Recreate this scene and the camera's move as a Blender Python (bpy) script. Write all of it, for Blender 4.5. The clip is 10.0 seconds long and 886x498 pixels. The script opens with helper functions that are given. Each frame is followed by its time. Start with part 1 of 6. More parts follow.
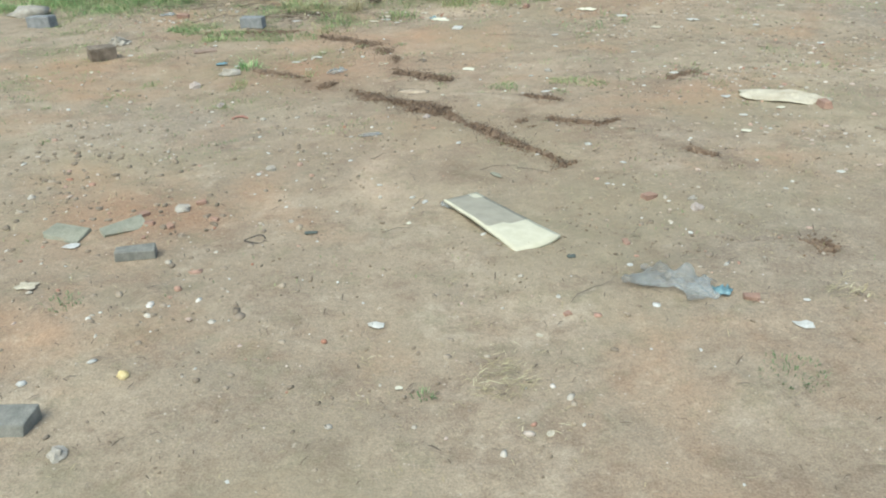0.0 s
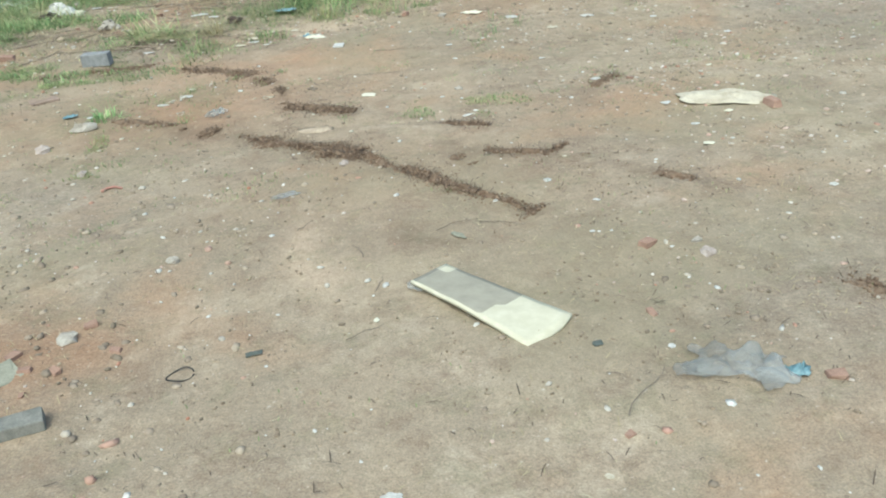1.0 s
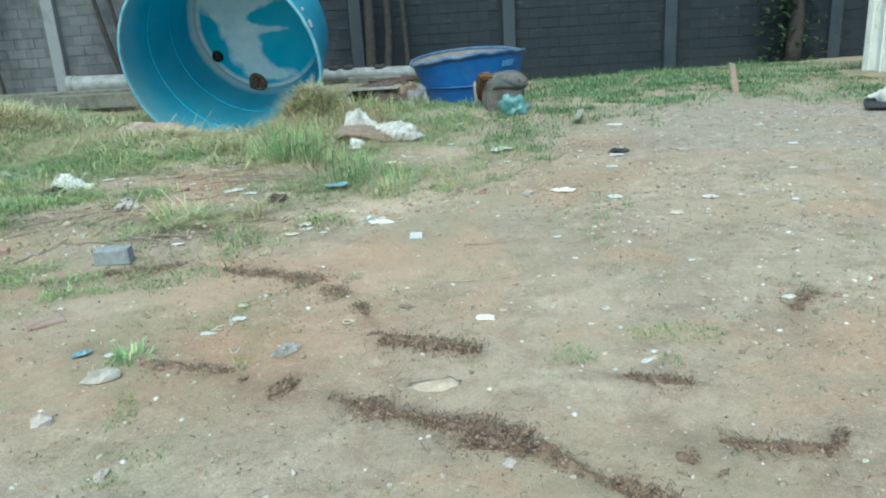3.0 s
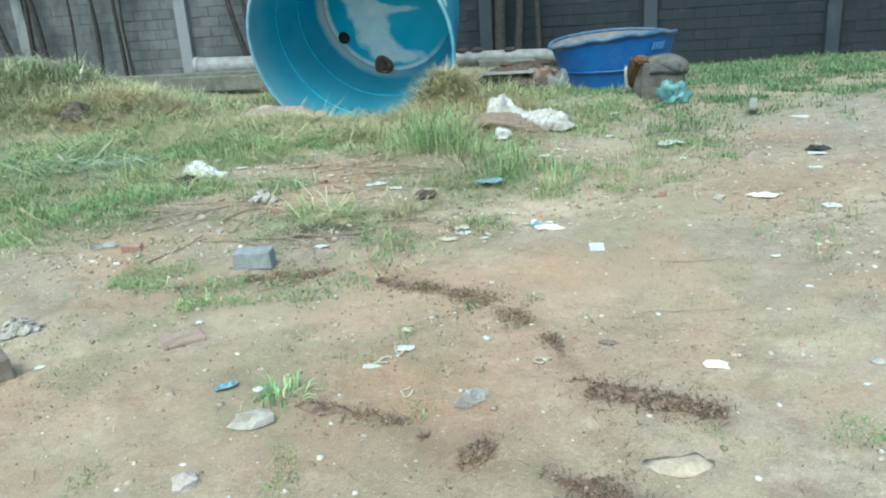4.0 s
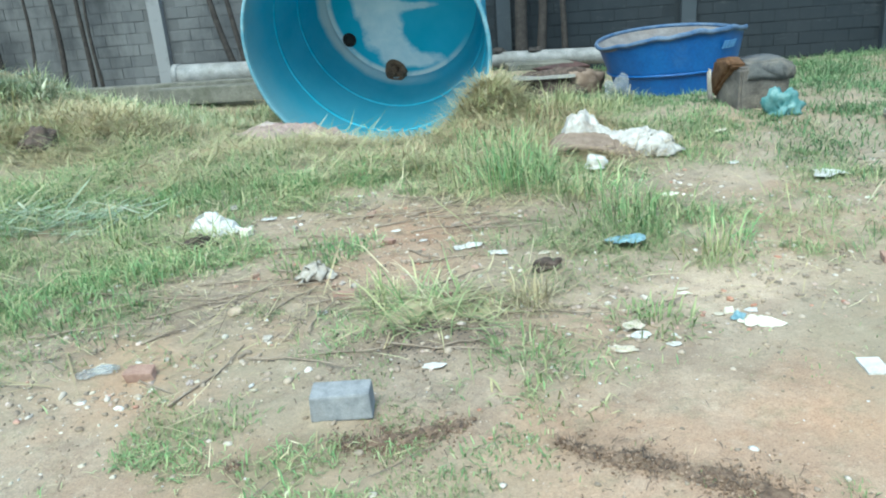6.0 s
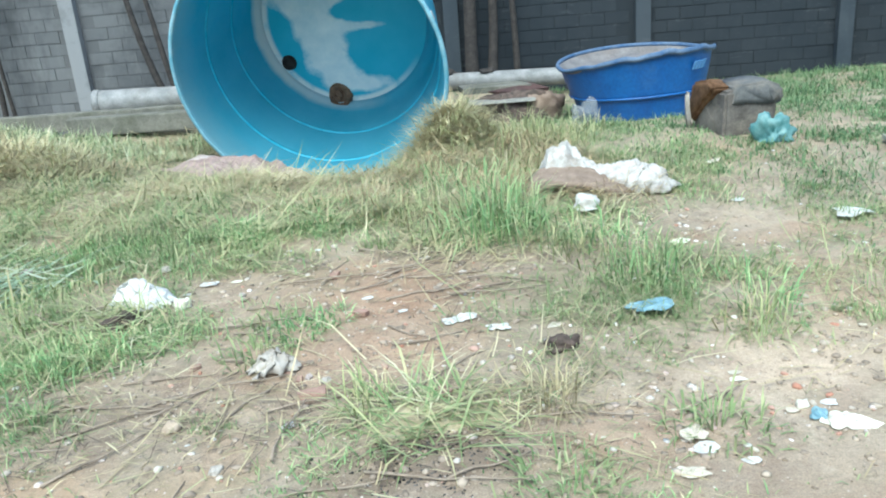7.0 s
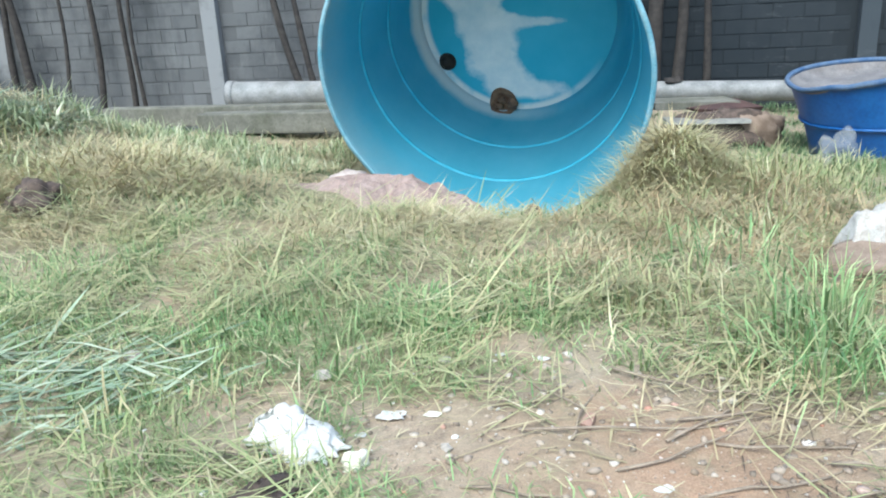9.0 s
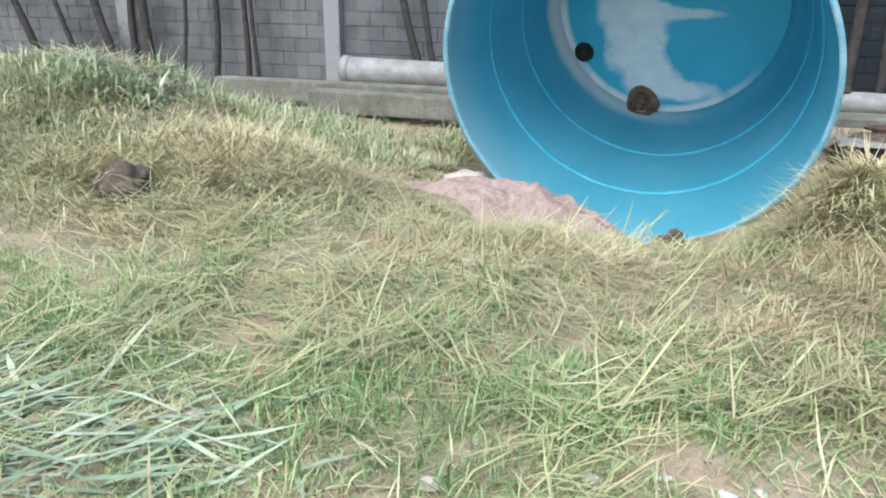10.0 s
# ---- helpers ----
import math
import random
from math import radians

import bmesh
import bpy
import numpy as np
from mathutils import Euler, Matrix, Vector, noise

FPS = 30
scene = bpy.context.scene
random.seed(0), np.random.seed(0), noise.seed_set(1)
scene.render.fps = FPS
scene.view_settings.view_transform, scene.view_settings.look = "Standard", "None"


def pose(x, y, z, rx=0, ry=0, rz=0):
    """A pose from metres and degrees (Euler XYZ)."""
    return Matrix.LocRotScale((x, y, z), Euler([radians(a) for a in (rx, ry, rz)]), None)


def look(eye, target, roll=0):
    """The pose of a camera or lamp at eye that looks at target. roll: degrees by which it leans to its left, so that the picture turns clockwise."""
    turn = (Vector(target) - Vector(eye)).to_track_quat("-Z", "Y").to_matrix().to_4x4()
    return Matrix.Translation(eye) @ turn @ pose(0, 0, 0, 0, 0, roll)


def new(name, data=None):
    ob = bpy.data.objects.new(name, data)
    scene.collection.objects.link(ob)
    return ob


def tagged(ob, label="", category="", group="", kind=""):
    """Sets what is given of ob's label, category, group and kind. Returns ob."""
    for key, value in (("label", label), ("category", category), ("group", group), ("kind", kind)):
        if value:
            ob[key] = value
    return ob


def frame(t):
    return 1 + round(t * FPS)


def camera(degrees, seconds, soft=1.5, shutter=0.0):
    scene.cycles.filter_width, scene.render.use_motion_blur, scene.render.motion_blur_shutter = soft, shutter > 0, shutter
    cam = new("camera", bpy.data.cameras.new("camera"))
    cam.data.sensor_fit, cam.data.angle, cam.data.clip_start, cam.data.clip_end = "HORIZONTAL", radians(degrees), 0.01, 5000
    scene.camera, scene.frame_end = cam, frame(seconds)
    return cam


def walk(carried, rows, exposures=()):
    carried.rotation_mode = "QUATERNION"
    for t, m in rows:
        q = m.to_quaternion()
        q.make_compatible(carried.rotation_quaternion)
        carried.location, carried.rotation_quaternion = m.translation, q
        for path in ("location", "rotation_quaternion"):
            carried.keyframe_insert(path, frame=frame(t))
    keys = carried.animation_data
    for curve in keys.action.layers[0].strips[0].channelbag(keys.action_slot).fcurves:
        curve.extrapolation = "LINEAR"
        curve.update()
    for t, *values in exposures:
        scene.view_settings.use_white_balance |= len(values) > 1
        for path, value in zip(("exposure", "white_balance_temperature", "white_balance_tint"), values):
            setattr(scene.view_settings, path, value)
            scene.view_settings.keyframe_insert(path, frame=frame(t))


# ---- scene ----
cam = camera(58.5, 10.0, soft=2.0)
METRES, EYE, TILT, LEAN, TURN = 9.202, 1.5, 0.0, 0.0, 0.0
ROWS = [
    (0.0, 0.0, 0.0, 0.0, -0.77, -27.23, 1.5),
    (0.5, -0.0236, 0.0434, -0.001, -10.77, -30.89, 2.81),
    (1.0, -0.0388, 0.0926, 0.0001, -12.98, -28.03, 3.57),
    (1.5, -0.0581, 0.1393, 0.0003, -14.7, -23.7, 1.62),
    (2.0, -0.0632, 0.1814, 0.0024, -23.7, -22.22, 2.76),
    (2.5, -0.0699, 0.2342, 0.0061, -19.93, -18.76, 3.8),
    (3.0, -0.0864, 0.2793, 0.0052, -14.1, -18.48, 3.37),
    (4.5, -0.1392, 0.4236, -0.0042, -9.6, -20.65, 3.06),
    (5.0, -0.1598, 0.481, -0.0046, -3.47, -19.68, 3.91),
    (5.5, -0.1775, 0.5306, -0.0054, -3.68, -18.63, 4.57),
    (7.0, -0.1957, 0.6718, -0.006, -14.07, -18.58, 4.45),
    (7.5, -0.1994, 0.7158, -0.0098, -16.38, -19.54, 5.63),
    (8.0, -0.2097, 0.7671, -0.0109, -12.9, -18.24, 3.13),
    (8.5, -0.2263, 0.8137, -0.0074, -11.33, -17.17, 2.3),
    (9.0, -0.2351, 0.8635, -0.0081, -5.6, -18.39, 2.74),
    (9.5, -0.2455, 0.9085, -0.009, 0.4, -19.87, 1.04),
    (10.0, -0.2493, 0.957, -0.0049, 2.77, -19.85, -0.18),
]
BETWEEN = [
    (0.2, (-0.117, 0.186, 1.484), (-0.034, 1.953, 0.551), -2.3),
    (1.8, (-0.576, 1.515, 1.532), (0.065, 3.239, 0.748), -1.8),
    (3.2, (-0.840, 2.711, 1.543), (-0.488, 4.570, 0.895), -4.1),
    (4.3, (-1.210, 3.722, 1.459), (-1.048, 5.603, 0.799), -3.7),
    (5.7, (-1.675, 5.034, 1.457), (-1.470, 6.907, 0.788), -5.1),
    (6.8, (-1.793, 6.038, 1.427), (-1.481, 7.911, 0.801), -4.3),
    (7.8, (-1.869, 6.882, 1.412), (-1.455, 8.727, 0.761), -4.4),
    (8.8, (-2.141, 7.735, 1.416), (-1.881, 9.626, 0.820), -2.9),
]
path = [(t, pose(0, 0, EYE, TILT, LEAN, TURN) @ pose(METRES * x, METRES * y, METRES * z, 90 + pitch, roll, yaw)) for t, x, y, z, yaw, pitch, roll in ROWS]
path += [(t, look(eye, target, roll)) for t, eye, target, roll in BETWEEN]
walk(cam, sorted(path, key=lambda row: row[0]),
     exposures=[(0.0, 0.58, 6300, -6), (1.0, 0.64, 6200, -7), (2.5, 0.73, 5600, -14), (3.0, 0.72, 5580, -15), (4.5, 0.97, 5650, -13), (5.5, 1.00, 5590, -13), (7.0, 1.17, 5640, -5), (9.5, 1.21, 5900, 3), (10.0, 1.17, 6020, 6)])

# ---- light ----
world = bpy.data.worlds.new("sky")
scene.world = world
world.use_nodes = True
wn = world.node_tree.nodes
sky = wn.new("ShaderNodeTexSky")
sky.sky_type = "NISHITA"
sky.sun_disc = False
sky.sun_elevation, sky.sun_rotation = radians(58), radians(207)
sky.air_density, sky.dust_density = 1.0, 4.0
wn["Background"].inputs["Strength"].default_value = 0.15
world.node_tree.links.new(sky.outputs["Color"], wn["Background"].inputs["Color"])
sun = new("sun", bpy.data.lights.new("sun", "SUN"))
sun.data.energy, sun.data.angle, sun.data.color = 1.2, radians(40), (1.0, 0.95, 0.87)
sun.matrix_world = look((-4, -8, 14), (0, 0, 0))

# ---- materials ----


class Mat:
    """Short ways to wire a node material."""

    def __init__(self, name, rough=0.8, metal=0.0, spec=0.4):
        self.m = bpy.data.materials.new(name)
        self.m.use_nodes = True
        self.t = self.m.node_tree
        self.b = self.t.nodes["Principled BSDF"]
        self.b.inputs["Roughness"].default_value = rough
        self.b.inputs["Metallic"].default_value = metal
        self.b.inputs["Specular IOR Level"].default_value = spec
        self.co = self.t.nodes.new("ShaderNodeTexCoord").outputs["Object"]

    def link(self, a, b):
        self.t.links.new(a, b)

    def noise(self, scale, detail=4.0, rough=0.6, stretch=None, shift=0.0):
        n = self.t.nodes.new("ShaderNodeTexNoise")
        n.inputs["Scale"].default_value, n.inputs["Detail"].default_value = scale, detail
        n.inputs["Roughness"].default_value = rough
        mp = self.t.nodes.new("ShaderNodeMapping")
        mp.inputs["Location"].default_value = (shift, shift * 0.7, shift * 0.3)
        if stretch:
            mp.inputs["Scale"].default_value = stretch
        self.link(self.co, mp.inputs["Vector"])
        self.link(mp.outputs["Vector"], n.inputs["Vector"])
        return n.outputs["Fac"]

    def ramp(self, fac, stops):
        r = self.t.nodes.new("ShaderNodeValToRGB")
        e = r.color_ramp.elements
        while len(e) < len(stops):
            e.new(0.5)
        for k, (p, c) in zip(e, stops):
            k.position = p
            k.color = (*c, 1) if len(c) == 3 else c
        self.link(fac, r.inputs["Fac"])
        return r.outputs["Color"]

    def band(self, fac, lo, hi):
        r = self.t.nodes.new("ShaderNodeMapRange")
        r.inputs["From Min"].default_value, r.inputs["From Max"].default_value = lo, hi
        self.link(fac, r.inputs["Value"])
        return r.outputs["Result"]

    def math(self, op, a, b):
        n = self.t.nodes.new("ShaderNodeMath")
        n.operation = op
        for i, v in enumerate((a, b)):
            if isinstance(v, (int, float)):
                n.inputs[i].default_value = v
            else:
                self.link(v, n.inputs[i])
        return n.outputs[0]

    def mix(self, fac, a, b, how="MIX"):
        n = self.t.nodes.new("ShaderNodeMix")
        n.data_type, n.blend_type = "RGBA", how
        for i, v in ((0, fac), (6, a), (7, b)):
            if isinstance(v, (int, float)):
                n.inputs[i].default_value = v
            elif isinstance(v, tuple):
                n.inputs[i].default_value = (*v, 1)
            else:
                self.link(v, n.inputs[i])
        return n.outputs[2]

    def attr(self, name):
        n = self.t.nodes.new("ShaderNodeAttribute")
        n.attribute_name = name
        return n.outputs["Fac"]

    def island(self):
        return self.t.nodes.new("ShaderNodeNewGeometry").outputs["Random Per Island"]

    def one(self):
        return self.t.nodes.new("ShaderNodeObjectInfo").outputs["Random"]

    def color(self, c):
        if isinstance(c, tuple):
            self.b.inputs["Base Color"].default_value = (*c, 1)
        else:
            self.link(c, self.b.inputs["Base Color"])
        return self

    def rough(self, r):
        self.link(r, self.b.inputs["Roughness"])
        return self

    def bump(self, h, strength=0.5, distance=0.01):
        n = self.t.nodes.new("ShaderNodeBump")
        n.inputs["Strength"].default_value, n.inputs["Distance"].default_value = strength, distance
        self.link(h, n.inputs["Height"])
        self.link(n.outputs["Normal"], self.b.inputs["Normal"])
        return self


def speckled(name, a, b, scale=20, rough=0.85, bump=0.4, spec=0.3, metal=0.0, dirt=None, dist=0.004):
    """A surface of two close tones at two scales, with some dirt on it."""
    m = Mat(name, rough, metal, spec)
    c = m.mix(m.band(m.noise(scale), 0.35, 0.65), a, b)
    if dirt:
        c = m.mix(m.math("MULTIPLY", m.band(m.noise(scale * 0.22, 6, 0.7, shift=3.1), 0.5, 0.68), 0.75), c, dirt)
    c = m.mix(0.25, c, m.ramp(m.noise(scale * 9, 3), [(0.3, (0.25, 0.25, 0.25)), (0.7, (0.85, 0.85, 0.85))]), "OVERLAY")
    m.color(c)
    m.bump(m.noise(scale * 4, 5), bump, dist)
    return m.m


def leafy(name, stops, spec=0.25, rough=0.6, glow=0.25, clump=None):
    """Blades: a tone for each blade and a second tone in clumps, let through by some light."""
    m = Mat(name, rough, 0, spec)
    c = m.ramp(m.island(), stops)
    if clump:
        c = m.mix(m.math("MULTIPLY", m.band(m.noise(1.9, 4, 0.6, shift=3.3), 0.47, 0.62), 0.7), c, clump)
    c = m.mix(0.50, c, m.ramp(m.noise(0.9, 3), [(0.3, (0.3, 0.3, 0.3)), (0.7, (0.75, 0.75, 0.75))]), "OVERLAY")
    c = m.mix(0.30, c, m.ramp(m.noise(5.5, 4, shift=8.8), [(0.35, (0.28, 0.28, 0.28)), (0.65, (0.72, 0.72, 0.72))]), "OVERLAY")
    m.color(c)
    tr = m.t.nodes.new("ShaderNodeBsdfTranslucent")
    m.link(c, tr.inputs["Color"])
    mx = m.t.nodes.new("ShaderNodeMixShader")
    mx.inputs[0].default_value = glow
    m.link(m.b.outputs[0], mx.inputs[1])
    m.link(tr.outputs[0], mx.inputs[2])
    m.link(mx.outputs[0], m.t.nodes["Material Output"].inputs["Surface"])
    return m.m


def ground_material():
    m = Mat("bare earth", 0.95, 0, 0.15)
    base = m.ramp(m.noise(0.55, 5, 0.6), [(0.3, (0.268, 0.222, 0.168)), (0.5, (0.345, 0.286, 0.217)), (0.7, (0.420, 0.356, 0.272))])
    base = m.mix(m.band(m.noise(1.7, 6, 0.65, shift=2.2), 0.50, 0.70), base, (0.265, 0.226, 0.176))
    base = m.mix(m.math("MULTIPLY", m.band(m.noise(4.5, 7, 0.75, shift=9.1), 0.50, 0.62), 0.6), base, (0.225, 0.172, 0.130))
    base = m.mix(m.math("MULTIPLY", m.band(m.noise(11, 6, 0.75, shift=6.3), 0.54, 0.66), 0.40), base, (0.215, 0.165, 0.120))
    base = m.mix(m.math("MULTIPLY", m.band(m.noise(3.1, 6, 0.7, shift=12.6), 0.56, 0.68), 0.5), base, (0.500, 0.430, 0.340))
    base = m.mix(m.math("MULTIPLY", m.band(m.noise(0.9, 5, 0.6, shift=4.4), 0.52, 0.68), 0.70), base, (0.400, 0.262, 0.172))
    base = m.mix(m.math("MULTIPLY", m.attr("sand"), 0.8), base, (0.500, 0.400, 0.305))
    base = m.mix(m.math("MULTIPLY", m.attr("red"), 0.6), base, (0.330, 0.165, 0.090))
    grey = m.ramp(m.noise(7, 6, 0.75), [(0.35, (0.19, 0.165, 0.14)), (0.65, (0.36, 0.32, 0.275))])
    base = m.mix(m.math("MULTIPLY", m.attr("gravel"), 0.75), base, grey)
    thatch = m.ramp(m.noise(9, 5, 0.7, shift=5), [(0.3, (0.150, 0.140, 0.085)), (0.5, (0.225, 0.205, 0.130)), (0.75, (0.320, 0.285, 0.195))])
    base = m.mix(m.math("MULTIPLY", m.attr("grass"), 0.9), base, thatch)
    # this mask holds dark damp earth and one painted lens vignette
    base = m.mix(m.math("MULTIPLY", m.attr("darkened"), 0.65), base, (0.135, 0.100, 0.075))
    base = m.mix(m.math("MULTIPLY", m.band(m.noise(6.5, 7, 0.72, shift=31), 0.53, 0.64), 0.38), base, (0.205, 0.195, 0.130))
    base = m.mix(m.math("MULTIPLY", m.band(m.noise(8.5, 7, 0.75, shift=43), 0.55, 0.66), 0.40), base, (0.470, 0.385, 0.290))
    gritty = m.ramp(m.noise(46, 6, 0.85, shift=53), [(0.34, (0.24, 0.23, 0.22)), (0.5, (0.5, 0.5, 0.5)), (0.64, (0.78, 0.77, 0.75))])
    base = m.mix(m.math("ADD", m.math("MULTIPLY", m.attr("gravel"), 0.50), 0.24), base, gritty, "OVERLAY")
    crumbs = m.band(m.noise(38, 5, 0.8, shift=1.3), 0.57, 0.70)
    base = m.mix(m.math("MULTIPLY", crumbs, 0.5), base, (0.190, 0.145, 0.110))
    chips = m.band(m.noise(55, 3, 0.6, shift=7.7), 0.66, 0.74)
    base = m.mix(m.math("MULTIPLY", chips, 0.8), base, (0.52, 0.46, 0.39))
    grain = m.ramp(m.noise(150, 4, 0.75, shift=2.9), [(0.32, (0.22, 0.20, 0.18)), (0.5, (0.5, 0.5, 0.5)), (0.68, (0.80, 0.78, 0.74))])
    base = m.mix(0.42, base, grain, "OVERLAY")
    base = m.mix(m.math("MULTIPLY", m.band(m.noise(0.8, 5, 0.6, shift=17.5), 0.50, 0.64), 0.35), base, (0.280, 0.250, 0.170))
    m.color(base)
    h = m.math("ADD", m.math("MULTIPLY", m.noise(24, 6, 0.75), 1.0), m.math("MULTIPLY", m.noise(120, 3, 0.7), 0.45))
    m.bump(h, 0.6, 0.014)
    return m.m


TANK_R, TANK_R2, TANK_DEEP = 1.553, 1.219, 1.876


def seep(m, c, share):
    """Fibreglass that lets some daylight through."""
    tr = m.t.nodes.new("ShaderNodeBsdfTranslucent")
    m.link(c, tr.inputs["Color"])
    mx = m.t.nodes.new("ShaderNodeMixShader")
    mx.inputs[0].default_value = share
    m.link(m.b.outputs[0], mx.inputs[1])
    m.link(tr.outputs[0], mx.inputs[2])
    m.link(mx.outputs[0], m.t.nodes["Material Output"].inputs["Surface"])
    return m.m


def tank_material():
    """Blue fibreglass with a chalky bloom; the bottom has a pale worn patch with ragged edges."""
    m = Mat("blue fibreglass", 0.42, 0, 0.4)
    c = m.ramp(m.noise(1.6, 5), [(0.3, (0.075, 0.375, 0.525)), (0.7, (0.120, 0.440, 0.590))])
    streak = m.band(m.noise(2.4, 6, 0.65, stretch=(1, 1, 0.25), shift=4), 0.5, 0.75)
    c = m.mix(m.math("MULTIPLY", streak, 0.30), c, (0.16, 0.46, 0.58))
    sep = m.t.nodes.new("ShaderNodeSeparateXYZ")
    m.link(m.co, sep.inputs[0])
    lip = m.band(m.math("ADD", sep.outputs[2], m.math("MULTIPLY", m.noise(7, 5), 0.30)), 0.62, 0.05)
    side = m.band(m.math("ADD", sep.outputs[0], m.math("MULTIPLY", m.noise(2.5, 4, shift=6), 0.8)), 0.9, -0.7)
    c = m.mix(m.math("MULTIPLY", lip, m.math("ADD", m.math("MULTIPLY", side, 0.80), 0.06)), c, (0.26, 0.44, 0.51))
    scuff = m.band(m.noise(22, 6, 0.75, stretch=(1, 1, 0.4), shift=13), 0.60, 0.70)
    c = m.mix(m.math("MULTIPLY", m.math("MULTIPLY", scuff, lip), 0.5), c, (0.14, 0.20, 0.23))
    deep = m.band(m.math("ADD", sep.outputs[2], m.math("MULTIPLY", m.noise(3.5, 4, shift=2), 0.10)), TANK_DEEP - 0.07, TANK_DEEP)
    c = m.mix(m.math("MULTIPLY", m.math("MULTIPLY", deep, side), 0.9), c, (0.62, 0.66, 0.64))
    m.color(c)
    m.bump(m.noise(16, 4), 0.15, 0.01)
    return seep(m, c, 0.38)


def tank_floor_material():
    m = Mat("worn fibreglass floor", 0.5, 0, 0.35)
    c = m.ramp(m.noise(1.3, 5), [(0.3, (0.045, 0.360, 0.510)), (0.7, (0.080, 0.430, 0.590))])
    f = m.math("ADD", m.math("MULTIPLY", m.math("SUBTRACT", m.noise(2.6, 6, 0.6, shift=0.35), 0.5), 1.3), m.attr("wear"))
    pale = m.ramp(m.noise(4, 5), [(0.3, (0.52, 0.64, 0.68)), (0.7, (0.74, 0.79, 0.79))])
    c = m.mix(m.math("MULTIPLY", m.band(f, 0.32, 0.66), 0.95), c, pale)
    c = m.mix(m.math("MULTIPLY", m.attr("ring"), m.band(m.noise(3.0, 4, shift=5), 0.25, 0.5)), c, (0.70, 0.73, 0.71))
    m.color(c)
    m.bump(m.noise(14, 4), 0.2, 0.01)
    return m.m


M_GROUND = ground_material()
M_TANK = tank_material()
M_TANK_FLOOR = tank_floor_material()
M_RIM = speckled("chalky tank lip", (0.13, 0.34, 0.45), (0.26, 0.44, 0.52), 6, 0.6, 0.2)
M_RIB = speckled("pale blue rib", (0.045, 0.330, 0.485), (0.080, 0.385, 0.530), 8, 0.5, 0.15)
M_STAIN = speckled("brown caked mud", (0.10, 0.065, 0.045), (0.17, 0.11, 0.07), 12, 0.95, 0.8)
M_HOLE = speckled("dark pipe hole", (0.015, 0.015, 0.015), (0.03, 0.028, 0.025), 12, 0.9, 0.3)
M_BOAT = speckled("deep blue plastic", (0.008, 0.066, 0.230), (0.015, 0.092, 0.285), 3, 0.4, 0.1, 0.45, 0, (0.06, 0.13, 0.27))
M_BOAT_IN = speckled("dusty grey lining", (0.125, 0.122, 0.125), (0.195, 0.188, 0.188), 5, 0.85, 0.3, 0.3, 0, (0.15, 0.13, 0.12))
M_BOAT_RIM = speckled("faded blue rim", (0.040, 0.088, 0.185), (0.115, 0.160, 0.230), 6, 0.6, 0.2)
M_MARK = speckled("pale blue print", (0.10, 0.25, 0.50), (0.14, 0.30, 0.55), 8, 0.6, 0.1)
M_PIPE = speckled("grimy pale pipe", (0.165, 0.172, 0.172), (0.275, 0.282, 0.280), 5, 0.6, 0.2, 0.35, 0, (0.17, 0.165, 0.15))
M_CONCRETE = speckled("weathered concrete", (0.120, 0.120, 0.102), (0.195, 0.192, 0.165), 5, 0.92, 0.5, 0.2, 0, (0.085, 0.092, 0.062))
M_WOOD = speckled("dark weathered wood", (0.028, 0.026, 0.025), (0.055, 0.049, 0.045), 12, 0.9, 0.7)
M_WOOD_PALE = speckled("brown weathered wood", (0.20, 0.160, 0.122), (0.30, 0.250, 0.195), 14, 0.9, 0.6)
M_PAVER = speckled("grey concrete block", (0.195, 0.205, 0.215), (0.285, 0.295, 0.305), 22, 0.9, 0.6, 0.2, 0, (0.20, 0.20, 0.20))
M_DARKBLOCK = speckled("dark grey block", (0.170, 0.172, 0.158), (0.255, 0.252, 0.230), 22, 0.9, 0.6, 0.2)
M_PINK = speckled("pinkish rubble earth", (0.245, 0.188, 0.168), (0.355, 0.280, 0.255), 9, 0.95, 0.9, 0.1, 0, (0.25, 0.17, 0.15), 0.02)
M_WHITE = speckled("dirty white plastic", (0.46, 0.46, 0.44), (0.62, 0.62, 0.60), 16, 0.55, 0.4, 0.4, 0, (0.34, 0.30, 0.24))
M_CREAM = speckled("cream foam", (0.58, 0.56, 0.45), (0.70, 0.68, 0.57), 14, 0.9, 0.4, 0.2, 0, (0.40, 0.36, 0.27))
M_SHEET = speckled("dusty cream cloth", (0.42, 0.38, 0.30), (0.55, 0.51, 0.42), 18, 0.9, 0.6, 0.2, 0, (0.38, 0.32, 0.24))
M_BROWNCLOTH = speckled("brown soaked cloth", (0.175, 0.132, 0.102), (0.255, 0.200, 0.158), 10, 0.9, 0.6, 0.2)
M_STONE = speckled("pale stone", (0.30, 0.275, 0.24), (0.41, 0.385, 0.345), 22, 0.9, 0.6, 0.2)
M_GREENSTONE = speckled("greenish slab", (0.22, 0.225, 0.182), (0.30, 0.298, 0.242), 14, 0.85, 0.5, 0.2, 0, (0.24, 0.19, 0.14))
M_BRICK = speckled("broken red brick", (0.28, 0.18, 0.14), (0.37, 0.25, 0.20), 24, 0.95, 0.7, 0.2)
M_RED = speckled("faded red plastic", (0.34, 0.17, 0.14), (0.42, 0.23, 0.19), 24, 0.6, 0.3)
M_TEAL = speckled("teal plastic", (0.055, 0.165, 0.170), (0.15, 0.28, 0.28), 12, 0.45, 0.3, 0.45)
M_BLUEBAG = speckled("pale blue plastic", (0.12, 0.23, 0.275), (0.21, 0.33, 0.375), 12, 0.45, 0.3, 0.45)
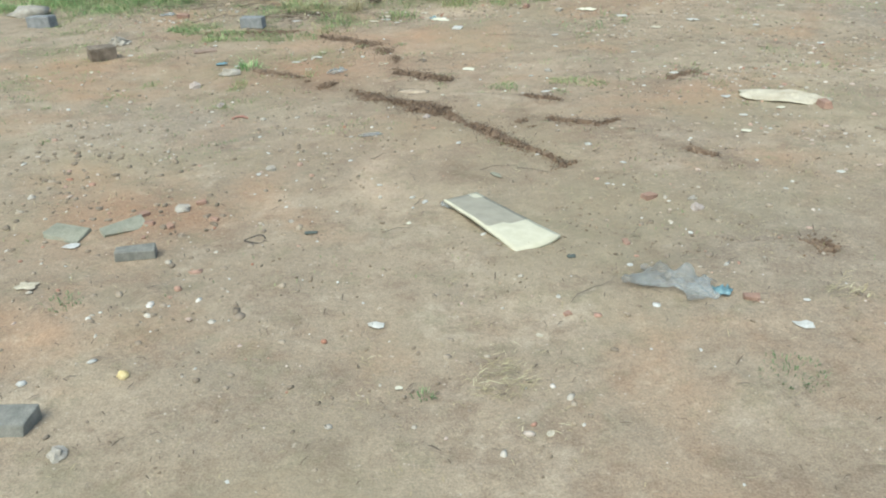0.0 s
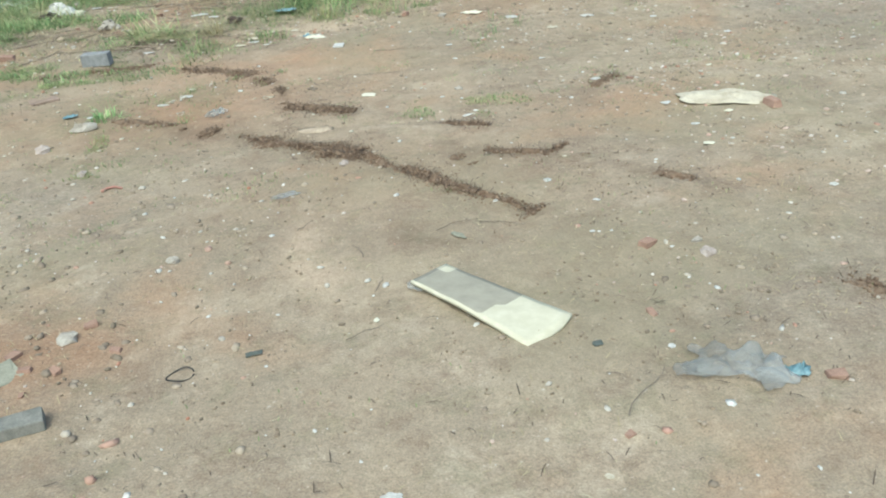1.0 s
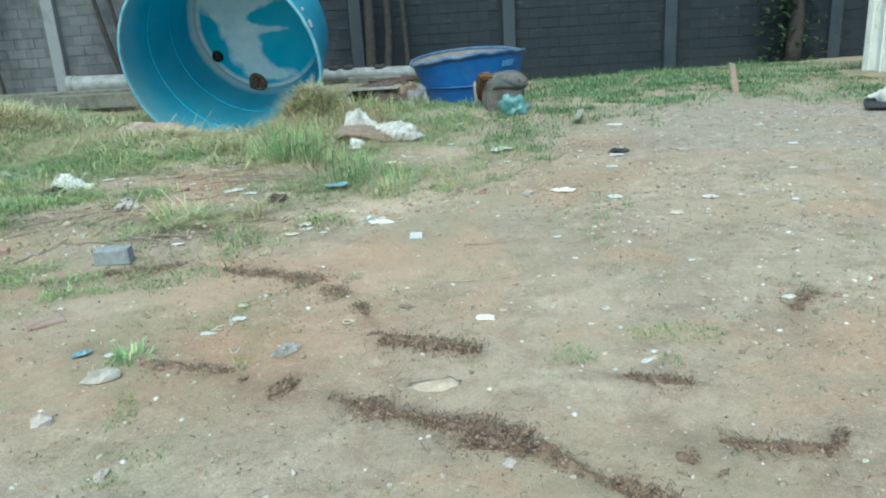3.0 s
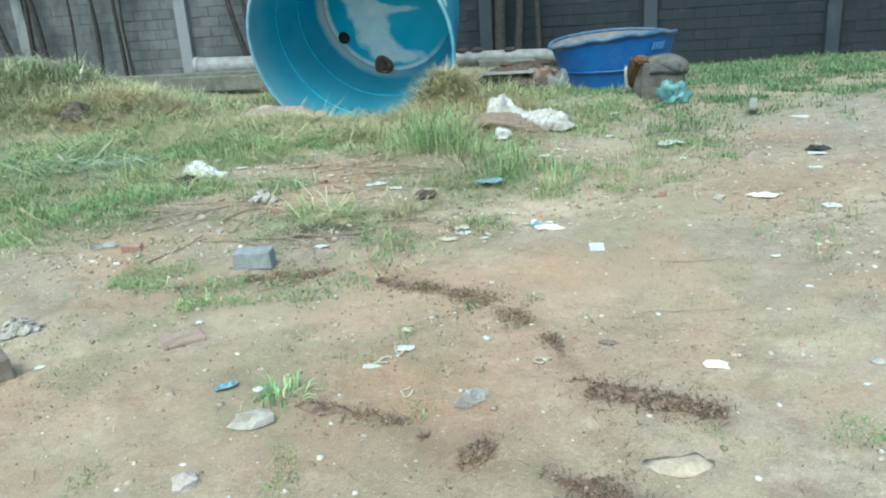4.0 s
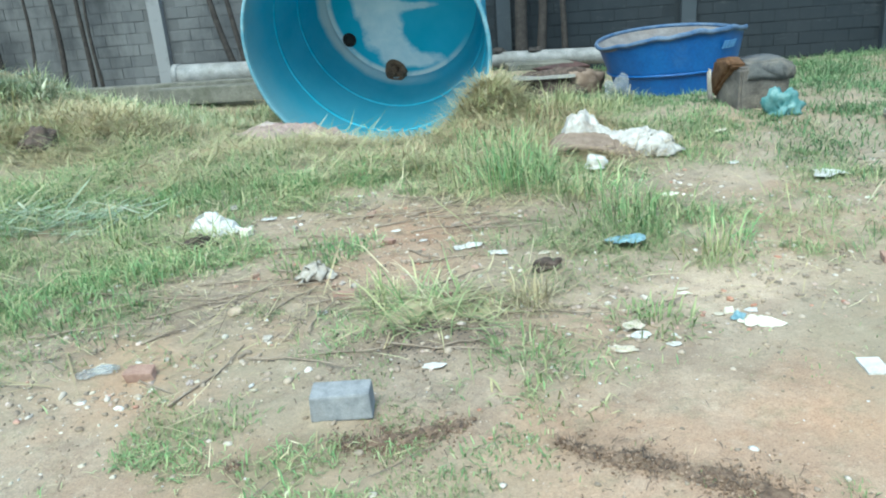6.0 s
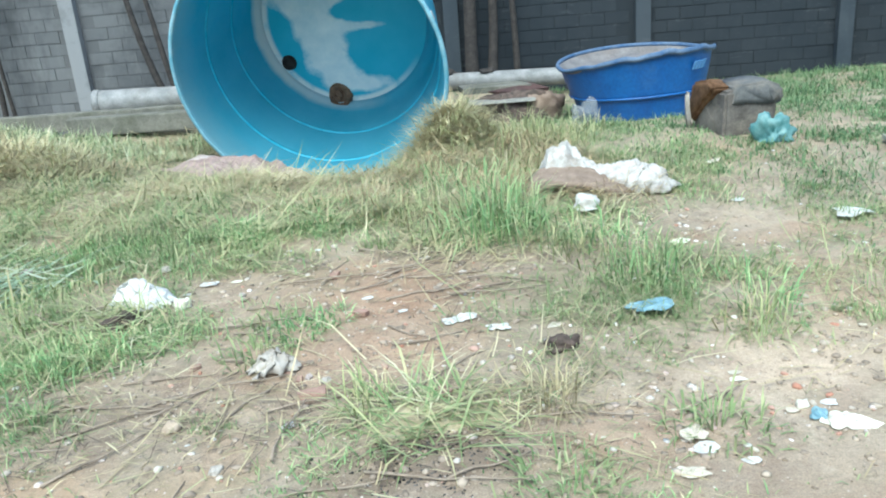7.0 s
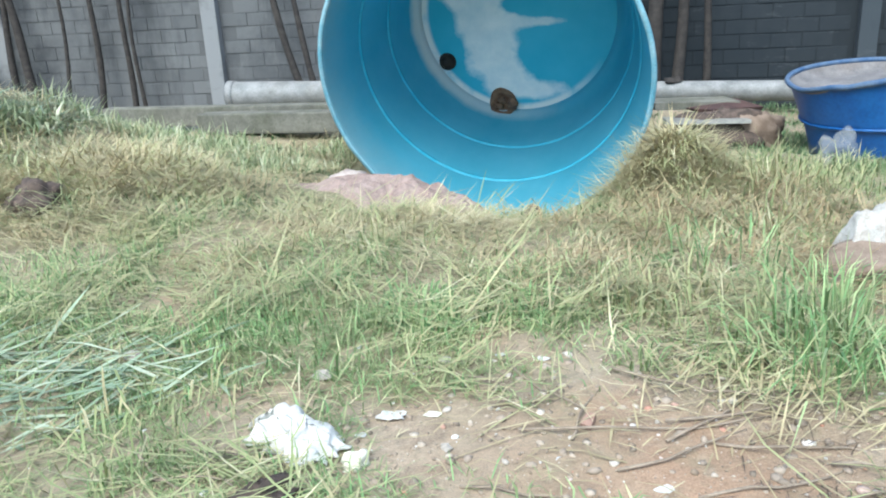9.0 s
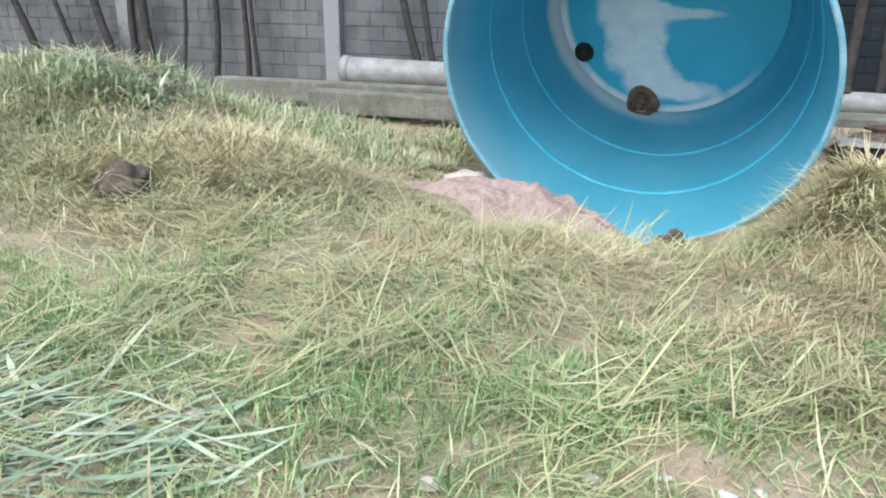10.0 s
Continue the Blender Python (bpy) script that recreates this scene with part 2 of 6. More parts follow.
M_FILM = speckled("bluish grey film", (0.31, 0.335, 0.345), (0.46, 0.49, 0.50), 10, 0.45, 0.4, 0.4, 0, (0.20, 0.17, 0.14))
M_FILM.node_tree.nodes["Principled BSDF"].inputs["Alpha"].default_value = 0.28
M_YELLOW = speckled("yellowed foam lump", (0.55, 0.44, 0.21), (0.68, 0.58, 0.34), 20, 0.9, 0.5)
M_BLACK = speckled("black rubber scrap", (0.02, 0.021, 0.023), (0.05, 0.05, 0.052), 22, 0.7, 0.5)
M_RUST = speckled("rusty red iron", (0.19, 0.095, 0.078), (0.27, 0.145, 0.118), 5, 0.85, 0.6, 0.3, 0, (0.10, 0.052, 0.042))
M_RUSTMID = speckled("brown rusted plate", (0.105, 0.064, 0.060), (0.165, 0.105, 0.096), 8, 0.9, 0.5, 0.3)
M_RUSTDARK = speckled("dark rusted beam", (0.050, 0.031, 0.030), (0.095, 0.056, 0.050), 8, 0.9, 0.5, 0.3)
M_STEELWHITE = speckled("white painted steel", (0.72, 0.72, 0.65), (0.82, 0.82, 0.75), 4, 0.55, 0.15, 0.4, 0, (0.36, 0.30, 0.20))
M_STEELBLUE = speckled("pale painted steel", (0.58, 0.66, 0.72), (0.70, 0.77, 0.82), 3, 0.5, 0.1, 0.4)
M_FUR = speckled("ginger foam stuffing", (0.085, 0.048, 0.027), (0.165, 0.098, 0.056), 12, 0.95, 0.9, 0.1)
M_GREYCLOTH = speckled("grey vinyl cover", (0.062, 0.066, 0.068), (0.112, 0.114, 0.112), 7, 0.7, 0.5, 0.3, 0, (0.22, 0.19, 0.15))


def door_material():
    """Off-white paint with yellowed patches and rust running down."""
    m = Mat("rust-streaked white paint", 0.55, 0, 0.4)
    c = m.mix(m.band(m.noise(3, 5), 0.4, 0.65), (0.72, 0.72, 0.66), (0.84, 0.84, 0.78))
    c = m.mix(m.math("MULTIPLY", m.band(m.noise(5, 6, 0.7, stretch=(1, 1, 0.14), shift=4), 0.52, 0.70), 0.7), c, (0.46, 0.40, 0.27))
    c = m.mix(m.math("MULTIPLY", m.band(m.noise(9, 6, 0.75, stretch=(1, 1, 0.25), shift=9), 0.55, 0.66), 0.8), c, (0.17, 0.105, 0.07))
    m.color(c)
    m.bump(m.noise(40, 4), 0.2, 0.004)
    return m.m


M_DOOR = door_material()
M_GREEN = leafy("green grass blades", [(0.0, (0.138, 0.215, 0.087)), (0.4, (0.207, 0.300, 0.129)), (0.7, (0.276, 0.355, 0.168)), (0.88, (0.355, 0.390, 0.213)), (1.0, (0.454, 0.450, 0.287))], clump=(0.296, 0.325, 0.164))
M_BRIGHT = leafy("fresh grass blades", [(0.0, (0.157, 0.279, 0.119)), (0.5, (0.231, 0.382, 0.164)), (0.85, (0.360, 0.484, 0.237)), (1.0, (0.562, 0.570, 0.338))])
M_BLUEGREEN = leafy("bluish grass blades", [(0.0, (0.230, 0.315, 0.210)), (0.6, (0.350, 0.440, 0.310)), (1.0, (0.560, 0.610, 0.470))])
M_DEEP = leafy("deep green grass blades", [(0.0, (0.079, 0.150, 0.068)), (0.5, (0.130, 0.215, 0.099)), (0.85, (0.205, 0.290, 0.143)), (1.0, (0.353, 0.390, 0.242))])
M_STRAW = leafy("dry straw", [(0.0, (0.295, 0.252, 0.150)), (0.35, (0.385, 0.338, 0.202)), (0.8, (0.480, 0.432, 0.271)), (1.0, (0.620, 0.580, 0.396))], glow=0.12, clump=(0.350, 0.295, 0.172))


def block_material(name, light):
    m = Mat(name, 0.93, 0, 0.15)
    c = m.ramp(m.one(), [(p, tuple(light * k for k in c)) for p, c in ((0.0, (0.118, 0.124, 0.130)), (0.5, (0.132, 0.138, 0.144)), (1.0, (0.150, 0.156, 0.161)))])
    w = m.t.nodes.new("ShaderNodeNewGeometry").outputs["Position"]
    own = m.co
    m.co = w
    c = m.mix(m.band(m.noise(0.8, 6, 0.65), 0.45, 0.65), c, (0.072, 0.077, 0.083))
    c = m.mix(m.math("MULTIPLY", m.band(m.noise(3.5, 6, 0.7, stretch=(1, 1, 0.35), shift=2), 0.55, 0.72), 0.5), c, (0.18, 0.187, 0.192))
    sep = m.t.nodes.new("ShaderNodeSeparateXYZ")
    m.link(w, sep.inputs[0])
    # the colour grows darker towards larger x, with a ragged edge
    darkened = m.band(m.math("ADD", sep.outputs[0], m.math("MULTIPLY", m.noise(0.7, 5, 0.7, shift=8), 5.0)), -0.3, 3.7)
    c = m.mix(m.math("MULTIPLY", m.band(m.noise(1.6, 6, 0.7, stretch=(1, 1, 0.22), shift=21), 0.52, 0.66), 0.6), c, (0.050, 0.054, 0.058))
    c = m.mix(m.math("MULTIPLY", darkened, 0.90), c, (0.020 * light, 0.027 * light, 0.034 * light))
    c = m.mix(m.math("MULTIPLY", m.band(m.noise(2.2, 7, 0.75, stretch=(1, 1, 3.5), shift=15), 0.58, 0.68), 0.40), c, (0.105, 0.113, 0.122))
    m.color(c)
    m.bump(m.noise(30, 5), 0.5, 0.006)
    m.co = own
    return m.m


M_BLOCK = block_material("grey concrete blocks", 1.0)
M_MORTAR = block_material("stained mortar", 0.85)
M_POST = block_material("concrete post", 1.7)


def chips_material(name, stops):
    m = Mat(name, 0.9, 0, 0.2)
    m.color(m.ramp(m.island(), stops))
    return m.m


M_PEBBLE = chips_material("mixed pebbles", [(0.0, (0.20, 0.165, 0.128)), (0.4, (0.29, 0.240, 0.19)), (0.7, (0.40, 0.34, 0.27)), (0.86, (0.50, 0.47, 0.42)), (0.92, (0.38, 0.19, 0.13)), (1.0, (0.66, 0.65, 0.61))])
M_CRUMB = chips_material("soil crumbs", [(0.0, (0.21, 0.165, 0.122)), (0.6, (0.29, 0.236, 0.178)), (1.0, (0.39, 0.325, 0.25))])

# ---- the lie of the land ----
RNG = np.random.default_rng(7)
LATTICE = RNG.random((256, 256))


def lattice_noise(x, y, scale, shift=0):
    """Smooth value noise, 0 to 1, of features 1/scale metres wide."""
    u, v = np.asarray(x, float) * scale + 91.7 + shift * 17.3, np.asarray(y, float) * scale + 47.1 + shift * 29.9
    i, j = np.floor(u).astype(int), np.floor(v).astype(int)
    f, g = u - i, v - j
    f, g = f * f * (3 - 2 * f), g * g * (3 - 2 * g)
    a, b = LATTICE[i % 256, j % 256], LATTICE[(i + 1) % 256, j % 256]
    c, d = LATTICE[i % 256, (j + 1) % 256], LATTICE[(i + 1) % 256, (j + 1) % 256]
    return (a * (1 - f) + b * f) * (1 - g) + (c * (1 - f) + d * f) * g


def smooth(v, lo, hi):
    k = np.clip((np.asarray(v, float) - lo) / (hi - lo), 0, 1)
    return k * k * (3 - 2 * k)


def blobs(x, y, spots):
    """The sum of soft round patches (x, y, reach along x, reach along y, weight)."""
    out = np.zeros(np.broadcast(x, y).shape)
    for cx, cy, rx, ry, w in spots:
        out += w * np.exp(-(((x - cx) / rx) ** 2 + ((y - cy) / ry) ** 2))
    return out


def wall_y(x):
    return 19.4 - 0.26 * x


SWELLS = [(0, 7.0, 4, 2.6, -0.10), (0.2, 8.5, 0.9, 0.5, -0.04), (1.2, 10.8, 1.5, 1.2, -0.07), (-5.9, 15.6, 1.6, 1.7, 0.92), (-3.9, 14.0, 1.6, 1.2, 0.20),
          (2.8, 15.2, 1.2, 1.0, -0.12), (-3.6, 18.4, 2.3, 1.2, 0.27), (-0.75, 16.3, 1.5, 0.9, -0.45), (-0.85, 15.1, 1.15, 1.2, -0.50), (1.3, 18.0, 1.6, 0.9, 0.28), (-0.05, 13.45, 0.45, 0.4, 0.20), (-1.15, 14.05, 1.0, 0.55, -0.25), (-1.0, 13.35, 0.8, 0.7, -0.14), (-2.5, 13.8, 0.7, 0.55, -0.19), (-2.95, 14.9, 0.5, 0.5, -0.16)]


def land(x, y):
    """The height of the ground."""
    x, y = np.asarray(x, float), np.asarray(y, float)
    s = np.maximum(y - 12.5, 0)
    z = -0.076 * np.minimum(s, 8) + blobs(x, y, SWELLS)
    z = z + 0.035 * (lattice_noise(x, y, 0.9) - 0.5) + 0.018 * (lattice_noise(x, y, 3.1, 1) - 0.5) + 0.010 * (lattice_noise(x, y, 9.0, 2) - 0.5)
    z = z + hay(x, y) * (0.10 * (lattice_noise(x, y, 1.8, 51) - 0.45) + 0.07 * (lattice_noise(x, y, 4.6, 52) - 0.45))
    return z


def land_at(x, y):
    return float(land(x, y))


def turf_edge(x):
    """Where the grass begins, as y over x."""
    return np.interp(x, [-30, -4, -2.4, -1.7, -1.0, -0.6, 0.0, 0.7, 1.1, 1.6, 2.9, 3.8, 5.0, 5.9, 7.0, 30],
                     [7.0, 8.6, 8.8, 8.0, 7.9, 8.4, 8.7, 8.6, 8.7, 9.2, 10.5, 10.7, 10.9, 10.2, 8.4, 6.0])


BARE = [(-2.45, 9.35, 0.5, 0.4, 0.55), (0.75, 10.0, 0.5, 0.5, 0.7), (0.5, 10.6, 0.5, 0.25, 0.5), (-0.3, 9.9, 0.3, 0.25, 0.5), (-1.18, 11.9, 0.40, 0.16, 0.7), (-1.75, 11.0, 0.25, 0.12, 0.5), (-2.10, 10.42, 0.35, 0.18, 0.9), (-2.2, 10.15, 0.4, 0.2, 0.6), (-1.35, 10.65, 0.45, 0.22, 0.75), (-1.35, 10.25, 0.65, 0.25, 0.8), (-0.7, 9.95, 0.4, 0.25, 0.6), (-1.35, 8.8, 0.45, 0.3, 0.6), (-1.35, 9.75, 0.7, 0.55, 1.0), (-1.9, 9.1, 0.75, 0.5, 0.85), (-1.40, 8.40, 0.32, 0.18, 0.8), (-0.45, 8.6, 0.5, 0.3, 0.7), (-0.75, 8.42, 0.3, 0.2, 0.6), (0.25, 8.6, 0.7, 0.3, 0.9),
        (-3.0, 8.5, 0.9, 0.5, 0.5), (1.5, 11.2, 1.0, 0.6, 0.65), (1.2, 10.2, 0.7, 0.6, 0.7), (-0.9, 9.1, 0.35, 0.3, 0.6), (0.9, 9.3, 0.8, 0.3, 0.4)]
SPARSE = [(-2.5, 7.3, 1.0, 0.8, 0.75), (-1.1, 6.6, 0.8, 0.5, 0.48), (-1.9, 6.0, 0.9, 0.45, 0.52), (-2.9, 5.4, 0.6, 0.5, 0.68), (-1.5, 5.2, 0.5, 0.3, 0.45), (2.2, 4.5, 0.5, 1.2, 0.21), (-0.9, 7.9, 0.5, 0.3, 0.55), (-2.2, 7.9, 0.6, 0.35, 0.45),
          (1.8, 7.2, 1.2, 0.6, 0.12), (1.05, 2.0, 0.16, 0.10, 0.52), (-3.0, 6.6, 0.9, 0.9, 0.45)]


def turf(x, y):
    """How thick the grass stands, 0 to 1."""
    x, y = np.asarray(x, float), np.asarray(y, float)
    ragged = 0.9 * (lattice_noise(x, y, 1.3, 3) - 0.5) + 0.5 * (lattice_noise(x, y, 4.0, 4) - 0.5)
    main = smooth(y - turf_edge(x) + ragged, -0.15, 0.75) * (1 - np.clip(blobs(x, y, BARE), 0, 1))
    patchy = smooth(lattice_noise(x, y, 2.6, 5) * 0.6 + lattice_noise(x, y, 7.0, 6) * 0.4, 0.40, 0.62)
    thin = np.clip(blobs(x, y, SPARSE), 0, 1) * patchy
    return np.clip(main * (0.25 + 0.75 * patchy) + thin, 0, 1)


def hay(x, y):
    """How thick the cut straw lies, 0 to 1."""
    x, y = np.asarray(x, float), np.asarray(y, float)
    k = smooth(y + 0.35 * x + 0.8 * (lattice_noise(x, y, 1.1, 7) - 0.5), 9.2, 11.4) * (1 - smooth(x, 0.4, 1.6)) * (1 - 0.7 * smooth(y, 16, 18))
    k = k * (0.35 + 0.65 * smooth(lattice_noise(x, y, 1.7, 8), 0.25, 0.6))
    k = k * (1 - 0.7 * np.clip(blobs(x, y, BARE), 0, 1)) * (1 - 0.7 * np.clip(blobs(x, y, [(-3.5, 11.7, 1.0, 0.6, 1.0), (-2.6, 11.2, 0.7, 0.4, 0.8), (-5.0, 12.2, 0.7, 0.6, 0.8)]), 0, 1))
    return np.clip(k + blobs(x, y, [(-1.4, 8.75, 0.6, 0.3, 0.4), (-0.9, 10.2, 0.6, 0.3, 0.4), (-2.3, 9.2, 0.6, 0.4, 0.25), (-0.5, 10.7, 0.5, 0.4, 0.4)]), 0, 1)


# wheel-churned ridges: plan points, half width, number of clods, how unbroken
RIDGES_A = [([(-1.46, 6.28), (-0.97, 5.90)], 0.03, 500, 0.5), ([(-0.97, 5.87), (-0.78, 5.72)], 0.08, 700, 0.9), ([(-0.62, 5.60), (-0.30, 5.28), (0.03, 4.97)], 0.056, 2400, 1.0),
            ([(-0.20, 5.06), (0.05, 4.88)], 0.05, 500, 0.7), ([(0.03, 4.93), (0.20, 4.61), (0.40, 4.24), (0.67, 3.86)], 0.042, 2000, 0.85), ([(-1.02, 7.56), (-0.66, 7.22), (-0.40, 6.76)], 0.068, 1700, 0.62),
            ([(-0.35, 6.64), (-0.33, 6.15)], 0.022, 350, 0.5), ([(-0.32, 6.10), (0.10, 5.80)], 0.055, 1400, 0.9), ([(0.43, 5.40), (0.82, 5.16)], 0.030, 700, 0.7)]
RIDGES_B = [([(0.50, 4.98), (0.73, 4.62), (0.95, 4.52), (1.18, 4.66)], 0.055, 1000, 0.5), ([(0.52, 4.50), (0.72, 4.62)], 0.020, 200, 0.6), ([(1.10, 4.42), (1.30, 4.14), (1.62, 3.80)], 0.040, 500, 0.4),
            ([(1.28, 3.20), (1.60, 2.80)], 0.060, 200, 0.30), ([(1.52, 5.42), (1.62, 5.62), (1.92, 5.85)], 0.060, 500, 0.45), ([(-2.20, 7.65), (-1.95, 7.73), (-1.70, 7.67), (-1.30, 7.75)], 0.060, 1100, 0.55), ([(-1.08, 7.55), (-0.70, 7.20)], 0.045, 600, 0.6),
            ([(-1.75, 6.55), (-1.35, 6.15), (-0.95, 5.95)], 0.05, 600, 0.4), ([(0.08, 3.84), (0.24, 3.70)], 0.05, 130, 0.6), ([(0.45, 4.75), (0.52, 4.62)], 0.05, 160, 0.6)]


def churned(x, y):
    """Near the ridges the earth is dark and damp."""
    out = np.zeros(np.broadcast(x, y).shape)
    for pts, wide, n, fill in RIDGES_A + RIDGES_B:
        for (ax, ay), (bx, by) in zip(pts, pts[1:]):
            k = np.clip(((x - ax) * (bx - ax) + (y - ay) * (by - ay)) / ((bx - ax) ** 2 + (by - ay) ** 2), 0, 1)
            d = np.hypot(x - ax - k * (bx - ax), y - ay - k * (by - ay))
            out = np.maximum(out, np.exp(-(d / (wide * 1.5)) ** 2) * (0.4 + 0.6 * fill))
    return out


def steps(lo, hi, step, far):
    """Even steps across the near stretch, growing ones out to the horizon."""
    near = list(np.arange(lo, hi + step / 2, step))
    before, after, d = [], [], step
    a, b = near[0], near[-1]
    while a > -far:
        d *= 1.28
        a -= d
        before.append(a)
    d = step
    while b < far:
        d *= 1.28
        b += d
        after.append(b)
    return np.array(before[::-1] + near + after)


def smooth_faces(me, on=True):
    me.polygons.foreach_set("use_smooth", np.full(len(me.polygons), on))


def grid_mesh(name, X, Y, Z):
    """A sheet from arrays of rows and columns."""
    n, k = X.shape
    me = bpy.data.meshes.new(name)
    me.vertices.add(n * k)
    me.vertices.foreach_set("co", np.stack([X, Y, Z], -1).astype(np.float32).ravel())
    i = (np.arange(n - 1)[:, None] * k + np.arange(k - 1)[None, :]).ravel()
    loops = np.stack([i, i + 1, i + k + 1, i + k], -1)
    me.loops.add(loops.size)
    me.loops.foreach_set("vertex_index", loops.ravel().astype(np.int32))
    me.polygons.add(len(loops))
    me.polygons.foreach_set("loop_start", (np.arange(len(loops)) * 4).astype(np.int32))
    me.update(calc_edges=True)
    smooth_faces(me)
    return me


def mask(me, name, values):
    a = me.attributes.new(name, "FLOAT", "POINT")
    a.data.foreach_set("value", np.asarray(values, np.float32).ravel())


def make_ground():
    xs, ys = steps(-5.0, 5.5, 0.045, 400), steps(0.6, 15.2, 0.045, 400)
    X, Y = np.meshgrid(xs, ys)
    near = smooth(np.hypot(X, Y - 8), 40, 15)
    Z = land(X, np.minimum(Y, 40)) * near + 0.012 * (lattice_noise(X, Y, 18, 9) - 0.5) * near
    me = grid_mesh("ground", X, Y, Z)
    mask(me, "grass", turf(X, Y) * 0.85 + hay(X, Y) * 0.5)
    mask(me, "sand", np.clip(blobs(X, Y, [(-0.36, 3.86, 0.09, 0.26, 0.9), (-0.27, 3.55, 0.10, 0.16, 0.5), (0.15, 8.6, 0.5, 0.22, 0.7), (-0.05, 5.05, 0.14, 0.10, 0.8), (-0.1, 5.35, 0.12, 0.08, 0.6),
                                          (-0.3, 7.0, 0.9, 0.6, 0.25), (-0.2, 6.1, 0.5, 0.3, 0.3), (0.9, 6.2, 0.3, 0.3, 0.45), (0.2, 9.1, 0.3, 0.2, 0.5), (-1.2, 7.2, 0.7, 0.4, 0.4), (1.3, 11.2, 0.4, 0.2, 0.2)])
                     * (0.5 + lattice_noise(X, Y, 6, 10)), 0, 1))
    mask(me, "red", np.clip(blobs(X, Y, [(-1.15, 9.75, 0.4, 0.35, 0.65), (-1.7, 9.3, 0.5, 0.3, 0.5), (-2.2, 7.6, 0.5, 0.25, 0.6), (-1.2, 6.0, 0.8, 0.5, 0.5), (-1.5, 3.3, 0.4, 0.4, 0.35), (-1.2, 3.35, 0.25, 0.2, 0.6), (0.3, 4.6, 1.0, 0.8, 0.25), (1.9, 8.6, 0.8, 0.6, 0.35), (-2.6, 6.4, 0.8, 0.5, 0.4), (-0.75, 8.35, 0.3, 0.2, 0.5), (-0.6, 7.3, 1.0, 0.5, 0.5), (-0.7, 6.5, 1.0, 0.5, 0.5), (-1.5, 10.1, 0.6, 0.3, 0.5)]), 0, 1))
    mask(me, "gravel", np.clip(smooth(X * 0.9 + Y * 0.25 + 1.2 * (lattice_noise(X, Y, 1.2, 11) - 0.5), 4.2, 6.5) * (1 - smooth(Y, 10.5, 12.5)) + blobs(X, Y, [(-1.6, 4.9, 0.7, 0.5, 0.5), (1.5, 3.3, 0.4, 1.5, 0.4)]), 0, 1))
    # patch at (1.1, 1.6) is painted lens vignetting; the others are dark earth
    mask(me, "darkened", np.clip(0.9 * churned(X, Y) * (0.4 + 0.9 * lattice_noise(X, Y, 14, 12)) + blobs(X, Y, [(2.5, 9.6, 0.7, 0.3, 0.6), (0.35, 2.95, 0.35, 0.3, 0.25), (1.1, 1.6, 0.9, 0.7, 0.28), (1.3, 11.0, 0.9, 0.6, 0.30), (0.8, 10.0, 0.6, 0.4, 0.22), (0.1, 6.75, 0.2, 0.2, 0.3), (3.0, 6.6, 0.7, 0.3, 0.3), (-1.40, 8.42, 0.30, 0.16, 1.6), (-2.3, 9.05, 0.7, 0.4, 0.25), (-1.35, 10.2, 0.6, 0.4, 0.2), (-0.9, 9.2, 0.4, 0.3, 0.2), (-2.1, 10.4, 0.4, 0.25, 0.3)]), 0, 1))
    me.materials.append(M_GROUND)
    return tagged(new("ground", me), "bare reddish-brown earth with worn grass and grit", "ground", kind="structure")


make_ground()


# ---- builders ----
def finish(me, material, soft=False):
    if material:
        me.materials.append(material)
    smooth_faces(me, soft)
    return me


def from_bm(name, bm, material, soft=False):
    me = bpy.data.meshes.new(name)
    bmesh.ops.recalc_face_normals(bm, faces=bm.faces)
    bm.to_mesh(me)
    bm.free()
    return finish(me, material, soft)


def part(name, bm, material, parent, label="", soft=False):
    ob = new(name, from_bm(name, bm, material, soft))
    ob.parent = parent
    return tagged(ob, label)


def base(name, m, label, category, group="", kind=""):
    ob = new(name)
    ob.empty_display_size = 0.1
    ob.matrix_world = m
    return tagged(ob, label, category, group, kind)


def box_bm(w, d, h, bevel=0.01, z0=0.0, jitter=0.0, seed=0):
    """A bevelled block, w by d, standing on z0."""
    bm = bmesh.new()
    bmesh.ops.create_cube(bm, size=1, matrix=Matrix.Translation((0, 0, z0 + h / 2)) @ Matrix.Diagonal((w, d, h, 1)))
    if jitter:
        r = random.Random(seed)
        for v in bm.verts:
            v.co += Vector([r.uniform(-jitter, jitter) for _ in range(3)])
    if bevel:
        bmesh.ops.bevel(bm, geom=list(bm.edges), offset=bevel, segments=2, affect="EDGES", profile=0.6)
    return bm


def add_box(bm, w, d, h, m):
    bmesh.ops.create_cube(bm, size=1, matrix=m @ Matrix.Diagonal((w, d, h, 1)))


def tube_bm(points, radii, sides=10, cap=True):
    """A round bar along points, with a radius at each."""
    bm = bmesh.new()
    rings = []
    pts = [Vector(p) for p in points]
    for i, p in enumerate(pts):
        way = (pts[min(i + 1, len(pts) - 1)] - pts[max(i - 1, 0)]).normalized()
        side = way.cross(Vector((0, 0, 1)) if abs(way.z) < 0.9 else Vector((0, 1, 0))).normalized()
        up = side.cross(way)
        rings.append([bm.verts.new(p + radii[i] * (math.cos(a) * side + math.sin(a) * up)) for a in np.linspace(0, 2 * math.pi, sides, endpoint=False)])
    for a, b in zip(rings, rings[1:]):
        for k in range(sides):
            bm.faces.new((a[k], a[(k + 1) % sides], b[(k + 1) % sides], b[k]))
    if cap:
        bm.faces.new(rings[0])
        bm.faces.new(rings[-1][::-1])
    return bm


